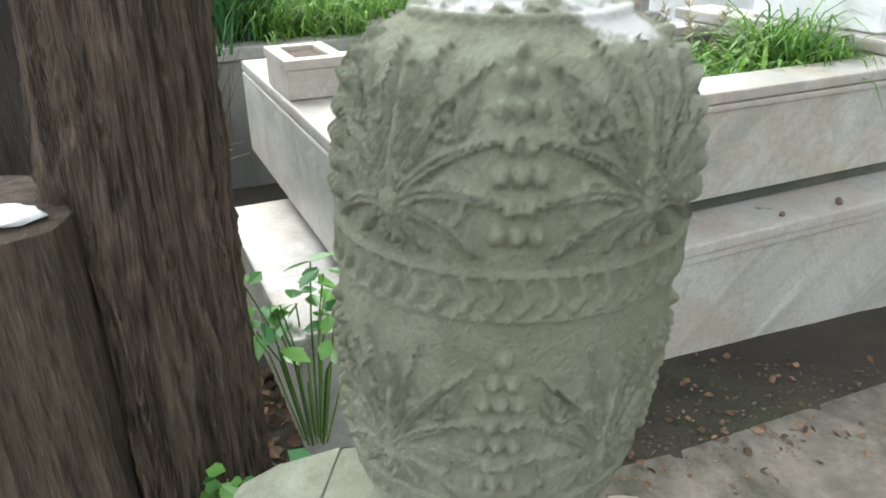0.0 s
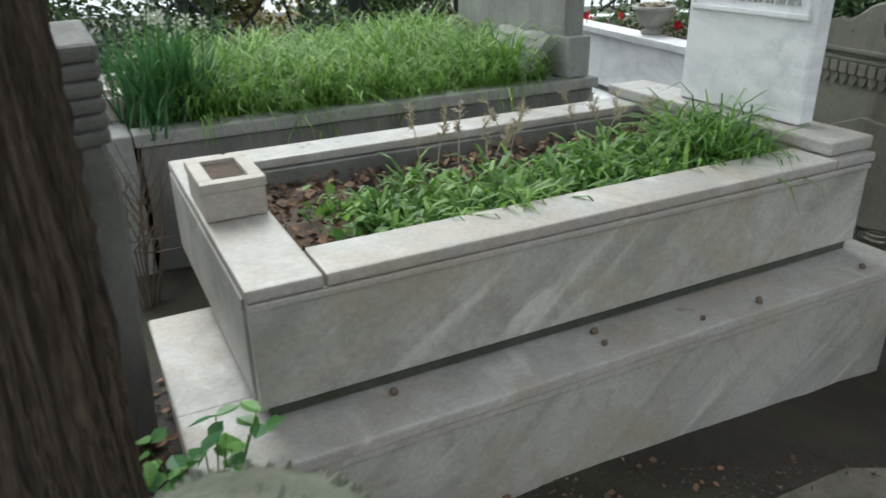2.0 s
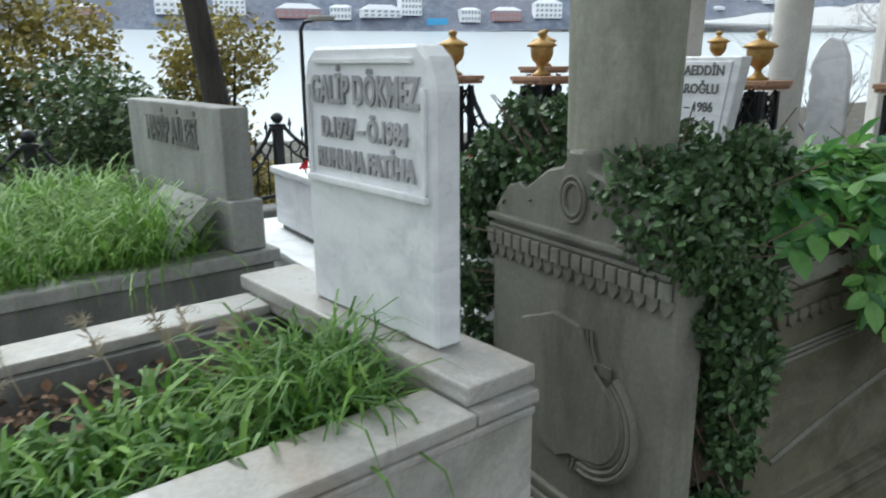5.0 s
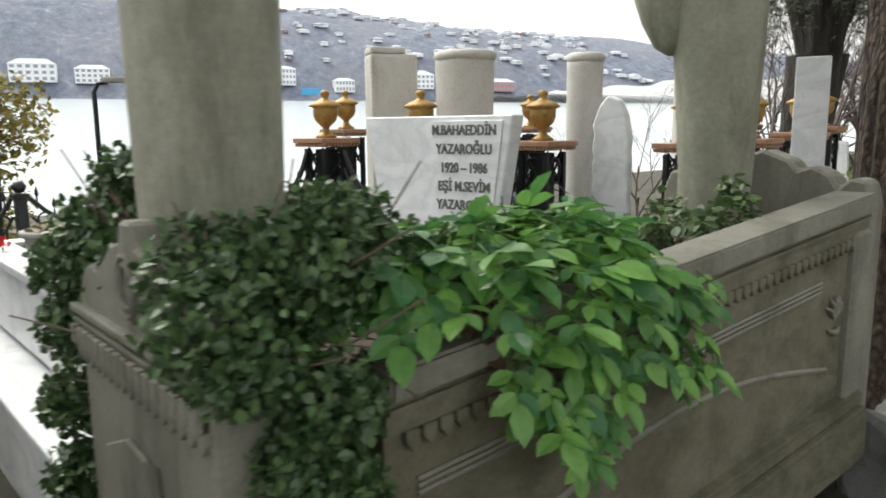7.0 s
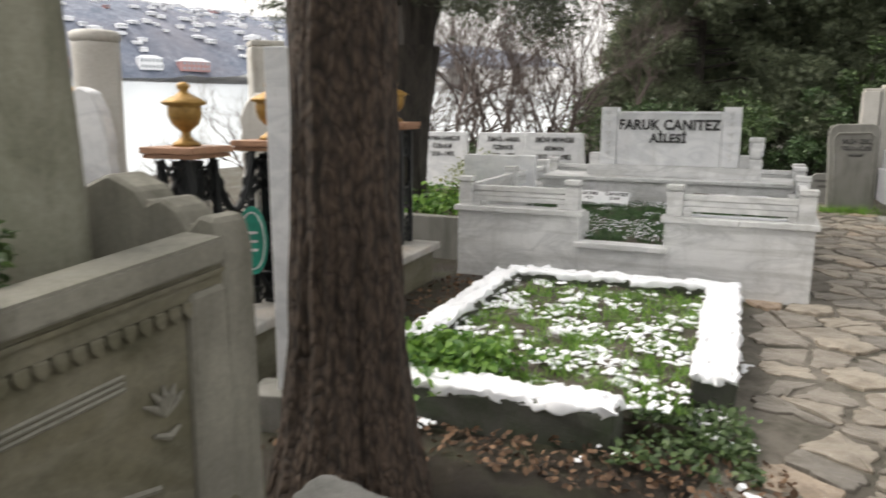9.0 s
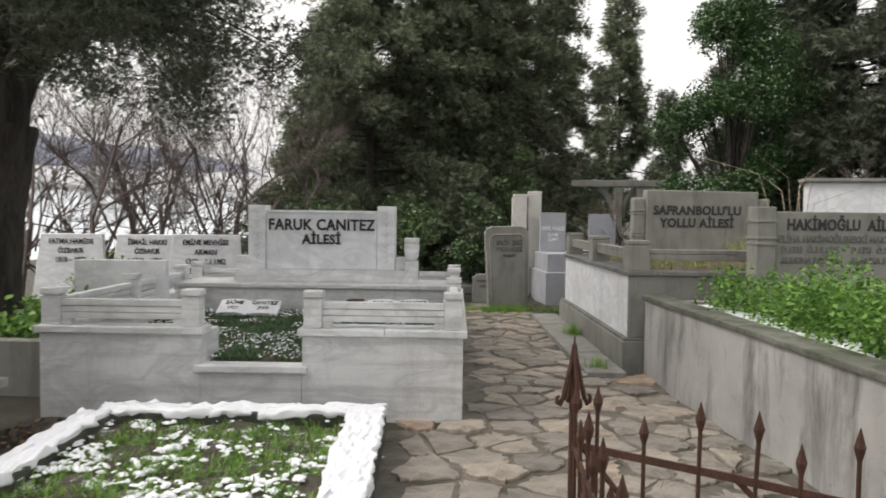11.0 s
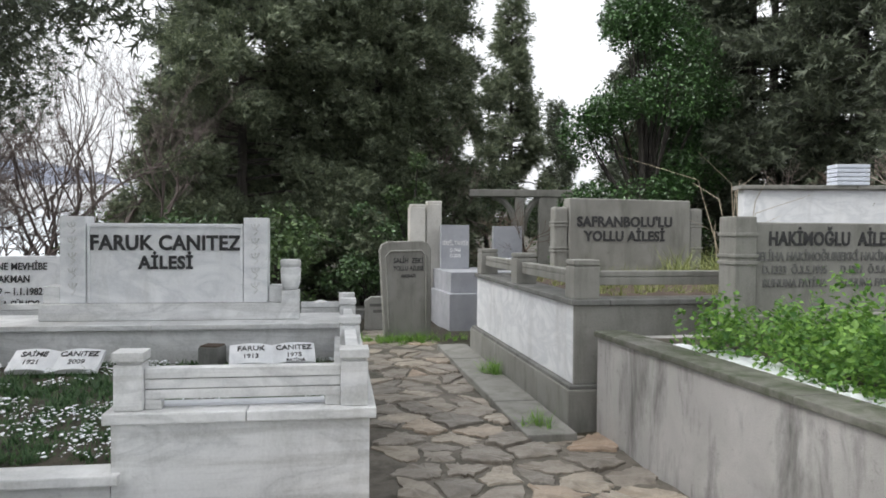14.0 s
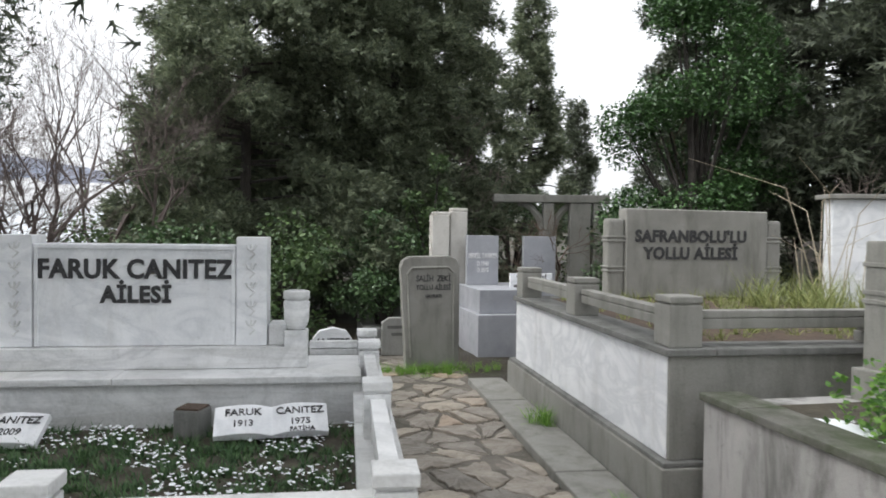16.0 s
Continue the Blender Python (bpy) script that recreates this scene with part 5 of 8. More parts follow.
def ivy(name, centres, count, size, mat, label, category="ivy", stems=True, droop=0.35, spread=0.5):
    w = np.concatenate([blob_points(max(8, int(count * c[4])), along(OT_T, TT, *c[:3]), (c[3], c[3], c[3] * 0.8), 0.25) for c in centres])
    base = thing(name, *along(OT_T, TT, *centres[0][:2], 0.86), 0, label, category)
    off = np.array(base.matrix_world.translation)
    rot, sz = leaves_at(w, size, spread, droop)
    scatter("leaves", LEAF, LEAF_FACES, w - off, rot, sz, mat, base)
    if stems:
        bm = bmesh.new()
        for c in centres:
            e = Vector(along(OT_T, TT, *c[:3])) - Vector(off)
            for _ in range(4):
                t = e + Vector(rng.normal(0, c[3] * 0.6, 3))
                tube([(0, 0, -0.05), tuple(e * 0.5 + Vector((0, 0, 0.04))), tuple(t)], [0.006, 0.004, 0.002], 5, bm)
        part("branchwork", bm, M_TWIG, base)
    return base


ivy("ivy", [(0.12, 0.22, 1.16, 0.15, 1), (0.08, 0.06, 1.10, 0.16, 1.2), (0.2, 0.1, 1.16, 0.17, 1.2), (0.35, 0.3, 1.16, 0.16, 1), (0.15, 0.6, 1.16, 0.16, 1), (0.14, 0.72, 1.08, 0.15, 1), (0.04, 0.86, 0.95, 0.12, 0.9), (0.02, 0.88, 0.75, 0.11, 0.8), (0.02, 0.88, 0.55, 0.11, 0.8), (0.02, 0.88, 0.38, 0.10, 0.5), (0.5, 0.15, 1.10, 0.15, 0.9), (0.2, -0.02, 0.95, 0.12, 0.8), (0.22, -0.03, 0.78, 0.10, 0.6), (0.24, 0.0, 0.6, 0.09, 0.4), (0.14, -0.03, 0.86, 0.09, 0.6), (0.2, -0.03, 0.7, 0.09, 0.5), (0.22, -0.02, 0.5, 0.08, 0.4), (0.2, -0.02, 0.34, 0.08, 0.3), (0.06, -0.02, 1.04, 0.1, 0.6), (0.22, 0.62, 1.30, 0.13, 0.6), (0.45, 0.4, 1.22, 0.13, 0.6), (0.3, 0.05, 1.25, 0.11, 0.5), (0.62, 0.25, 1.12, 0.13, 0.6), (0.1, 0.8, 1.2, 0.13, 0.8), (0.05, 0.9, 1.1, 0.13, 0.8), (0.12, 0.76, 1.33, 0.08, 0.25), (0.3, 0.72, 1.34, 0.07, 0.2)], 1250, 0.027, M_IVY, "dark green ivy and box bush growing over the tomb", "ivy", True, 0.2, 0.9)


def compound_shrub(name, anchors, size, mat, label):
    """Arching stems that bear leaves of five oval leaflets; anchors: place, way the leaf points, way its face looks."""
    root = Vector(along(OT_T, TT, 0.85, 0.3, 0.86))
    base = thing(name, *root, 0, label, "shrub")
    turn = np.array(pose(0, 0, 0, 0, 0, TT).to_3x3())
    where, rot, sizes, bm = [], [], [], bmesh.new()
    for k, (at, way, face) in enumerate(anchors):
        at = np.array(along(OT_T, TT, *at)) - np.array(root)
        y = turn @ (np.array(way) + rng.normal(0, 0.22, 3))
        y /= np.linalg.norm(y)
        z = turn @ (np.array(face) + rng.normal(0, 0.28, 3))
        z -= y * y.dot(z)
        z /= np.linalg.norm(z)
        x = np.cross(y, z)
        s0 = size * rng.uniform(0.7, 1.25)
        for u, swing, s in ((1.0, 0.0, 1.1), (0.75, 0.95, 0.9), (0.75, -0.95, 0.9), (0.15, 1.2, 0.75), (0.15, -1.2, 0.75)):
            swing += rng.normal(0, 0.15)
            ly = y * math.cos(swing) + x * math.sin(swing) - z * rng.uniform(0, 0.3)
            ly /= np.linalg.norm(ly)
            lz = z - ly * ly.dot(z) + rng.normal(0, 0.12, 3)
            lz -= ly * ly.dot(lz)
            lz /= np.linalg.norm(lz)
            rot.append(np.stack([np.cross(ly, lz), ly, lz], 1))
            where.append(at + y * u * s0 * 0.9)
            sizes.append(s0 * s)
        tube([tuple(at - y * 0.06), tuple(at + y * s0 * 0.45), tuple(at + y * s0)], [0.0025, 0.002, 0.0015], 4, bm)
        if k % 4 == 0:
            tube([(0, 0, -0.1), tuple(at * 0.55 + np.array((0, 0, 0.10))), tuple(at - y * 0.06)], [0.008, 0.005, 0.003], 5, bm)
    scatter("leaves", OVAL, OVAL_FACES, np.array(where), np.array(rot), np.array(sizes), mat, base)
    part("branchwork", bm, M_HERB, base)
    return base


spots = []
for _ in range(200):
    a, q = rng.uniform(0, 6.283), math.sqrt(rng.uniform(0, 1))
    dx, dy = q * math.cos(a), q * math.sin(a)
    spots.append(((0.80 + 0.50 * dx, 0.12 + 0.27 * dy, 1.06 + 0.15 * (1 - q ** 4) + rng.uniform(-0.05, 0.01)), (dx, dy - 0.25, 0.15 - 0.5 * q), (0.3 * dx, 0.3 * dy - 0.15, 1.0)))
compound_shrub("tomb_shrub", spots, 0.078, M_BROAD, "bright green broad-leaved shrub spilling over the tomb wall")
spots = []
while len(spots) < 74:
    x, z = rng.uniform(0.58, 1.38), rng.uniform(0.64, 1.05)
    low = 0.68 + 6 * (x - 0.82) ** 2 if x < 1.02 else 0.76 + 4 * (x - 1.25) ** 2
    if z < low:
        continue
    spots.append(((x, -0.05 - 0.2 * rng.uniform(0.2, 1) * (1.2 - z), z), (0.9 * (x - 0.95), -0.55, -0.6), (0.3 * (x - 0.95), -0.65, 0.75)))
compound_shrub("trailing_shrub", spots, 0.07, M_BROAD, "broad green leaves trailing down the tomb wall")
ivy("dry_leaves", [(0.62, 0.06, 1.02, 0.1, 1), (0.7, 0.04, 0.96, 0.09, 1)], 90, 0.05, M_LITTER, "curled brown dead leaves caught in the tomb shrub", "dead leaves", False)
ivy("variegated_shrub", [(1.75, 0.2, 1.08, 0.12, 1), (1.95, 0.15, 1.12, 0.11, 1), (1.6, 0.3, 1.05, 0.12, 1), (2.05, 0.2, 1.2, 0.07, 0.4), (1.3, 0.36, 0.98, 0.12, 1), (1.5, 0.45, 1.0, 0.13, 1), (1.42, 0.24, 0.98, 0.1, 0.8), (1.7, 0.5, 1.04, 0.13, 1), (2.0, 0.42, 1.1, 0.11, 0.8)], 170, 0.042, M_SHRUB, "low grey-green shrub growing in the tomb bed", "shrub")

# ---- scaly-barked tree beside the tomb ----
B2 = thing("bark_tree", -1.78, 3.30, 0, 0, "red-brown scaly-barked tree beside the tomb", "tree")
part("trunk", trunk_mesh([(0.0, 0.0, -0.1), (0.0, 0.0, 0.25), (0.0, 0, 0.6), (0.0, 0, 1.2), (0.0, 0.02, 2.0), (0.02, 0.03, 3.2), (0.05, 0.03, 5.5)], [0.36, 0.265, 0.222, 0.200, 0.190, 0.178, 0.10], 5.0, 0.11, 12.0, 110, 130), M_BARK2, B2)
bm = bmesh.new()
for a, z0, L in ((0.3, 3.2, 1.8), (2.2, 3.6, 1.6), (4.2, 3.9, 1.7), (5.4, 4.4, 1.3)):
    tube([(0, 0, z0), (0.5 * L * math.cos(a), 0.5 * L * math.sin(a), z0 + 0.6), (L * math.cos(a), L * math.sin(a), z0 + 1.0)], [0.07, 0.045, 0.015], 7, bm)
part("branchwork", bm, M_BARK2, B2)
w = np.concatenate([blob_points(900, (1.3 * math.cos(a), 1.3 * math.sin(a), z), (0.8, 0.8, 0.6), 0.1) for a, z in ((0.3, 4.2), (2.2, 4.6), (4.2, 4.8), (5.4, 5.3), (0, 5.8))])
# Extra foliage out of view, added over the tomb to cast shade on it
w = np.concatenate([w] + [blob_points(900, (0.6 + rng.normal(0, 1.2), -1.4 + rng.normal(0, 1.3), rng.uniform(4.3, 5.6)), (0.9, 0.9, 0.5), 0.1) for _ in range(14)])
scatter("crown", SPRAY, SPRAY_FACES, w, turns(rng.uniform(0, 6.28, len(w)), rng.normal(0.5, 0.5, len(w)), rng.uniform(0, 3, len(w))), rng.uniform(0.1, 0.2, len(w)), M_CONIFER2, B2)

# ---- fenced family plot with gilded urns ----


def urn_post(x, y, zcap, s, label):
    ob = thing("urn_post", x, y, 0, 20, label, "fence post", "fence posts with gilded urns")
    for sx in (-1, 1):
        for sy in (-1, 1):
            part("corner_bar", box(sx * 0.1 * s - 0.018, sx * 0.1 * s + 0.018, sy * 0.1 * s - 0.018, sy * 0.1 * s + 0.018, 0.3, zcap - 0.075, 0.004), M_IRON, ob)
    for q in range(4):
        m = pose(0, 0, 0, 0, 0, 90 * q)
        for zz in (0.45, 0.75, zcap - 0.2):
            ring = tube([(0.07 * s * math.cos(a), -0.1 * s, zz + 0.09 * math.sin(a)) for a in [2 * math.pi * k / 12 for k in range(13)]], 0.009, 5, None, False)
            part("ring", turned(ring, m), M_IRON, ob)
            for e in (-1, 1):
                part("cross_bar", turned(tube([(-0.085 * s * e, -0.1 * s, zz - 0.13), (0.085 * s * e, -0.1 * s, zz + 0.13)], 0.008, 5), m), M_IRON, ob)
    part("core", box(-0.06 * s, 0.06 * s, -0.06 * s, 0.06 * s, 0.3, zcap - 0.08, 0.004), M_IRON, ob)
    bm = box(-0.175 * s, 0.175 * s, -0.175 * s, 0.175 * s, zcap - 0.035, zcap, 0.006)
    box(-0.155 * s, 0.155 * s, -0.155 * s, 0.155 * s, zcap - 0.062, zcap - 0.036, 0.01, bm)
    cap = part("cap", bm, M_COPPER, ob, "terracotta-coloured moulded cap")
    bm = bmesh.new()
    for q in range(4):
        for k in range(11):
            own = box(-0.15 * s + 0.03 * s * k - 0.009, -0.15 * s + 0.03 * s * k + 0.009, -0.168 * s, -0.155 * s, zcap - 0.06, zcap - 0.038, 0.002)
            merged(bm, turned(own, pose(0, 0, 0, 0, 0, 90 * q)))
    part("dentil_band", bm, M_COPPER, cap)
    urn = [(0.075, 0), (0.075, 0.015), (0.05, 0.03), (0.028, 0.05), (0.024, 0.075), (0.04, 0.09), (0.072, 0.12), (0.088, 0.16), (0.09, 0.205), (0.085, 0.215), (0.118, 0.228), (0.118, 0.238), (0.08, 0.26), (0.045, 0.275), (0.03, 0.285), (0.022, 0.30), (0.034, 0.312), (0.034, 0.33), (0.012, 0.345)]
    part("urn", turned(lathe([(r * s, z * s) for r, z in urn], 28), Matrix.Translation((0, 0, zcap + 0.001))), M_GOLD, ob, "gilded covered urn", True)
    return ob


URNS = [(-5.2, 0.95, 1.37), (-5.0, 1.62, 1.36), (-4.42, 2.12, 1.34), (-4.0, 2.85, 1.33), (-3.42, 3.62, 1.31), (-3.38, 4.16, 1.33), (-3.72, 5.12, 1.36), (-4.25, 6.1, 1.40)]
BACK = [(-5.9, 3.2, 1.42), (-6.5, 4.4, 1.42), (-6.2, 2.2, 1.42), (-5.6, 6.6, 1.42)]
for x, y, zc in URNS + BACK:
    urn_post(x, y, zc, 1.0, "iron openwork post with terracotta cap and gilded urn")
swag_fence([p[:2] for p in URNS[:4]], 1.27, 0.34, M_IRON, "black cast-iron fence panel with a sagging rail", "urn fence", True)
swag_fence([p[:2] for p in (URNS[4],)] + [p[:2] for p in URNS[5:]], 1.27, 0.34, M_IRON, "black cast-iron fence panel with a sagging rail", "urn fence", True)
swag_fence([URNS[3][:2], (-5.0, 3.1), BACK[0][:2], BACK[1][:2]], 1.2, 0.34, M_IRON, "black cast-iron fence panel with a sagging rail", "urn fence", True)
wl_ = thing("fence_plinth", -3.55, 4.64, 0, math.degrees(math.atan2(0.96, -0.34)), "low stone plinth with marble coping under the fence", "wall")
# the plinth's shade is put in by this dark brown marble
part("wall", box(-1.2, 1.75, -0.13, 0.13, -0.1, 0.27, 0.012), M_TOMB_SIDE, wl_)
part("coping", box(-1.22, 1.80, -0.19, 0.19, 0.272, 0.335, 0.014), M_CAP, wl_)
wl2 = thing("fence_plinth", -4.6, 1.9, 0, math.degrees(math.atan2(1.9, 1.2)), "low stone plinth with marble coping under the fence", "wall")
part("wall", box(-1.3, 1.3, -0.13, 0.13, -0.3, 0.3, 0.012), M_CEMENT, wl2)
for (x, y, z, turn, mat, what) in ((-3.92, 5.60, 0.82, -62, M_DISC_RED, "red"), (-3.22, 3.88, 0.77, -80, M_DISC_GREEN, "green")):
    dsc = thing("enamel_sign", x, y, z, turn, f"oval {what} enamel sign hung on the iron fence", "sign")
    part("plate", turned(outline([(0.085 * math.cos(radians(a)), 0.20 * math.sin(radians(a))) for a in range(0, 360, 12)], 0.008, 0.002), pose(0, 0, 0, 0, 0, 120)), mat, dsc)
    bm = bmesh.new()
    tube([(0.068 * math.cos(a), -0.009, 0.165 * math.sin(a)) for a in [2 * math.pi * k / 24 for k in range(25)]], 0.004, 5, bm, False)
    for k in range(3):
        box(-0.03, 0.03, -0.0115, -0.0085, -0.06 + 0.05 * k, -0.045 + 0.05 * k, 0, bm)
    part("emblem", turned(bm, pose(0, 0, 0, 0, 0, 120)), M_INK_WHITE, dsc)


def old_column(x, y, r, top, label, flat=False):
    ob = thing("column_headstone", x, y, 0, rng.uniform(0, 90), label, "headstone", "pale column headstones")
    if flat:
        part("shaft", box(-r, r, -r * 0.7, r * 0.7, 0, top, 0.03), M_COLWHITE, ob)
    else:
        part("shaft", trunk_mesh([(0, 0, 0), (0, 0, top * 0.5), (0.01, 0, top)], [r * 0.9, r, r * 1.06], 1.0, 0.03, x, 48, 24), M_COLWHITE, ob, "", True)
    if not flat:
        part("top_rim", turned(lathe([(r * 1.06, -0.05), (r * 1.14, -0.02), (r * 1.12, 0.012), (r * 0.9, 0.028), (0.01, 0.034)], 40), Matrix.Translation((0.01, 0, top))), M_COLWHITE, ob, "", True)
    else:
        part("top_notch", box(-r * 0.98, r * 0.5, -r * 0.66, r * 0.66, top + 0.001, top + 0.05, 0.02), M_COLWHITE, ob)
    return ob


old_column(-5.27, 2.26, 0.19, 2.0, "pale square-cut marble column stone inside the fence", True)
old_column(-4.78, 2.66, 0.21, 1.97, "pale streaked round marble column inside the fence")
old_column(-4.75, 3.77, 0.14, 1.99, "pale streaked round marble column inside the fence")
old_column(-5.3, 5.6, 0.2, 2.05, "pale marble column stone inside the fence", True)
SR = thing("scalloped_headstone", -3.70, 3.2, 0, 30, "white marble headstone with a scalloped leafy edge", "headstone")
edge = [(-0.15, 0.3), (0.15, 0.3)] + [(0.15 + 0.012 * (k % 2), 0.3 + 1.12 * k / 14) for k in range(1, 14)] + [(0.12, 1.5), (0.06, 1.6), (-0.04, 1.63), (-0.12, 1.56)] + [(-0.16 - 0.022 * (k % 2), 1.5 - 1.15 * k / 16) for k in range(1, 16)]
part("slab", outline([(0.76 * x, z) for x, z in edge], 0.1, 0.01), M_WHITE, SR)
part("foot", box(-0.25, 0.25, -0.1, 0.24, 0, 0.299, 0.02), M_CEMENT, SR)
SR2 = thing("scalloped_headstone", -4.3, 4.75, 0, 30, "weathered marble headstone with a scalloped leafy edge", "headstone")
part("slab", outline(edge, 0.12, 0.012), M_COLWHITE, SR2)
part("foot", box(-0.25, 0.25, -0.1, 0.24, 0, 0.299, 0.02), M_CEMENT, SR2)

# flared headstone with a lettered panel
YH = thing("flared_headstone", -3.93, 1.98, 0, 26, "white marble flared headstone with a lettered panel", "headstone")
part("slab", turned(outline([(-0.42, 0.55), (0.42, 0.55), (0.58, 1.5), (-0.58, 1.5)], 0.13, 0.008), Matrix.Translation((0, 0, 0))), M_WHITE, YH)
part("panel", turned(outline([(-0.005, 0.6), (0.40, 0.6), (0.52, 1.47), (-0.005, 1.47)], 0.012, 0.003), Matrix.Translation((0, -0.012, 0))), M_WHITE, YH)
part("base", box(-0.5, 0.5, -0.2, 0.3, 0, 0.548, 0.015), M_WHITE, YH)
for k, txt in enumerate(("M.BAHAEDDİN", "YAZAROĞLU", "1920 – 1986", "EŞİ M.SEVİM", "YAZAROĞLU", "1920 – 2005")):
    letters(txt, 0.062, YH, 0.235, -0.015, 1.41 - 0.115 * k, M_INK_GREY, wide=0.82, bold=0.002)
# tall plain white slab by the tree
WS = thing("tall_white_slab", -2.50, 3.60, 0, 32, "tall plain white marble headstone slab", "headstone")
part("slab", box(-0.085, 0.085, -0.04, 0.04, 0.15, 1.79, 0.006), M_WHITE, WS)
part("foot", box(-0.22, 0.22, -0.12, 0.12, -0.05, 0.149, 0.01), M_CEMENT, WS)

# ---- family tomb with railed terrace ----
OF, TF = (-4.034, 6.652), 16.6
F = thing("family_tomb", *OF, 0, TF, "white grey-banded marble family tomb with a low railing", "tomb")
W, D, ZC = 3.05, 3.15, 0.64
part("front_wall", box(0.03, 1.17, 0.03, 0.15, -0.1, ZC - 0.052, 0.006), M_FWALL, F)
part("front_wall", box(1.89, W - 0.03, 0.03, 0.15, -0.1, ZC - 0.052, 0.006), M_FWALL, F)
part("gate_wall", box(1.172, 1.888, 0.03, 0.15, -0.1, 0.325, 0.004), M_FWALL, F)
part("gate_sill", box(1.13, 1.93, -0.01, 0.17, 0.327, 0.375, 0.008), M_FWALL, F)
part("gate_jamb", box(1.06, 1.168, 0.152, 0.45, 0.3, ZC - 0.052, 0.005), M_FWALL, F)
part("gate_jamb", box(1.892, 2.0, 0.152, 0.45, 0.3, ZC - 0.052, 0.005), M_FWALL, F)
part("side_wall", box(0.03, 0.15, 0.152, D, -0.1, ZC - 0.052, 0.006), M_FWALL, F)
part("side_wall", box(W - 0.15, W - 0.03, 0.152, D, -0.1, ZC - 0.052, 0.006), M_FWALL, F)
part("back_wall", box(0.152, W - 0.152, D - 0.12, D, -0.1, ZC - 0.052, 0.006), M_FWALL, F)
for x0, x1, y0, y1 in ((0, 1.2, 0, 0.2), (1.86, 2.47, 0, 0.2), (2.473, W, 0, 0.2), (0, 0.2, 0.202, 1.6), (0, 0.2, 1.603, D), (W - 0.2, W, 0.202, 1.6), (W - 0.2, W, 1.603, D), (0.2, W - 0.2, D - 0.18, D)):
    part("coping", box(x0, x1, y0, y1, ZC - 0.05, ZC, 0.008), M_FWALL, F)


def rail_post(x, y):
    bm = box(x - 0.062, x + 0.062, y - 0.062, y + 0.062, ZC + 0.001, ZC + 0.205, 0.006)
    box(x - 0.05, x + 0.05, y - 0.05, y + 0.05, ZC + 0.205, ZC + 0.219, 0.003, bm)
    box(x - 0.068, x + 0.068, y - 0.068, y + 0.068, ZC + 0.219, ZC + 0.262, 0.006, bm)
    part("post", bm, M_FWALL, F)


def rail_run(x0, y0, x1, y1):
    dx, dy = x1 - x0, y1 - y0
    L, a = math.hypot(dx, dy), math.degrees(math.atan2(dy, dx))
    for z0, z1, s in ((0.045, 0.088, 0.0), (0.092, 0.135, 0.0), (0.139, 0.185, 0.006)):
        part("rail", turned(box(0.063, L - 0.063, -0.028 - s, 0.028 + s, ZC + z0, ZC + z1, 0.004), pose(x0, y0, 0, 0, 0, a)), M_FWALL, F)
    for u in (0.1, L - 0.1):
        part("rail_foot", turned(box(u - 0.035, u + 0.035, -0.03, 0.03, ZC + 0.001, ZC + 0.044, 0.003), pose(x0, y0, 0, 0, 0, a)), M_FWALL, F)


PX = (0.1, 1.1, 1.96, W - 0.1)
for x in PX:
    rail_post(x, 0.1)
for y in (1.35, 2.55):
    rail_post(0.1, y), rail_post(W - 0.1, y)
rail_post(0.1, D - 0.1), rail_post(W - 0.1, D - 0.1)
for a, b in (((PX[0], 0.1), (PX[1], 0.1)), ((PX[2], 0.1), (PX[3], 0.1)), ((0.1, 0.1), (0.1, 1.35)), ((0.1, 1.35), (0.1, 2.55)), ((W - 0.1, 0.1), (W - 0.1, 1.35)), ((W - 0.1, 1.35), (W - 0.1, 2.55)), ((0.1, D - 0.1), (0.62, D - 0.1)), ((2.5, D - 0.1), (W - 0.1, D - 0.1))):
    rail_run(*a, *b)
part("snow_strip", turned(box(2.06, W - 0.18, 0.125, 0.195, ZC, ZC + 0.014, 0.006), Matrix.Identity(4)), M_SNOW, F, "thin line of snow on the coping")
# terrace and headstone
part("terrace", box(0.152, W - 0.152, 2.28, D - 0.19, 0.2, 0.70, 0.006), M_FWALL, F)
part("terrace_coping", box(0.152, 1.52, 2.24, D - 0.19, 0.702, 0.742, 0.006), M_FWALL, F)
part("terrace_coping", box(1.523, W - 0.152, 2.24, D - 0.19, 0.702, 0.742, 0.006), M_FWALL, F)
part("headstone_base", box(0.66, 2.45, 2.5, 2.86, 0.744, 0.87, 0.006), M_FWALL, F)
part("headstone", box(0.98, 2.14, 2.58, 2.76, 0.872, 1.485, 0.006), M_WHITE, F, "white marble headstone with black letters")
bm = box(0.985, 2.135, 2.565, 2.582, 1.455, 1.48, 0.004)
for x in (0.985, 2.115):
    box(x, x + 0.022, 2.565, 2.582, 0.875, 1.453, 0.004, bm)
part("headstone_frame", bm, M_WHITE, F)
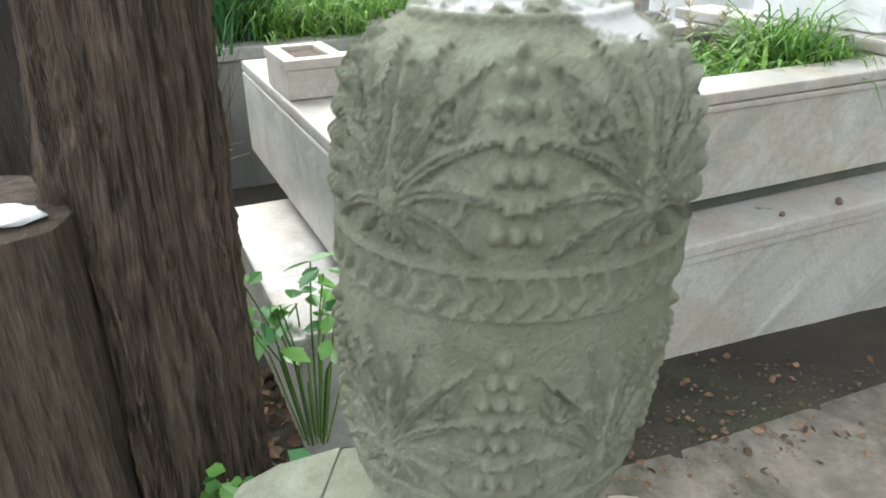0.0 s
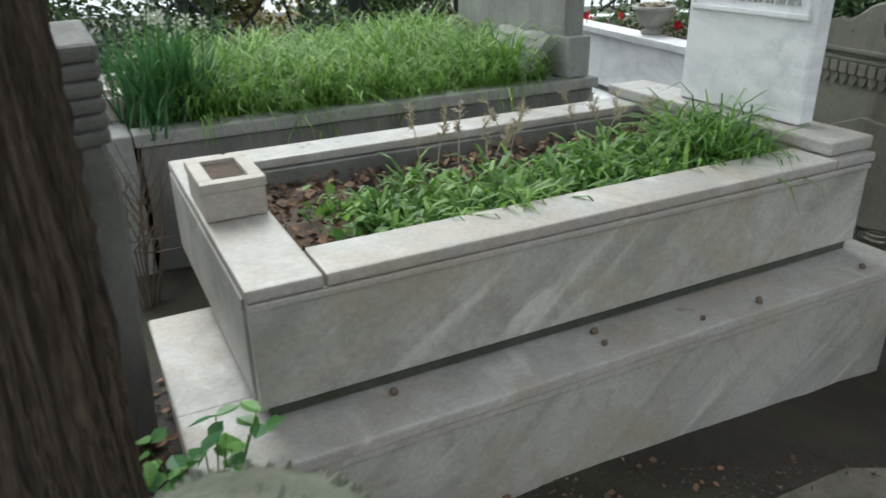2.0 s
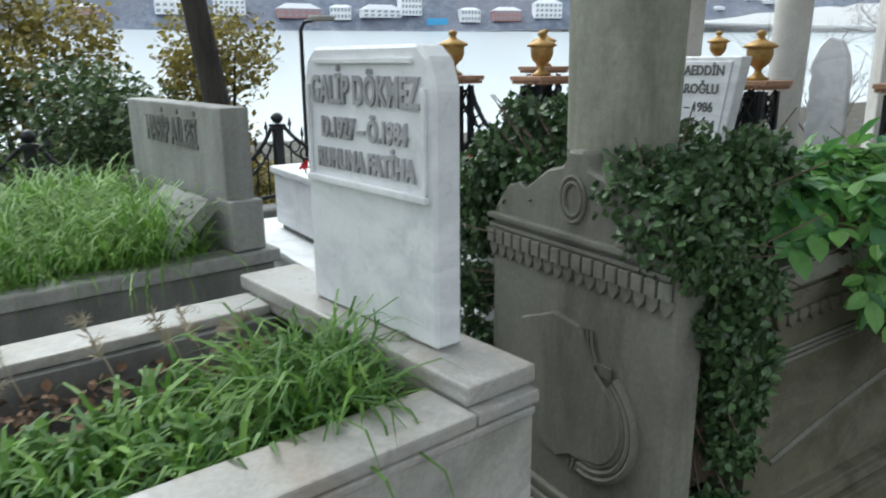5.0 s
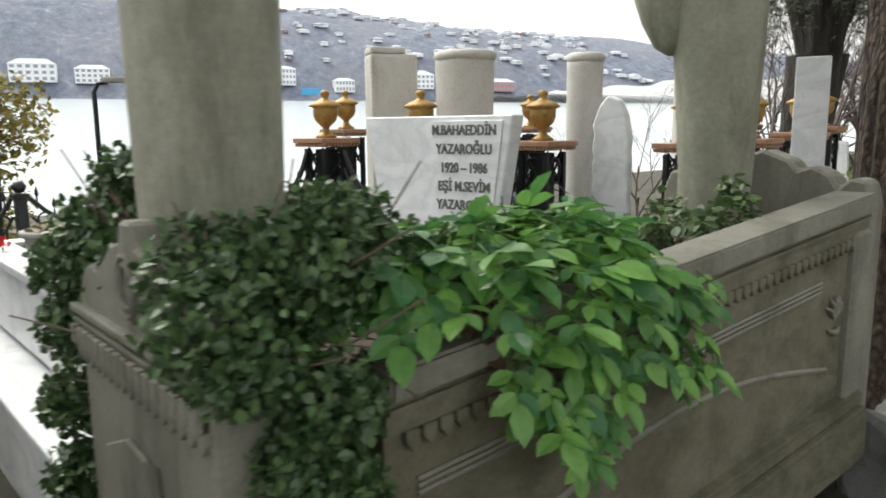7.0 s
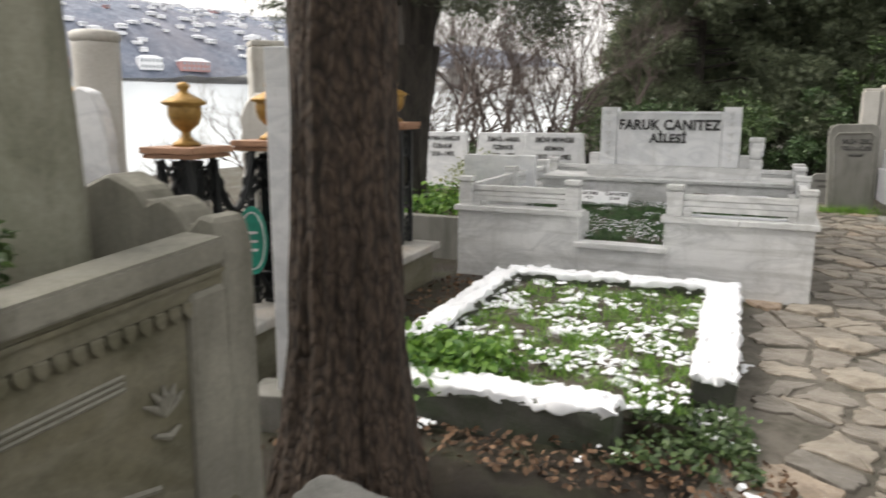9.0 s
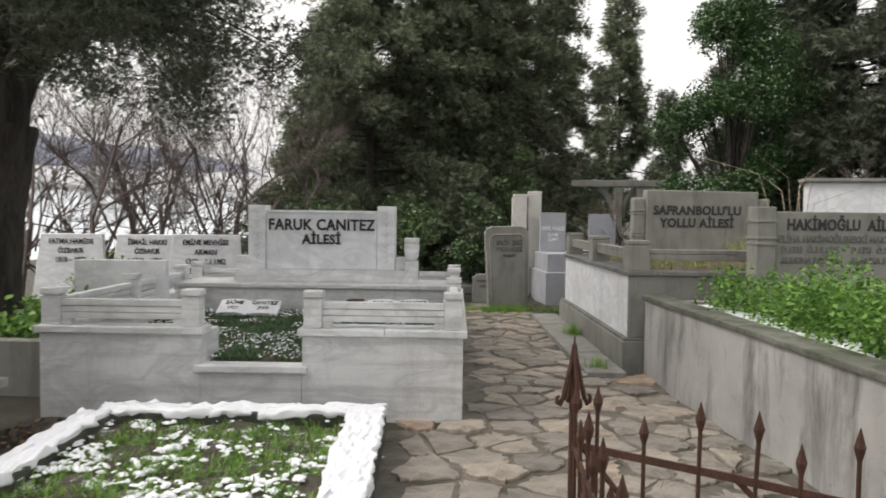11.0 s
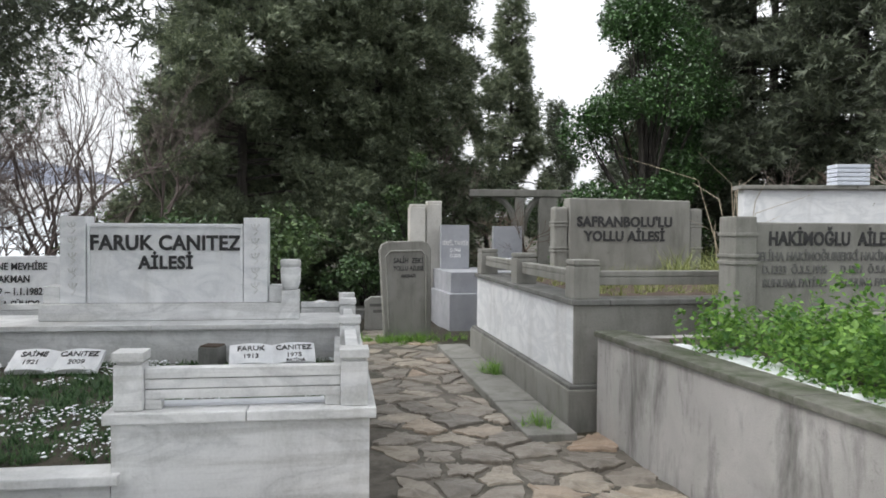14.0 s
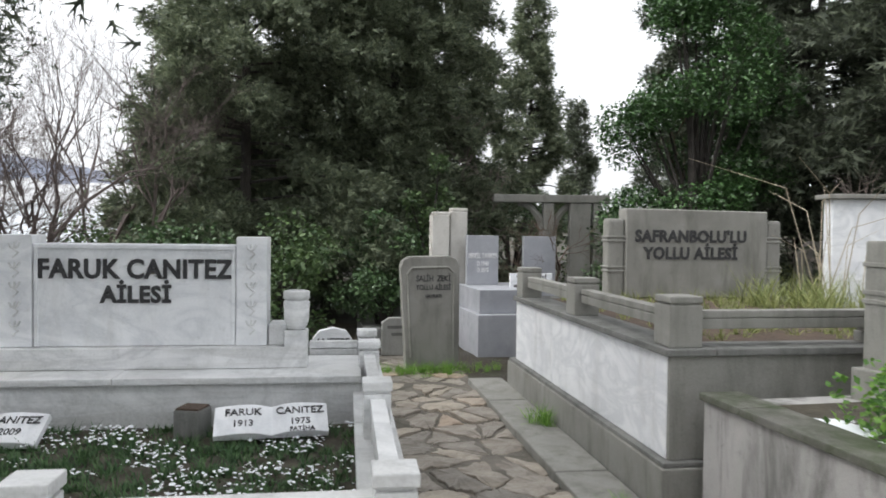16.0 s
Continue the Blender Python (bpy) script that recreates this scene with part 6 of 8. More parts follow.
for s in (-1, 1):
    x = 1.56 + s * 0.675
    part("pilaster", box(x - 0.092, x + 0.092, 2.56, 2.78, 0.872, 1.535, 0.006), M_WHITE, F, "marble pilaster carved with tulips")
    for k in range(5):
        z = 0.94 + 0.115 * k
        bm = bmesh.new()
        tube([(x - 0.01, 2.556, z), (x + 0.02, 2.556, z + 0.03), (x - 0.015, 2.556, z + 0.06)], 0.006, 5, bm)
        tube([(x - 0.03, 2.556, z + 0.085), (x - 0.018, 2.556, z + 0.058), (x + 0.012, 2.556, z + 0.058), (x + 0.03, 2.556, z + 0.088)], 0.007, 5, bm)
        tube([(x, 2.556, z + 0.06), (x, 2.556, z + 0.09)], 0.006, 5, bm)
        part("tulip", bm, M_FWALL, F)
    xs_ = 1.56 + s * 0.835
    part("step_block", box(xs_ - 0.06, xs_ + 0.06, 2.58, 2.8, 0.872, 1.0, 0.006), M_FWALL, F)
    if s < 0:
        continue
    xp = 1.56 + s * 0.945
    part("vase_pedestal", box(xp - 0.07, xp + 0.07, 2.5, 2.64, 0.744, 0.97, 0.006), M_FWALL, F)
    part("vase", turned(lathe([(0.05, 0), (0.062, 0.02), (0.075, 0.06), (0.08, 0.17), (0.072, 0.175), (0.072, 0.185), (0.08, 0.19), (0.08, 0.235), (0.06, 0.24), (0.055, 0.2)], 26), Matrix.Translation((xp, 2.57, 0.971))), M_FWALL, F, "", True)
letters("FARUK CANITEZ", 0.115, F, 1.56, 2.576, 1.33, M_INK, wide=0.90, thick=0.006, bold=0.005, space=1.05)
letters("AİLESİ", 0.10, F, 1.56, 2.576, 1.178, M_INK, wide=0.92, thick=0.006, bold=0.005, space=1.08)
ob = box(0.152, W - 0.152, 0.152, 2.28, 0.1, 0.35, 0)
bmesh.ops.subdivide_edges(ob, edges=ob.edges[:], cuts=14, use_grid_fill=True)
for v in ob.verts:
    if v.co.z > 0.3:
        v.co.z += 0.045 * v.co.y + 0.025 * noise.noise((v.co.x * 4, v.co.y * 4, 2))
part("bed", ob, M_BED_SOME, F)
spots = [(rng.uniform(0.2, W - 0.2), y, 0.34 + 0.045 * y, rng.uniform(0.6, 1.2)) for y in rng.uniform(0.2, 2.24, 1500)]
tuft("lawn", OF, TF, spots, 0.075, M_GRASS_DARK, "dark green turf with thin snow inside the family tomb", 0.008, 0.85, 19)


def book_stone(x, y, z, lines, turn=0.0):
    ob = thing("book_stone", *along(OF, TF, x, y, z), TF + turn, "open marble book with black letters lying in turf", "stone book", "marble books")
    pts = [(-0.3, 0.0)] + [(-0.3 + 0.6 * k / 16, 0.035 + 0.016 * abs(math.sin(2 * math.pi * k / 16)) - 0.012 * math.exp(-((k - 8) / 1.2) ** 2)) for k in range(17)] + [(0.3, 0.0)]
    part("page_block", turned(outline(pts, 0.21, 0.003), pose(0, 0.0, 0.02, 32, 0, 0)), M_WHITE, ob)
    part("support", box(-0.2, 0.2, 0.1, 0.2, -0.05, 0.09, 0.01), M_FWALL, ob)
    for txt, cx, v, s in lines:
        m = letters(txt, s, ob, cx, 0, 0, M_INK, tilt=0, wide=0.9, thick=0.002, bold=0.001)
        m.data.transform(pose(0, 0, 0.02, 32, 0, 0) @ Matrix.Translation((0, v, 0.05)))
    return ob


book_stone(0.95, 1.95, 0.43, [("SAİME", -0.15, 0.15, 0.05), ("CANITEZ", 0.15, 0.15, 0.05), ("1921", -0.15, 0.07, 0.045), ("2009", 0.15, 0.07, 0.045)], -3)
book_stone(2.42, 1.95, 0.45, [("FARUK", -0.15, 0.15, 0.05), ("CANITEZ", 0.15, 0.15, 0.05), ("1913", -0.15, 0.07, 0.045), ("1975", 0.15, 0.07, 0.045), ("FATİHA", 0.16, 0.015, 0.03)], 6)
pt = thing("plastic_plant_pot", *along(OF, TF, 1.98, 2.12, 0.43), 0, "dark square plastic plant pot beside the marble book", "plant pot")
part("pot", box(-0.075, 0.075, -0.075, 0.075, 0, 0.17, 0.01), M_CEMENT_DARK, pt)
part("soil", box(-0.066, 0.066, -0.066, 0.066, 0.171, 0.182, 0.003), M_SOIL, pt)
# low neighbouring kerb and white stones behind
kb = thing("stone_kerb", *along(OF, TF, -0.7, 0.6, 0), TF, "low stone kerb beside the family tomb", "kerb")
part("kerb", box(-0.9, 0.62, 0, 0.14, -0.2, 0.42, 0.01), M_CEMENT, kb)
part("bed", box(-0.9, 0.62, 0.142, 2.6, -0.2, 0.40, 0.0), M_SOIL, kb)
w = np.array([along(OF, TF, rng.uniform(-1.6, -0.15), 0.75 + rng.uniform(0, 1.6), 0.40 + abs(rng.normal(0, 0.09))) for _ in range(2200)])
scatter("leafy_bed", LEAF, LEAF_FACES, w, *leaves_at(w, 0.075, 0.45), M_HERB, None, "stuff", "bright green leafy bed beside the family tomb", "plants")


def leaning_stone(x, y, w, h, label, lines, z=0.0):
    ob = thing("white_headstone", x, y, z, 24, label, "headstone", "white headstones in a row")
    part("slab", turned(outline([(-w / 2 * 1.12, 0), (w / 2 * 1.12, 0), (w / 2 * 0.93, h), (-w / 2 * 0.93, h)], 0.1, 0.008), pose(0, 0, 0.25, -6, 0, 0)), M_WHITE, ob)
    part("foot", box(-w / 2 * 1.25, w / 2 * 1.25, -0.1, 0.25, -0.3, 0.26, 0.015), M_CEMENT, ob)
    for k, txt in enumerate(lines):
        m = letters(txt, 0.072, ob, 0, 0, 0, M_INK, wide=0.8, thick=0.003, bold=0.002)
        m.data.transform(pose(0, 0, 0.25, -6, 0, 0) @ Matrix.Translation((0, -0.004, h - 0.11 - 0.125 * k)))


leaning_stone(-7.55, 10.55, 0.86, 0.9, "white marble headstone with black lettering", ("FATMA HAMİDE", "ÖZBAKIR", "1318 – 1972"))
leaning_stone(-6.55, 10.85, 0.86, 0.9, "white marble headstone with black lettering", ("İSMAİL HAKKI", "ÖZBAKIR", "1312 – 1981"))
leaning_stone(-5.55, 10.75, 0.90, 0.92, "white marble headstone with black lettering", ("EMİNE MEVHİBE", "AKMAN", "1312 – 1.1.1982", "FATMA SÜHEYLA", "BAŞBÖLÜK", "1333 – 2011"))
pl = thing("plain_white_slab", -4.75, 8.35, 0, 20, "plain white marble slab standing behind the railing", "headstone")
part("slab", box(-0.42, 0.42, -0.06, 0.06, -0.1, 0.99, 0.008), M_WHITE, pl)
# small stones beyond the terrace
sm = thing("small_headstone", -2.95, 12.4, 0, 22, "small rounded white headstone with black lettering", "headstone")
part("slab", outline([(-0.19, 0.0), (0.19, 0.0), (0.19, 0.52), (0.13, 0.60), (0, 0.63), (-0.13, 0.60), (-0.19, 0.52)], 0.08, 0.006), M_WHITE, sm)
letters("ANTEPE", 0.085, sm, 0, -0.003, 0.48, M_INK, wide=0.8, bold=0.002)
letters("3.1978", 0.085, sm, 0, -0.003, 0.36, M_INK, wide=0.8, bold=0.002)
sm2 = thing("mossy_grave", -2.9, 17.2, 0, 20, "low dark mossy stone grave among shrubs", "grave")
part("back_slab", box(-1.1, 1.1, 0, 0.14, 0, 0.72, 0.02), M_CEMENT_DARK, sm2)
part("kerb", box(-1.1, 1.1, -1.2, -0.01, 0, 0.16, 0.02), M_CEMENT_DARK, sm2)
sm3 = thing("small_headstone", -2.75, 14.6, 0, 20, "small grey headstone with faded lettering", "headstone")
part("slab", outline([(-0.24, 0), (0.24, 0), (0.24, 0.42), (0.15, 0.48), (-0.15, 0.48), (-0.24, 0.42)], 0.09, 0.008), M_GREY, sm3)
bm = box(-0.17, 0.17, -0.004, 0.001, 0.34, 0.38, 0)
box(-0.12, 0.12, -0.004, 0.001, 0.25, 0.29, 0, bm)
part("faded_lettering", bm, M_INK_GREY, sm3)

# ---- snow-capped kerbed grave ----
OG, TG = (-0.85, 5.0), 18.8
G = thing("kerbed_grave", *OG, 0, TG, "low mossy stone-kerbed grave capped with melting snow", "grave")


def rough_bar(x0, x1, y0, y1, z0, z1, seed, amp=0.018, cuts=14, fine=0.0):
    bm = box(x0, x1, y0, y1, z0, z1, 0.012)
    bmesh.ops.subdivide_edges(bm, edges=[e for e in bm.edges if e.calc_length() > 0.1], cuts=cuts, use_grid_fill=True)
    for v in bm.verts:
        v.co += amp * Vector((noise.noise(v.co * 7 + Vector((seed, 0, 0))), noise.noise(v.co * 7 + Vector((0, seed, 0))), noise.noise(v.co * 7 + Vector((0, 0, seed)))))
        if fine:
            v.co += fine * Vector(noise.turbulence_vector(v.co * 22 + Vector((seed, 0, 0)), 3, False))
    return bm


for k, (x0, x1, y0, y1) in enumerate(((-1.78, -0.48, -0.62, -0.42), (-0.2, 0.02, 0.0, 1.98), (-1.78, 0.02, 1.985, 2.16), (-1.86, -1.68, -0.41, 1.98))):
    part("kerb", rough_bar(x0, x1, y0, y1, -0.12, 0.185, k), M_KERB, G)
    part("snow_cap", rough_bar(x0 - 0.004, x1 + 0.004, y0 - 0.004, y1 + 0.004, 0.165, 0.212, k + 5, 0.02, 44, 0.024), M_SNOW, G, "uneven cap of wet snow", True)
ob = box(-1.68, -0.2, -0.41, 1.98, -0.1, 0.12, 0)
bmesh.ops.subdivide_edges(ob, edges=ob.edges[:], cuts=14, use_grid_fill=True)
for v in ob.verts:
    if v.co.z > 0.1:
        v.co.z += 0.04 * noise.noise((v.co.x * 4, v.co.y * 4, 6)) - (0.10 if v.co.x > -0.45 and v.co.y < 0 else 0)
part("bed", ob, M_BED_SNOW, G)
spots = [(rng.uniform(-1.66, -0.22), rng.uniform(-0.38, 1.95), 0.12, rng.uniform(0.5, 1.4)) for _ in range(1000)]
tuft("snowy_grass", OG, TG, spots, 0.06, M_GRASS, "short green weeds poking through patchy snow", 0.007, 0.8, 9)
spots = [(rng.normal(-1.5, 0.2), rng.normal(-0.2, 0.16), 0.15, 1.6) for _ in range(230)]
herb("leafy_weeds", OG, TG, spots, 0.058, M_HERB, "bright green leafy weeds in the snowy grave")
spots = [(rng.uniform(-0.45, 0.1), rng.uniform(-0.75, 0.0), 0.02, 1.0) for _ in range(150)]
herb("ground_weeds", OG, TG, spots, 0.04, M_SHRUB, "small weeds and snow crumbs at the grave's corner")
w = np.array([along(OG, TG, rng.uniform(-1.9, 0.25), rng.uniform(-1.0, -0.5), 0.02) for _ in range(700)])
scatter("leaf_litter", LEAF, LEAF_FACES, w, *leaves_at(w, 0.04, 0.5, 0), M_LITTER, None, "stuff", "brown leaves and twigs before the snowy grave", "leaf litter")
w = np.array([(rng.uniform(-3.3, -2.3) + 0.35 * (4.5 - yy), yy, ground_z(-2.8, yy) + 0.025) for yy in rng.uniform(3.2, 6.6, 900)])
scatter("leaf_litter", LEAF, LEAF_FACES, w, *leaves_at(w, 0.045, 0.5, 0), M_LITTER, None, "stuff", "brown leaves on damp earth beside the fence plinth", "leaf litter")


def snow_bits(spots, name, label, origin, turn):
    """Thin lumps of melting snow, each a flattened uneven pebble."""
    base = bmesh.new()
    bmesh.ops.create_icosphere(base, subdivisions=1, radius=1)
    shape = np.array([v.co for v in base.verts])
    tris = [tuple(v.index for v in f.verts) for f in base.faces]
    base.free()
    shape = shape * (1 + 0.3 * np.sin(7 * shape[:, :1] + 5 * shape[:, 1:2]))
    n = len(spots)
    size = np.array([s for *_, s in spots])[:, None] * np.stack([rng.uniform(0.7, 1.9, n), rng.uniform(0.6, 1.3, n), rng.uniform(0.25, 0.5, n)], 1)
    ob = scatter(name, shape, tris, np.array([p[:3] for p in spots]), turns(rng.uniform(0, 6.28, n), rng.normal(0, 0.2, n), rng.normal(0, 0.2, n)), size, M_SNOW, None, "stuff", label, "snow")
    ob.matrix_world = pose(*origin, 0, 0, 0, turn)


bits = []
while len(bits) < 1050:
    x, y = rng.uniform(-1.75, 0.12), rng.uniform(-0.85, 2.0)
    if noise.noise((x * 3.1, y * 3.1, 1)) + 0.4 * noise.noise((x * 11, y * 11, 2)) > 0.02 + (0.25 if y < -0.4 else 0):
        bits.append((x, y, 0.145 if y > -0.4 and x < -0.2 else 0.03, rng.uniform(0.007, 0.026)))
snow_bits(bits, "snow_crumbs", "crumbs of old snow lying on weeds", OG, TG)
bits = []
while len(bits) < 2400:
    x, y = rng.uniform(0.2, W - 0.2), rng.uniform(0.2, 2.22)
    if noise.noise((x * 2.6, y * 2.6, 4)) + 0.4 * noise.noise((x * 9, y * 9, 2)) > -0.04:
        bits.append((x, y, 0.39 + 0.045 * y, rng.uniform(0.003, 0.011)))
snow_bits(bits, "snow_crumbs", "crumbs of old snow lying on turf", OF, TF)

# ---- grey family tomb with post-and-rail on the path's other side ----
OS, TS = (-0.163, 9.75), 18.2
S = thing("railed_tomb", *OS, 0, TS, "grey cast-stone railed tomb with white marble side panels", "tomb")
zs = 0.945
part("base_course", box(-0.06, 2.9, -0.06, 3.4, -0.1, 0.285, 0.01), M_CEMENT, S)
part("base_ledge", box(-0.045, 2.88, -0.045, 3.38, 0.287, 0.315, 0.006), M_CEMENT_DARK, S)
part("side_panel", box(0.0, 0.05, 0.02, 3.3, 0.317, 0.9, 0.006), M_WHITE, S, "stained white marble side panel")
part("front_panel", box(0.004, 2.84, -0.005, 0.045, 0.317, 0.9, 0.006), M_CEMENT, S)
part("core", box(0.052, 2.84, 0.047, 3.3, 0.3, 0.90, 0), M_CEMENT_DARK, S)
for x0, x1, y0, y1 in ((-0.03, 0.27, -0.03, 3.33), (0.272, 2.87, -0.03, 0.24), (2.6, 2.87, 0.242, 3.33), (0.272, 2.598, 3.1, 3.33)):
    part("coping", box(x0, x1, y0, y1, 0.902, zs, 0.008), M_CEMENT_DARK, S)
part("bed", box(0.272, 2.598, 0.242, 3.098, 0.88, 0.935, 0), M_SOIL, S)


def cast_post(x, y, h=0.29, w=0.10):
    bm = box(x - w, x + w, y - w, y + w, zs + 0.001, zs + h - 0.05, 0.008)
    box(x - w + 0.012, x + w - 0.012, y - w + 0.012, y + w - 0.012, zs + h - 0.05, zs + h - 0.04, 0.003, bm)
    box(x - w, x + w, y - w, y + w, zs + h - 0.04, zs + h, 0.008, bm)
    part("post", bm, M_CEMENT, S)


for y in (0.1, 1.68, 3.2):
    cast_post(0.1, y)
cast_post(1.38, 0.1, 0.12, 0.09)
cast_post(2.75, 0.1)
for z0, z1 in ((0.10, 0.16), (0.163, 0.205)):
    for y0, y1 in ((0.21, 1.57), (1.79, 3.09)):
        part("beam", box(0.05, 0.14, y0, y1, zs + z0, zs + z1, 0.006), M_CEMENT, S)
    part("beam", box(0.21, 1.5, 0.05, 0.14, zs + z0, zs + z1, 0.006), M_CEMENT, S)
part("headstone", turned(outline([(1.04, zs), (2.56, zs), (2.56, 1.82), (1.04, 1.835)], 0.2, 0.01), Matrix.Translation((0, 3.05, 0))), M_CEMENT, S, "tall grey cast-stone headstone with black letters")
for s, x in ((-1, 0.95), (1, 2.65)):
    bm = box(x - 0.085, x + 0.085, 3.08, 3.24, zs, 1.73, 0.03)
    for z in (1.2, 1.24, 1.5, 1.54):
        box(x - 0.095, x + 0.095, 3.07, 3.25, z, z + 0.02, 0.006, bm)
    part("pilaster", bm, M_CEMENT, S)
letters("SAFRANBOLU'LU", 0.118, S, 1.73, 3.046, 1.555, M_INK, wide=0.92, thick=0.006, bold=0.006, space=1.06)
letters("YOLLU AİLESİ", 0.118, S, 1.73, 3.046, 1.385, M_INK, wide=0.92, thick=0.006, bold=0.006, space=1.06)
spots = [(rng.uniform(0.3, 2.5), rng.uniform(0.3, 3.0), 0.93, rng.uniform(0.5, 1.1)) for _ in range(260)]
tuft("tomb_grass", OS, TS, spots, 0.16, M_DRYGRASS, "pale yellow-green grass growing inside the railed tomb", 0.006, 0.7, 13)
spots = [(rng.uniform(1.9, 2.7), rng.uniform(0.8, 2.6), 0.93, rng.uniform(0.9, 1.3)) for _ in range(80)]
tuft("tomb_grass_tall", OS, TS, spots, 0.34, M_DRYGRASS, "tall pale grass clump inside the railed tomb", 0.008, 0.6, 13)

# ---- rendered plot with a lettered headstone ----
OH, TH = (0.042, 9.432), -69.2
HT = thing("raised_plot", *OH, 0, TH, "rough grey rendered plot wall with leafy weeds inside", "grave")
part("side_wall", box(0.0, 5.2, 0.02, 0.19, -0.15, 0.695, 0.008), M_RENDER, HT, "rough grey render wall with dark runs")
part("end_wall", box(-0.17, -0.002, 0.02, 2.5, -0.15, 0.695, 0.008), M_RENDER, HT)
for a, b in ((-0.19, 0.17), (0.174, 1.9), (1.904, 3.6), (3.604, 5.22)):
    part("coping", box(a, b, 0.0, 0.24, 0.697, 0.737, 0.007), M_MOSSY, HT, "wet dark coping with moss")
part("soil_bed", box(0.002, 5.2, 0.192, 2.6, 0.0, 0.70, 0), M_BED_SOME, HT)
HX = 0.10
part("headstone", box(HX - 0.16, HX, 1.09, 2.37, 0.70, 1.52, 0.01), M_CEMENT, HT, "grey cast-stone headstone with black letters")
for yy in (1.0, 2.46):
    bm = box(HX - 0.18, HX + 0.02, yy - 0.085, yy + 0.085, 0.70, 1.56, 0.012)
    for z in (1.22, 1.27, 1.42):
        box(HX - 0.19, HX + 0.03, yy - 0.093, yy + 0.093, z, z + 0.025, 0.005, bm)
    part("pilaster", bm, M_CEMENT, HT)
part("footing", box(HX - 0.2, HX + 0.09, 0.86, 2.6, 0.66, 0.87, 0.01), M_CEMENT, HT)
for txt, s, yy, z in (("HAKİMOĞLU  AİLESİ", 0.1, 1.73, 1.40), ("MELİHA HAKİMOĞLU", 0.062, 1.41, 1.275), ("NEKKİ HAKİMOĞLU", 0.062, 2.05, 1.275), ("D.1333  Ö.3.5.1995", 0.058, 1.41, 1.18), ("D.1321  Ö.9.6.1982", 0.058, 2.05, 1.18), ("RUHUNA FATİHA", 0.058, 1.41, 1.085), ("RUHUNA FATİHA", 0.058, 2.05, 1.085)):
    letters(txt, s, HT, HX + 0.003, yy, z, M_INK if s > 0.08 else M_INK_GREY, wide=0.78, turn=90, bold=0.004 if s > 0.08 else 0.0025, space=1.06)
spots = [(rng.uniform(0.5, 4.6), 0.3 + abs(rng.normal(0, 0.75)), 0.70, rng.uniform(0.7, 1.6)) for _ in range(700)]
spots = [s for s in spots if s[1] < 2.5]
spots = [(x, y, z, q * (0.75 + 0.9 * max(0, 0.35 + noise.noise((x * 2.3, y * 2.3, 3))))) for x, y, z, q in spots]
where = []
for x, y, z, q in spots:
    lean = rng.normal(0, 0.06, 2)
    for u in rng.uniform(0.1, 1.0, 30):
        r = 0.075 * q * (1.15 - u)
        where.append(along(OH, TH, x + lean[0] * u + rng.normal(0, r), y + lean[1] * u + rng.normal(0, r), z + 0.24 * q * u))
where = np.array(where)
scatter("plot_weeds", DIAMOND, DIAMOND_FACES, where, *leaves_at(where, 0.042, 0.6, 0.15), M_HERB, None, "stuff", "lush bright green nettle-like weeds in the raised plot", "plants")
bm = bmesh.new()
for k in range(170):
    x, y, s = rng.uniform(0.3, 4.4), 0.27 + abs(rng.normal(0, 0.13)), rng.uniform(0.02, 0.055)
    bmesh.ops.create_icosphere(bm, subdivisions=2, radius=1, matrix=Matrix.Translation((x, y, 0.705)) @ Matrix.Diagonal((s * 1.8, s * 1.2, s * 0.35, 1)))
sn = tagged(linked("snow_patches", bm, M_SNOW, True), "patches of old snow along the plot wall", "snow", "", "stuff")
sn.matrix_world = pose(*OH, 0, 0, 0, TH)

# ---- stone standing at the path's end, granite tomb and others ----
SZ = thing("leaning_headstone", -2.19, 13.75, 0, 22, "grey headstone with a recessed panel leaning slightly", "headstone")
bm = outline([(-0.31, 0), (0.31, 0), (0.335, 1.18), (0.30, 1.26), (0.22, 1.30), (-0.24, 1.30), (-0.32, 1.26), (-0.35, 1.18)], 0.13, 0.01)
part("slab", turned(bm, pose(0, 0, 0, 0, -1.5, 0)), M_CEMENT, SZ)
bm = bmesh.new()
tube([(-0.25, -0.004, 0.15), (-0.275, -0.004, 1.1), (-0.22, -0.004, 1.17), (0.2, -0.004, 1.17), (0.265, -0.004, 1.1), (0.25, -0.004, 0.15)], 0.018, 6, bm)
part("panel_frame", turned(bm, pose(0, 0, 0, 0, -1.5, 0)), M_CEMENT, SZ)
for k, (txt, s) in enumerate((("SALİH  ZEKİ", 0.07), ("YOLLU AİLESİ", 0.062), ("HAYRATI", 0.045))):
    letters(txt, s, SZ, 0, -0.004, 1.04 - 0.1 * k, M_INK, wide=0.75, bold=0.001)
spots = [(rng.normal(-0.1, 0.35), rng.normal(-0.12, 0.12), 0.0, rng.uniform(0.5, 1.2)) for _ in range(110)]
tuft("grass_patch", (-2.19, 13.75), 22, spots, 0.14, M_GRASS, "fresh green grass at the foot of the leaning stone", 0.006, 0.6, 14)
GT = thing("granite_tomb", -1.74, 14.8, 0, 22, "speckled grey granite tomb with a small headstone", "tomb")
part("base", box(-0.05, 1.5, 0, 1.6, -0.1, 0.52, 0.008), M_GRANITE, GT)
part("upper_tier", box(0.0, 1.45, 0.12, 1.5, 0.522, 0.83, 0.008), M_GRANITE, GT)
part("headstone", box(0.06, 0.52, 1.0, 1.1, 0.832, 1.53, 0.006), M_GRANITE, GT, "grey granite headstone with white letters")
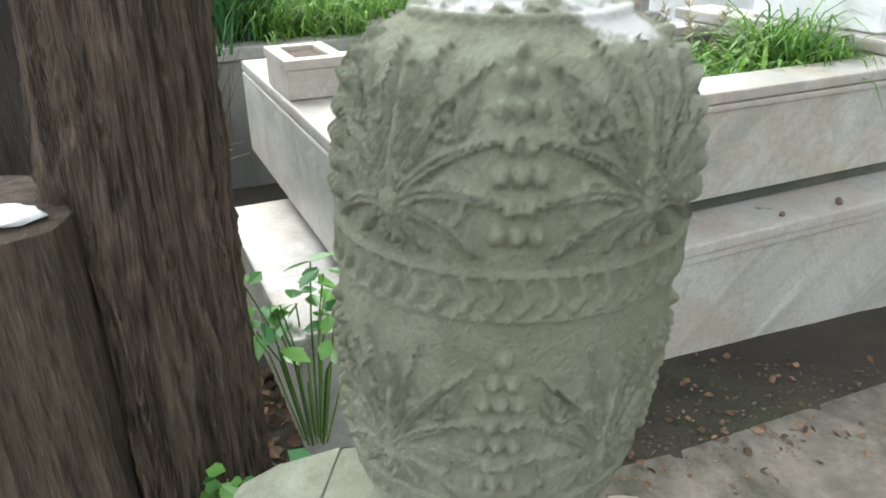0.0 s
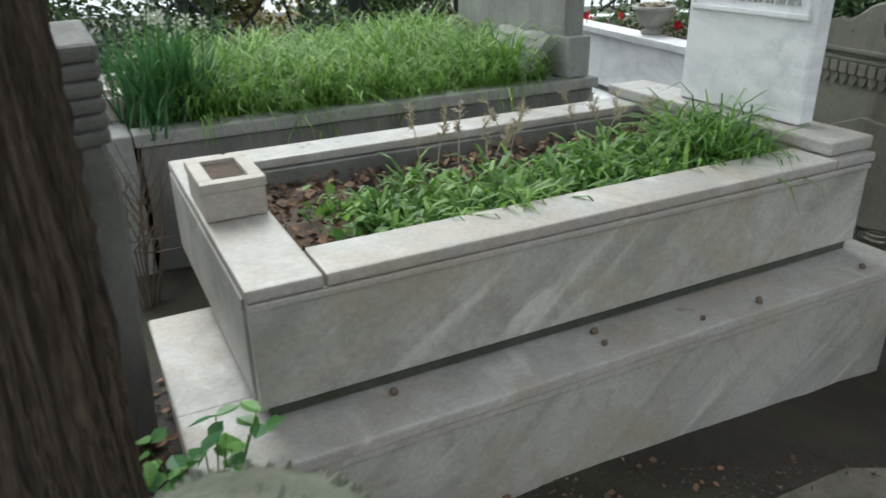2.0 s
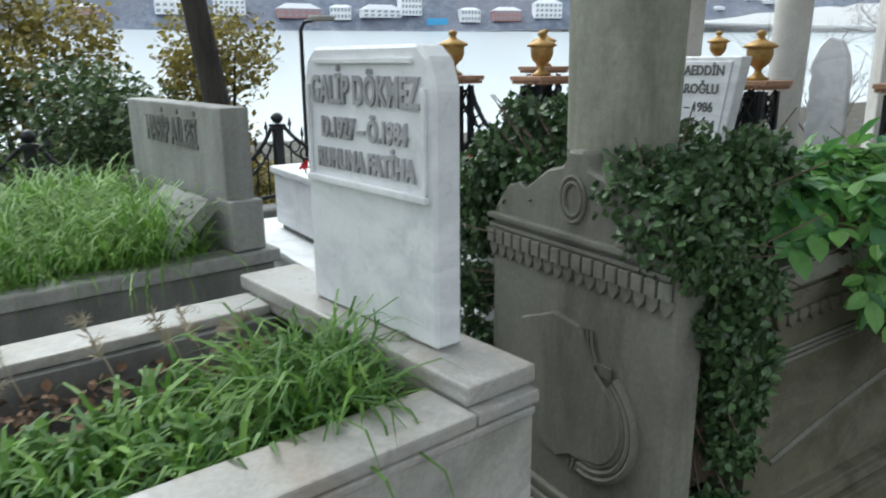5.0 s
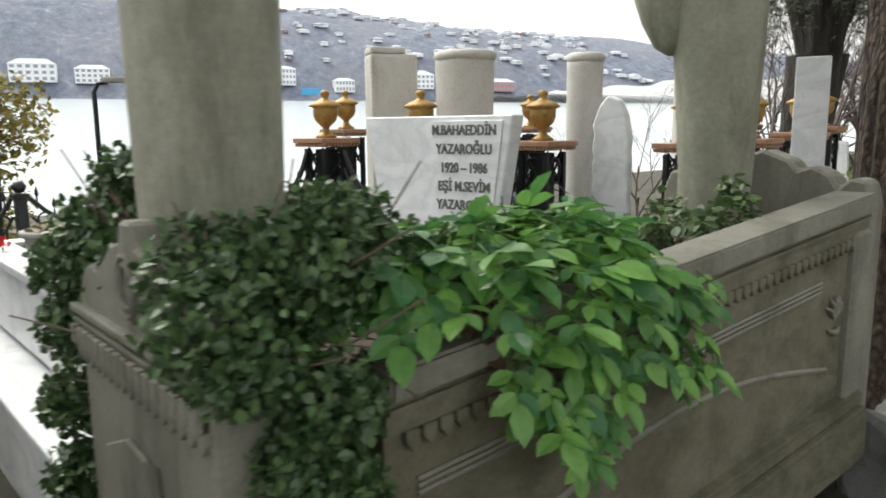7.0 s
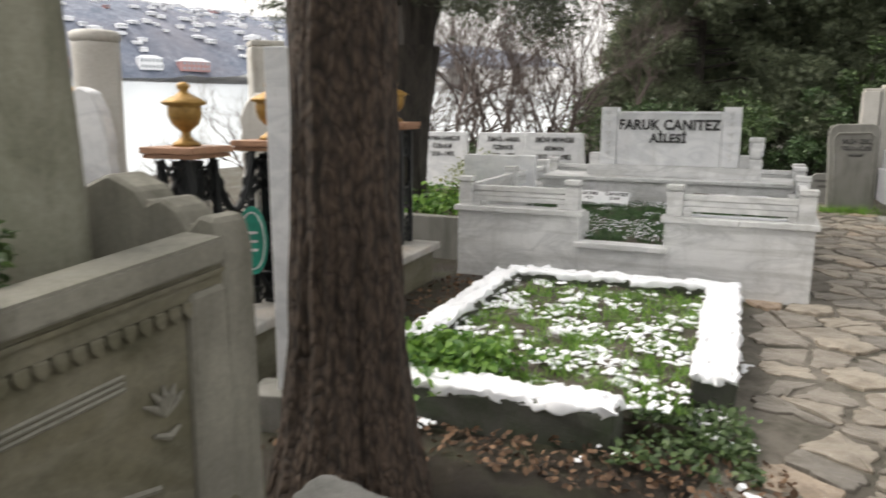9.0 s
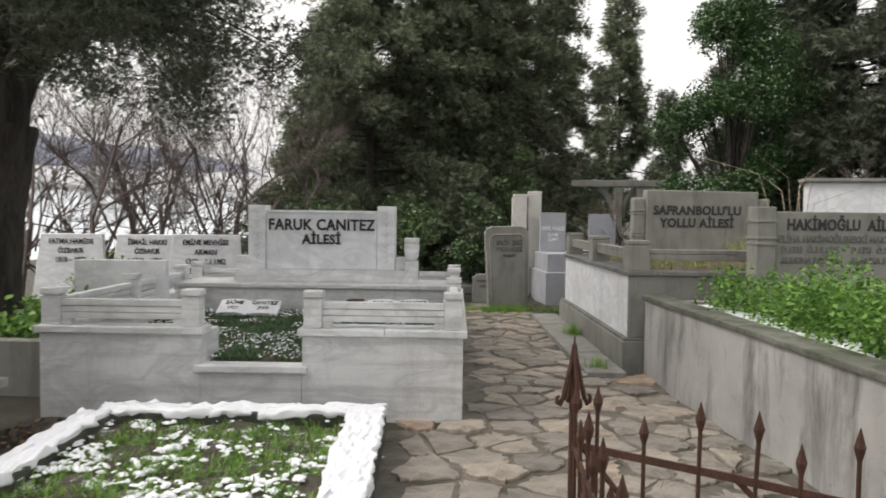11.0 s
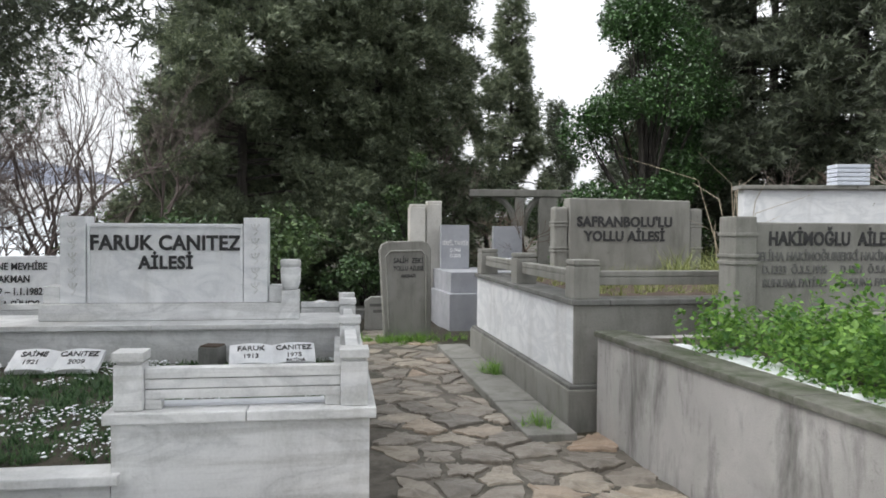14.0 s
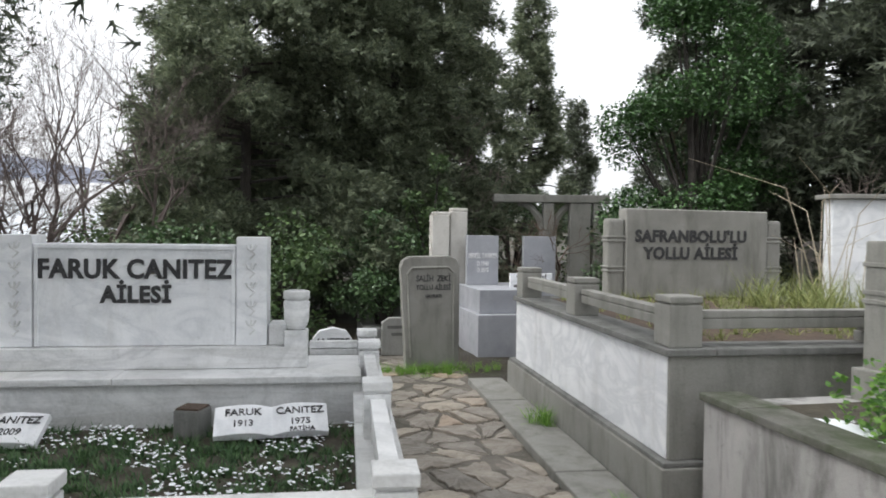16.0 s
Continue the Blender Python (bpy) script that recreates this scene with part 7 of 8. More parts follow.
letters("SERPİL TANKER", 0.07, GT, 0.29, 0.996, 1.24, M_INK_WHITE, wide=0.62, bold=0.002)
letters("D.1940", 0.06, GT, 0.29, 0.996, 1.13, M_INK_WHITE, wide=0.7, bold=0.001)
letters("Ö.2010", 0.06, GT, 0.29, 0.996, 1.04, M_INK_WHITE, wide=0.7, bold=0.001)
part("headstone", box(1.18, 1.7, 1.8, 1.9, 0.2, 1.52, 0.006), M_GRANITE, GT)
pq = thing("name_plaque", -1.15, 15.6, 0, 22, "small white marble name plaque", "plaque")
part("plaque", box(-0.3, 0.3, 0, 0.06, 0.5, 1.02, 0.006), M_WHITE, pq)
letters("YÜCE  AİLESİ", 0.07, pq, 0, -0.003, 0.95, M_INK, wide=0.75, bold=0.001)
bm = box(-0.25, 0.25, -0.004, 0.001, 0.83, 0.87, 0)
part("faded_lettering", bm, M_INK_GREY, pq)
for k, (dx, h) in enumerate(((0.02, 1.86), (0.25, 1.92))):
    pp = thing("marble_pillar", -2.50 + dx, 15.9 + 0.2 * k, 0, 22, "slim square white marble pillar with a worn top", "pillar", "slim white pillars")
    part("shaft", box(-0.13, 0.12, -0.11, 0.11, 0, h - 0.05, 0.012), M_COLWHITE, pp)
    part("cap", box(-0.11, 0.13, -0.1, 0.1, h - 0.049, h, 0.016), M_COLWHITE, pp)
ar = thing("stone_pergola", -1.95, 19.6, -0.45, 8, "grey stone arched frame standing among trees", "pergola")
part("lintel", box(-0.1, 2.1, -0.15, 0.15, 2.6, 2.75, 0.02), M_CEMENT, ar)
for x0, x1 in ((0.85, 1.05), (1.35, 1.75), (1.8, 1.95)):
    part("post", box(x0, x1, -0.13, 0.13, -0.2, 2.599, 0.02), M_CEMENT, ar)
bm = bmesh.new()
for s in (-1, 1):
    tube([(0.95 + s * (0.08 + 0.5 * (1 - math.cos(a))), 0, 1.9 + 0.7 * math.sin(a)) for a in [math.pi / 2 * k / 8 for k in range(9)]], [0.09, 0.085, 0.08, 0.075, 0.07, 0.07, 0.07, 0.07, 0.07], 6, bm)
part("braces", bm, M_CEMENT, ar)
for x, y, h in ((0.4, 21.0, 1.5), (1.0, 22.0, 1.3), (3.3, 17.5, 1.5)):
    gs = thing("grey_headstone", x, y, 0, 10, "weathered grey headstone among shrubs", "headstone", "far grey headstones")
    part("slab", outline([(-0.5, 0), (0.5, 0), (0.5, h - 0.2), (0.3, h), (-0.3, h), (-0.5, h - 0.2)], 0.15, 0.02), M_CEMENT, gs)
ww = thing("white_wall_tomb", 1.9, 13.35, 0, 5, "tall white marble tomb wall with grey coping", "tomb")
part("wall", box(0, 2.6, 0, 0.2, 0.4, 1.95, 0.01), M_WHITE, ww)
for k in (0, 1):
    part("coping", box(-0.05 + 1.325 * k, 1.27 + 1.38 * k, -0.06, 0.3, 1.952, 2.0, 0.01), M_CEMENT, ww)
part("end_pier", box(2.3, 2.62, -0.18, -0.002, 0.4, 1.95, 0.01), M_GREY, ww)
part("base", box(-0.1, 2.8, -0.3, 0.4, 0.0, 0.398, 0.02), M_CEMENT, ww)
bx = thing("white_box", 3.1, 13.5, 2.001, 8, "small white ribbed box on the tomb wall", "box")
bm = bmesh.new()
for k in range(5):
    box(-0.19, 0.19, -0.12, 0.12, 0.05 * k, 0.05 * k + 0.042, 0.006, bm)
part("body", bm, M_TARP, bx)

# ---- rusted spear fence beside the path ----
RF = [(-0.10, 5.37), (0.42, 5.2), (1.0, 4.98), (1.6, 4.72)]
RS = [(-0.10, 5.37), (0.12, 4.5), (0.30, 3.75)]


def rust_run(pts, label):
    for (x0, y0), (x1, y1) in zip(pts, pts[1:]):
        L = math.hypot(x1 - x0, y1 - y0)
        ob = thing("spear_fence", x0, y0, 0, math.degrees(math.atan2(y1 - y0, x1 - x0)), label, "fence", "rusted spear fence")
        for z in (0.12, 0.58):
            part("rail", box(0, L, -0.005, 0.005, z, z + 0.028, 0.002), M_RUST, ob)
        n = int(L / 0.145)
        for k in range(n):
            x = (k + 0.5) * L / n
            h = 0.74 if k % 2 == 0 else 0.66
            lean = rng.normal(0, 0.012)
            bm = tube([(x, 0, 0), (x + lean, 0, h)], 0.0075, 6)
            tube([(x + lean, 0, h - 0.01), (x + lean, 0, h + 0.012), (x + lean, 0, h + 0.03), (x + lean, 0, h + 0.09)], [0.008, 0.014, 0.018, 0.001], 6, bm)
            part("spear", bm, M_RUST, ob)
        tubep = tube([(0.02, 0.012, 0.60), (L - 0.05, 0.012, 0.14)], 0.011, 6)
        part("brace", tubep, M_RUST, ob)


rust_run(RF, "rusted iron fence panel with spear tips")
rust_run(RS, "rusted iron fence panel with spear tips")
cp = thing("scrolled_post", -0.10, 5.37, 0, 30, "rusted iron corner post with a scrolled finial", "fence post")
bm = tube([(0, 0, -0.05), (0, 0, 0.8)], 0.017, 8)
part("shaft", bm, M_RUST, cp)
bm = bmesh.new()
for q in range(4):
    own = tube([(0.004, 0, 0.97), (0.012, 0, 0.9), (0.028, 0, 0.83), (0.042, 0, 0.77), (0.055, 0, 0.745), (0.066, 0, 0.755), (0.066, 0, 0.775), (0.056, 0, 0.78)], [0.005, 0.008, 0.009, 0.009, 0.009, 0.008, 0.007, 0.005], 6)
    merged(bm, turned(own, pose(0, 0, 0, 0, 0, 90 * q)))
tube([(0, 0, 0.8), (0, 0, 0.92), (0, 0, 1.0)], [0.010, 0.007, 0.003], 6, bm)
part("finial", bm, M_RUST, cp)

# ---- trees ----


def conifer(x, y, h, r, n, label, mat=None, low=0.8, lean=0.0, dense=1.0, coarse=1.0):
    """Whorls of drooping limbs, each with side twigs that carry flat pads of fine sprays."""
    z0 = land(x, y)
    ob = thing("conifer", x, y, z0, rng.uniform(0, 360), label, "tree", "dark conifers")
    part("trunk", trunk_mesh([(0, 0, -0.1), (0, 0, h * 0.3), (lean * 0.5, 0, h * 0.7), (lean, 0, h * 0.97)], [0.014 * h, 0.009 * h, 0.004 * h, 0.012], 2.0, 0.1, x, 20, 16), M_BARK_DARK, ob)
    bm, pts, dirs = bmesh.new(), [], []
    m = int(h * 15)
    per = n * 2.6 / m
    for k in range(m):
        u = (k + rng.uniform(0, 1)) / m
        root = np.array((lean * u, 0, low + (h - low) * u))
        a = rng.uniform(0, 6.283)
        bulge = 0.9 + 0.5 * noise.noise((2.2 * math.cos(a) + x, 2.2 * math.sin(a), u * 4.5))
        reach = r * (1 - u) ** 0.72 * bulge * rng.uniform(0.7, 1.12) + 0.14
        d = np.array((math.cos(a), math.sin(a), 0))
        side = np.array((-d[1], d[0], 0))
        tip = root + d * reach + (0, 0, (0.32 * u - 0.16 + rng.uniform(-0.1, 0.1)) * reach)
        mid = root + (tip - root) * 0.5 + (0, 0, 0.07 * reach)
        tube([tuple(root), tuple(mid), tuple(tip)], [0.03, 0.02, 0.006], 4, bm)
        twigs = 3 + int(reach * 2.2)
        share = max(5, int(per * (reach / r) * 1.9 * dense / twigs))
        for j in range(twigs):
            f = 1 if j == 0 else rng.uniform(0.3, 0.98)
            at = root + (mid - root) * f * 2 if f < 0.5 else mid + (tip - mid) * (f - 0.5) * 2
            sgn = 1 if j % 2 else -1
            out = (d * 0.75 + side * sgn * rng.uniform(0.3, 1.0)) if j else d
            L = (0.16 + 0.22 * reach * (1.1 - f)) * rng.uniform(0.7, 1.3)
            q = rng.uniform(0, 1, share)
            pts.append(at + out * (L * q)[:, None] + rng.normal(0, 1, (share, 3)) * (0.11, 0.11, 0.12) + np.array((0, 0, -0.25))[None] * (L * q * q)[:, None])
            dirs.append(np.full(share, math.atan2(out[1], out[0])))
    part("branchwork", bm, M_BARK_DARK, ob)
    pts, dirs = np.concatenate(pts), np.concatenate(dirs)
    k = len(pts)
    rot = turns(dirs - math.pi / 2 + rng.normal(0, 0.6, k), rng.normal(0.05, 0.55, k), rng.uniform(0, 3.14, k))
    scatter("foliage", SPRAY, SPRAY_FACES, pts, rot, coarse * rng.uniform(0.13, 0.28, k), mat or M_CONIFER, ob)
    return ob


def bushy(name, x, y, h, r, n, size, mat, label, category="tree", z=None, stem=True, clumps=16):
    z0 = land(x, y) if z is None else z
    ob = thing(name, x, y, z0, 0, label, category)
    cl = []
    for k in range(clumps):
        u = rng.uniform(0.05, 1)
        wz = h * (0.12 + 0.88 * u)
        rad = r * math.sin(math.pi * (0.12 + 0.83 * u)) ** 0.7
        a = rng.uniform(0, 6.283)
        q = rng.uniform(0.3, 0.8) * rad
        cl.append(((q * math.cos(a), q * math.sin(a), wz), r * rng.uniform(0.25, 0.45)))
    w = np.concatenate([blob_points(n // clumps, c, (q, q, q * 0.85), 0.3) for c, q in cl])
    scatter("leaves", DIAMOND, DIAMOND_FACES, w, *leaves_at(w, size, 0.6, 0.2), mat, ob)
    bm = bmesh.new()
    for c, q in cl:
        tube([(0, 0, -0.1), (c[0] * 0.3, c[1] * 0.3, c[2] * 0.6), c], [0.03 + 0.008 * h, 0.02 + 0.003 * h, 0.008], 5, bm)
    part("branchwork", bm, M_BARK_DARK, ob)
    return ob


def bare_tree(x, y, h, spread, label, mat=None, levels=5, z=None, name="bare_tree", thick=0.03):
    z0 = land(x, y) if z is None else z
    ob = thing(name, x, y, z0, 0, label, "tree", "bare winter trees")
    bm = bmesh.new()

    def grow(p, d, L, r, lev):
        mid = p + d * L * 0.5 + Vector(rng.normal(0, 0.05 * L, 3))
        e = p + d * L + Vector(rng.normal(0, 0.06 * L, 3))
        tube([p, mid, e], [r, r * 0.82, r * 0.62], 5 if lev > 2 else 3, bm, False)
        if lev == 0:
            return
        for _ in range(3 if lev > 1 else 4):
            nd = (d + Vector(rng.normal(0, spread, 3)) + Vector((0, 0, 0.12))).normalized()
            s = p.lerp(e, rng.uniform(0.5, 1.0))
            grow(s, nd, L * rng.uniform(0.55, 0.85), r * 0.55, lev - 1)

    grow(Vector((0, 0, -0.1)), Vector((rng.normal(0, 0.1), rng.normal(0, 0.1), 1)).normalized(), h * 0.33, thick * h * 0.5, levels)
    part("branchwork", bm, mat or M_GREYTWIG, ob)
    return ob


DARK = "tall dark green conifer with drooping sprays"
conifer(-6.1, 17.4, 9.3, 2.35, 26000, DARK, None, 0.6, 0.0, 1.0, 0.66)
conifer(-4.2, 20.5, 12.5, 2.7, 26000, DARK, None, 0.8, 0.0, 1.0, 0.72)
conifer(-5.2, 19.2, 10.8, 2.2, 15000, DARK, None, 0.6, 0.0, 1.0, 0.8)
conifer(-3.7, 24.2, 13.0, 2.1, 15000, DARK, None, 0.8, 0.0, 1.0, 0.85)
conifer(3.7, 20.2, 12.0, 2.5, 8000, DARK, M_CONIFER2, 0.6)
conifer(5.4, 14.8, 10.0, 1.6, 12000, DARK, M_CONIFER2, 1.6, 0.0, 1.0, 0.66)
conifer(-8.6, 21.0, 6.6, 2.2, 8000, DARK, None, 0.5)
conifer(-1.84, 31.0, 9.6, 1.25, 6000, "slim dark conifer standing behind the others", None, 1.0)
conifer(-0.15, 35.5, 6.2, 0.55, 1600, "slim dark conifer standing behind the others", M_CONIFER2, 1.0)
conifer(2.5, 20.6, 12.0, 1.8, 16000, DARK, M_CONIFER2, 1.8, 0.0, 1.0, 0.72)
conifer(7.8, 20.5, 12.0, 3.4, 6000, DARK, M_CONIFER2, 0.8)
conifer(5.2, 24.0, 13.0, 3.0, 5000, DARK, None, 0.8)
conifer(10.5, 16.5, 12.0, 3.4, 4000, DARK, M_CONIFER2, 0.6)
conifer(-6.3, 27.0, 11.0, 2.3, 5000, DARK, None, 0.6)
conifer(4.9, 17.8, 12.0, 2.6, 9000, DARK, M_CONIFER2, 0.6)
conifer(7.2, 15.6, 12.0, 2.8, 7000, DARK, M_CONIFER2, 0.6)
bushy("holly_tree", 1.25, 17.0, 5.3, 1.5, 42000, 0.065, M_HOLLY, "glossy dark green broadleaf evergreen tree", "tree", None, True, 40)
bushy("young_tree", -2.9, 17.6, 3.0, 0.75, 2600, 0.08, M_SHRUB, "slender young broadleaf tree in front of conifers", "tree", None, True, 14)
for x, y, h, r, mat in ((-4.4, 14.6, 1.7, 1.0, M_SHRUB), (-5.6, 14.2, 1.5, 1.1, M_IVY), (-7.2, 14.8, 1.6, 1.2, M_SHRUB), (-3.4, 16.4, 1.8, 0.9, M_IVY), (-0.2, 22.0, 2.2, 1.2, M_SHRUB), (0.6, 19.0, 2.0, 1.2, M_IVY), (4.8, 15.6, 2.2, 1.2, M_SHRUB), (6.4, 13.6, 3.0, 1.4, M_IVY), (-9.5, 14.0, 1.5, 1.2, M_SHRUB), (8.0, 11.5, 3.0, 1.5, M_IVY), (-2.0, 24.5, 2.6, 1.6, M_IVY), (6.2, 17.5, 3.4, 1.5, M_SHRUB)):
    bushy("shrub", x, y, h, r, 3600, 0.075, mat, "dense dark evergreen shrub behind the graves", "shrub", None, True, 14)
bushy("yellow_shrub", 6.5, 11.8, 4.2, 1.2, 3000, 0.09, M_AUTUMN, "yellowing shrub beside dark trees", "shrub")
bushy("yellow_shrub", -7.6, -0.75, 3.0, 1.35, 12000, 0.075, M_AUTUMN, "yellow-green bush beyond the iron fence", "shrub", -1.2)
bushy("yellow_shrub", -7.4, -2.6, 3.3, 1.4, 12000, 0.075, M_AUTUMN, "yellow-green bush beyond the iron fence", "shrub", -1.2)
for x, y, h in ((-6.6, -3.6, 3.4), (-6.4, -5.0, 3.6), (-7.0, -6.2, 3.8), (-6.3, -2.0, 2.3)):
    bushy("shrub", x, y, h, 1.3, 11000, 0.07, M_SHRUB, "dark green hedge bush beyond the iron fence", "shrub", -0.8, True, 18)
for x, y, h in ((-8.6, 15.2, 5.2), (-10.0, 13.2, 5.2), (-8.2, 12.6, 4.6), (-11.5, 16.5, 6.0), (-9.6, 18.0, 6.2), (-7.2, 13.8, 4.2), (-6.4, 14.8, 4.0), (-9.2, 11.4, 4.6), (-7.9, 11.2, 4.4), (-10.6, 11.8, 5.0), (-9.0, 13.9, 5.0), (-7.4, 12.4, 4.2), (-11.2, 14.4, 5.4), (-8.4, 14.5, 3.2), (-7.9, 13.2, 2.8), (-9.4, 12.5, 3.2), (-6.9, 11.9, 2.6)):
    bare_tree(x, y, h * 1.2, 0.42, "bare grey-brown winter tree with fine twigs", None, 6, None, "bare_tree", 0.019)
for x, y, h, z in ((-9.5, 6.0, 3.2, -1.2), (-8.6, 7.8, 3.4, -0.8), (-10.5, 9.0, 4.2, -1.5), (-8.2, 4.4, 2.6, -1.0)):
    bare_tree(x, y, h, 0.45, "bare grey-brown winter tree with fine twigs", None, 5, z, "bare_tree", 0.018)
bare_tree(-6.9, 0.9, 1.9, 0.4, "leafless shrub with fine twigs near the water", None, 4, -0.4)
for x, y, h in ((4.3, 14.2, 4.0), (5.2, 14.0, 4.4), (-2.6, 20.5, 5.0)):
    bare_tree(x, y, h, 0.55, "bare pinkish-grey tangled winter tree", M_PALETWIG, 5)
for x, y, h in ((5.0, 13.6, 3.6), (3.8, 15.2, 3.0), (1.2, 18.0, 4.5), (6.5, 15.2, 4.6), (-0.8, 17.6, 3.2)):
    bare_tree(x, y, h, 0.5, "bare brown tangled winter tree", M_TWIG, 5)
for k in range(13):
    a, L = rng.uniform(-0.9, 0.9), rng.uniform(0.7, 1.9)
    bt = thing("dry_cane", *along(OS, TS, 2.75 + rng.normal(0, 0.08), 2.4 + rng.normal(0, 0.3), 0.0), rng.uniform(0, 360), "pale arching dry cane beside the railed tomb", "cane", "dry canes")
    part("cane", tube([(0, 0, 0), (0.05, 0, 0.9), (0.2 * L, 0.1, 0.9 + 0.6 * L), (0.65 * L, 0.2, 0.9 + 0.75 * L)], [0.007, 0.006, 0.004, 0.0015], 5), M_STALK, bt)
# dark cypress with forked trunk, over the fence end
CX, CY2 = -5.74, 7.76
C2 = thing("forked_cypress", CX, CY2, 0, 0, "dark forked cypress with overhanging foliage", "tree")
part("trunk", trunk_mesh([(0, 0, -0.2), (0, 0, 0.6), (0.05, 0.0, 1.4), (0.15, 0.0, 2.2)], [0.34, 0.26, 0.27, 0.33], 2.2, 0.14, 21.0, 60, 40, 0.4), M_BARK_DARK, C2)
for a, bnd, r0, top in ((0.35, 0.35, 0.19, 6.5), (3.9, 0.55, 0.14, 5.5), (-1.0, 0.25, 0.16, 7.0), (0.9, 0.8, 0.10, 5.0)):
    part("limb", trunk_mesh([(0.15, 0.0, 1.9), (0.15 + 0.3 * bnd * math.cos(a), 0.3 * bnd * math.sin(a), 2.6), (0.15 + bnd * math.cos(a), bnd * math.sin(a), 3.8), (0.15 + 1.3 * bnd * math.cos(a), 1.3 * bnd * math.sin(a), top)], [r0 * 1.1, r0, r0 * 0.8, r0 * 0.3], 2.0, 0.14, a * 3, 30, 30, 0.4), M_BARK_DARK, C2)
bm, cl = bmesh.new(), []
for k in range(64):
    a, reach = rng.uniform(-1.6, 1.5), rng.uniform(0.8, 3.0)
    if k % 4 == 0:
        a = rng.uniform(1.5, 2.4)
    z = rng.uniform(2.7, 6.5) + 0.12 * reach
    tip = (0.15 + reach * math.cos(a), reach * math.sin(a), z - rng.uniform(0.0, 0.35) * reach)
    tube([(0.15 + 0.2 * math.cos(a), 0.2 * math.sin(a), z - 0.4), (0.15 + 0.6 * reach * math.cos(a), 0.6 * reach * math.sin(a), z), tip], [0.028, 0.014, 0.004], 4, bm)
    cl.append((tip, 0.34))
    cl.append(((0.15 + 0.65 * reach * math.cos(a), 0.65 * reach * math.sin(a), z + 0.05), 0.3))
for k in range(11):
    a, reach, z = 1.5 + 0.033 * k, rng.uniform(2.4, 3.9), rng.uniform(4.0, 6.0)
    tip = (0.15 + reach * math.cos(a), reach * math.sin(a), z - rng.uniform(0.1, 0.3) * reach)
    tube([(0.15, 0.2, z - 0.5), (0.15 + 0.6 * reach * math.cos(a), 0.6 * reach * math.sin(a), z), tip], [0.028, 0.014, 0.004], 4, bm)
    cl += [(tip, 0.42), ((0.15 + 0.75 * reach * math.cos(a), 0.75 * reach * math.sin(a), z - 0.05), 0.36)]
part("branchwork", bm, M_BARK_DARK, C2)
w = np.concatenate([blob_points(520, c, (q * 1.0, q * 1.0, q * 0.6), 0.0) for c, q in cl])
w += np.random.default_rng(3).normal(0, 1, w.shape) * (0.2, 0.2, 0.13)
scatter("foliage", SPRAY, SPRAY_FACES, w, turns(rng.uniform(0, 6.28, len(w)), rng.normal(-0.2, 0.6, len(w)), rng.uniform(0, 3, len(w))), rng.uniform(0.05, 0.11, len(w)), M_CONIFER2, C2)
bushy("shrub", -5.9, 9.4, 0.9, 0.6, 1500, 0.05, M_DRYGRASS, "low pale bush by the white headstones", "shrub")

PEBBLE = np.array([(1, 0, 0), (0, 0.9, 0.1), (-1.1, 0, 0), (0, -1, 0), (0.1, 0, 0.9), (0, 0, -1)])
PEBBLE_FACES = [(0, 1, 4), (1, 2, 4), (2, 3, 4), (3, 0, 4), (1, 0, 5), (2, 1, 5), (3, 2, 5), (0, 3, 5)]
px, py = rng.uniform(-0.25, 1.5, 5000), rng.uniform(-2.3, 0.4, 5000)
w = np.array([(a, b, land(a, b) + 0.004) for a, b in zip(px, py)])
scatter("gravel", PEBBLE, PEBBLE_FACES, w, turns(rng.uniform(0, 6, 5000), rng.normal(0, 0.3, 5000), rng.normal(0, 0.3, 5000)), rng.uniform(0.002, 0.006, (5000, 1)) * np.array((1.2, 1, 0.6)), M_GRIT, None, "stuff", "damp brown grit and small stones on the ground", "gravel")
w = np.array([(a, b, land(a, b) + 0.008) for a, b in zip(rng.uniform(-0.3, 0.9, 900), rng.uniform(-2.2, 0.3, 900))])
scatter("leaf_litter", LEAF, LEAF_FACES, w, *leaves_at(w, 0.022, 0.5, 0), M_LITTER, None, "stuff", "small brown leaves scattered on damp ground", "leaf litter")

w = np.array([(a, b, land(a, b) + 0.008) for a, b in zip(rng.uniform(-0.9, 0.5, 900), rng.uniform(-3.6, -2.0, 900))])
scatter("leaf_litter", LEAF, LEAF_FACES, w, *leaves_at(w, 0.03, 0.5, 0), M_LITTER, None, "stuff", "brown dead leaves on the earth under the cypress", "leaf litter")

# ---- crazy paving ----


def lanes(y):
    """Left and right edge of the paved walk."""
    if y < 0.2:
        left = max(0.35 - 0.40 * (y + 2.1), -0.25) + 0.12
    elif y < 5:
        left = -0.35 - 0.06 * (y - 0.2)
    elif y < 7.4:
        left = -0.78 - 0.33 * (y - 5)
    else:
        left = -1.02 - 0.297 * (y - 7.45)
    if y < 4.6:
        right = 1.9
    elif y < 9.35:
        right = 0.03 + 0.38 * (9.43 - y) - 0.05
    else:
        right = -0.50 - 0.325 * (y - 9.35)
    return left, right


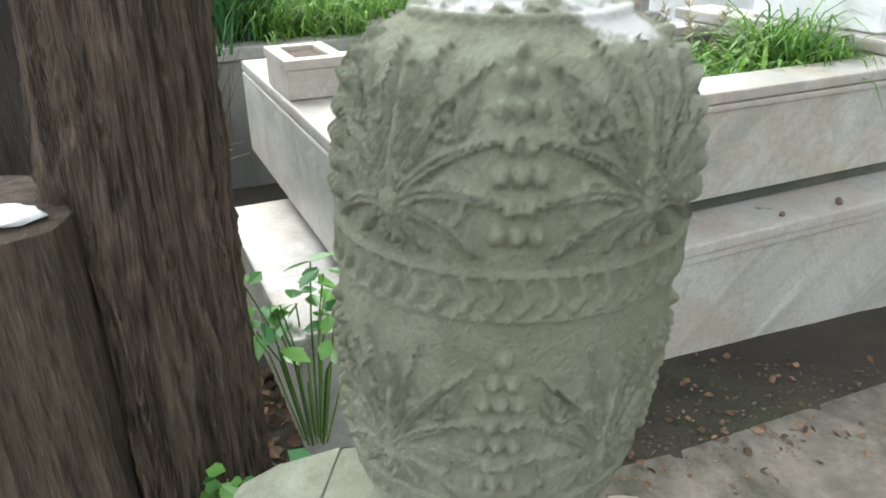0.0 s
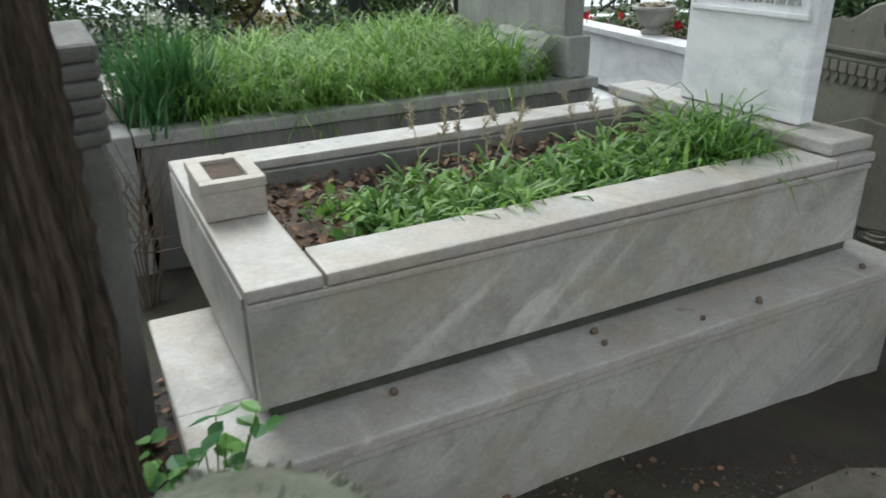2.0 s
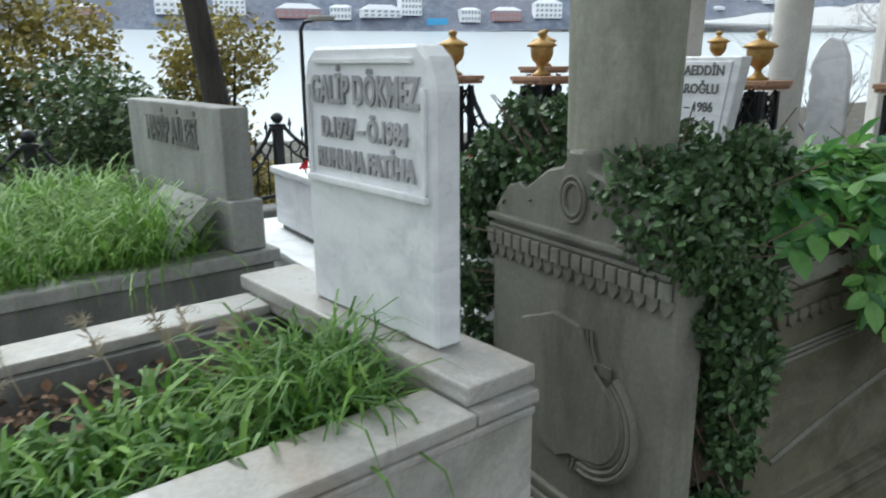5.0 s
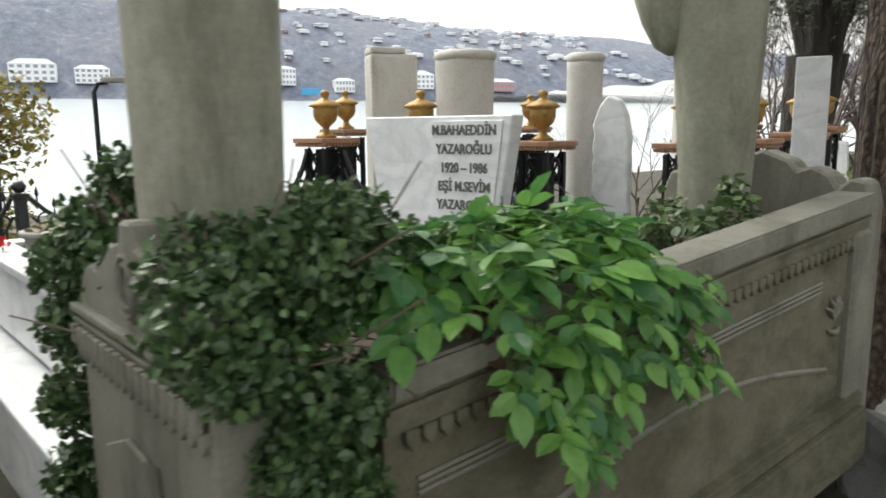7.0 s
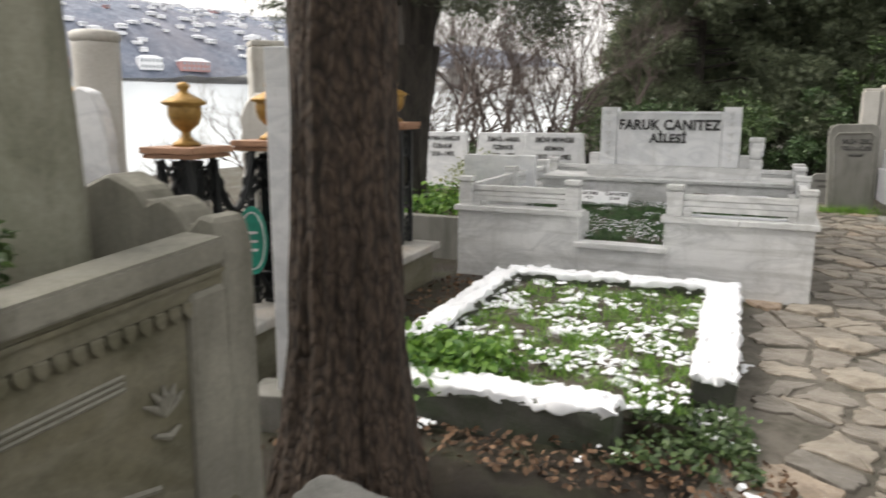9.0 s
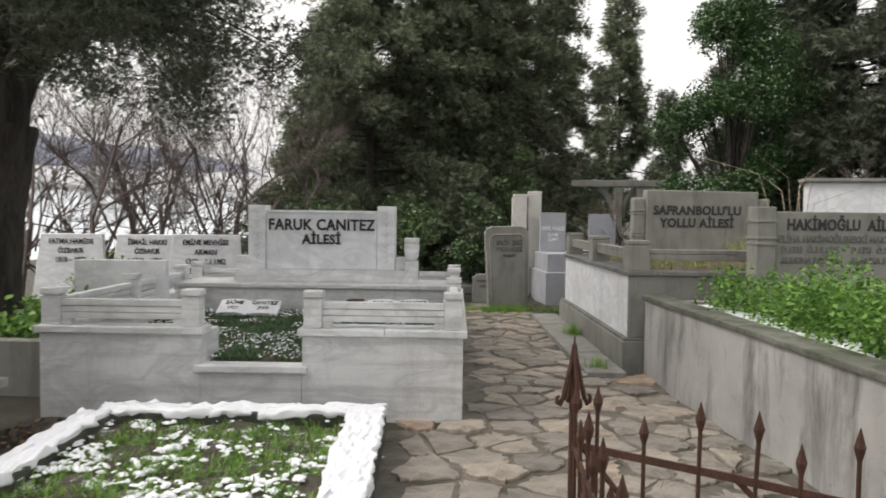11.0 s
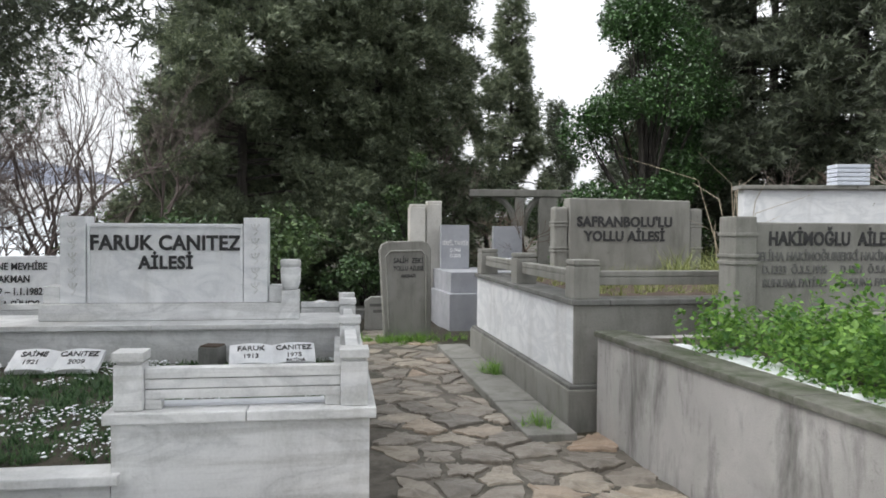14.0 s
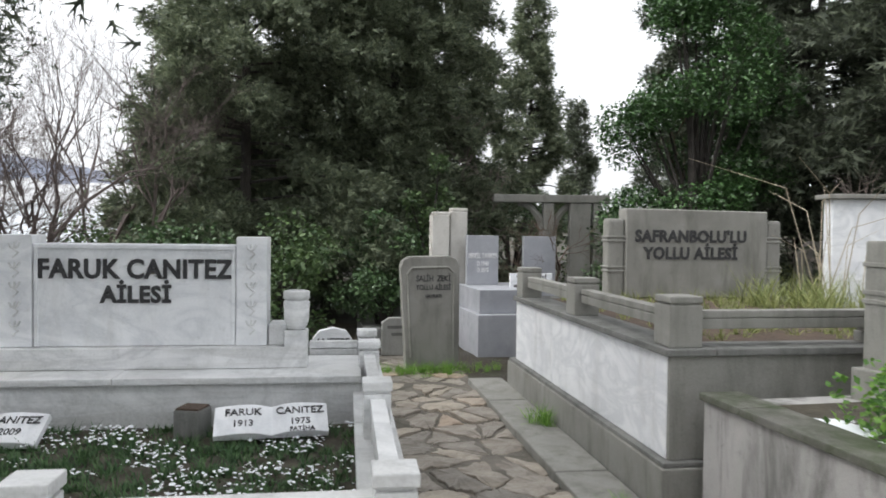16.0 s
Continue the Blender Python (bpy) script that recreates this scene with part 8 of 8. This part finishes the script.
WALK = new("path")
tagged(WALK, "crazy paving of worn beige stones with dark joints", "path", "", "structure")
bm = bmesh.new()
prev = None
for k in range(88):
    y = -3.0 + 0.2 * k
    a, b = lanes(y)
    row = [bm.verts.new((a - 0.12 + (b - a + 0.2) * j / 8, y, land(a + (b - a) * j / 8, y) + 0.012)) for j in range(9)]
    if prev:
        for j in range(8):
            bm.faces.new((prev[j], prev[j + 1], row[j + 1], row[j]))
    prev = row
part("joint_bed", bm, M_GROUT, WALK, "dark damp mortar between the stones")


def cell(site, others, reach):
    """The part of the plane nearer to site than to the others."""
    poly = [(site[0] - reach, site[1] - reach), (site[0] + reach, site[1] - reach), (site[0] + reach, site[1] + reach), (site[0] - reach, site[1] + reach)]
    for o in others:
        dx, dy = o[0] - site[0], o[1] - site[1]
        lim = (dx * (o[0] + site[0]) + dy * (o[1] + site[1])) / 2
        cut = []
        for k, p in enumerate(poly):
            q = poly[(k + 1) % len(poly)]
            fp, fq = dx * p[0] + dy * p[1] - lim, dx * q[0] + dy * q[1] - lim
            if fp <= 0:
                cut.append(p)
            if fp * fq < 0:
                u = fp / (fp - fq)
                cut.append((p[0] + u * (q[0] - p[0]), p[1] + u * (q[1] - p[1])))
        poly = cut
        if len(poly) < 3:
            return []
    return poly


def paving_piece(site, poly, seed):
    r = np.random.default_rng(seed)
    ring = []
    for k, p in enumerate(poly):
        q = poly[(k + 1) % len(poly)]
        for u in (0.06, 0.28, 0.5, 0.72, 0.94):
            x, y = p[0] + u * (q[0] - p[0]) - site[0], p[1] + u * (q[1] - p[1]) - site[1]
            d = math.hypot(x, y) + 1e-6
            f = (d - 0.009 - abs(r.normal(0, 0.022))) / d
            ring.append((x * f, y * f))
    n, bm, up = len(ring), bmesh.new(), abs(r.normal(0, 0.005))
    low = [bm.verts.new((x, y, -0.015)) for x, y in ring]
    mid = [bm.verts.new((x, y, 0.004 + up)) for x, y in ring]
    top = [bm.verts.new((x * 0.965, y * 0.965, 0.009 + up + r.normal(0, 0.0025))) for x, y in ring]
    c = bm.verts.new((0, 0, 0.011 + up))
    for i in range(n):
        j = (i + 1) % n
        bm.faces.new((low[i], low[j], mid[j], mid[i]))
        bm.faces.new((mid[i], mid[j], top[j], top[i]))
        bm.faces.new((top[i], top[j], c))
    ob = part("paving_stone", bm, M_SLAB, WALK)
    ob.location = (site[0], site[1], land(site[0], site[1]) + 0.012)
    ob.rotation_euler = (r.normal(0, 0.010), r.normal(0, 0.010), 0)


sites, y, row = [], -3.0, 0
while y < 14.6:
    a, b = lanes(y)
    step = 0.27 if y > 3 else 0.38
    n = max(2, int(round((b - a) / (0.35 if y > 3 else 0.48))))
    for k in range(-1, n + 1):
        sites.append((a + (b - a) / n * (k + 0.5 + 0.3 * (row % 2) + rng.uniform(-0.42, 0.42)), y + rng.uniform(-0.17, 0.17), 0 <= k < n))
    y += step
    row += 1
for k, (x, y, inside) in enumerate(sites):
    if inside:
        near = [o for o in sites if o[:2] != (x, y) and math.hypot(o[0] - x, o[1] - y) < 1.3]
        poly = cell((x, y), near, 0.4)
        if len(poly) > 2:
            paving_piece((x, y), poly, 300 + k)
KS = thing("kerb_strip", -0.48, 9.3, 0, math.degrees(math.atan2(3.73, -1.2)), "worn flat kerb slabs along the railed tomb", "kerb")
for k in range(4):
    part("slab", box(0.0 + 1.0 * k, 0.99 + 1.0 * k, -0.36, 0.0, -0.1, 0.05 + 0.004 * (k % 2), 0.012), M_CEMENT, KS)
for x, y in ((-0.42, 9.55), (-0.85, 11.4), (-0.95, 11.5)):
    spots = [(rng.normal(0, 0.05), rng.normal(0, 0.05), 0.05, 1) for _ in range(10)]
    tuft("grass_tuft", (x, y), 0, spots, 0.16, M_GRASS, "small green grass tuft at the tomb's foot", 0.005, 0.6, 10)
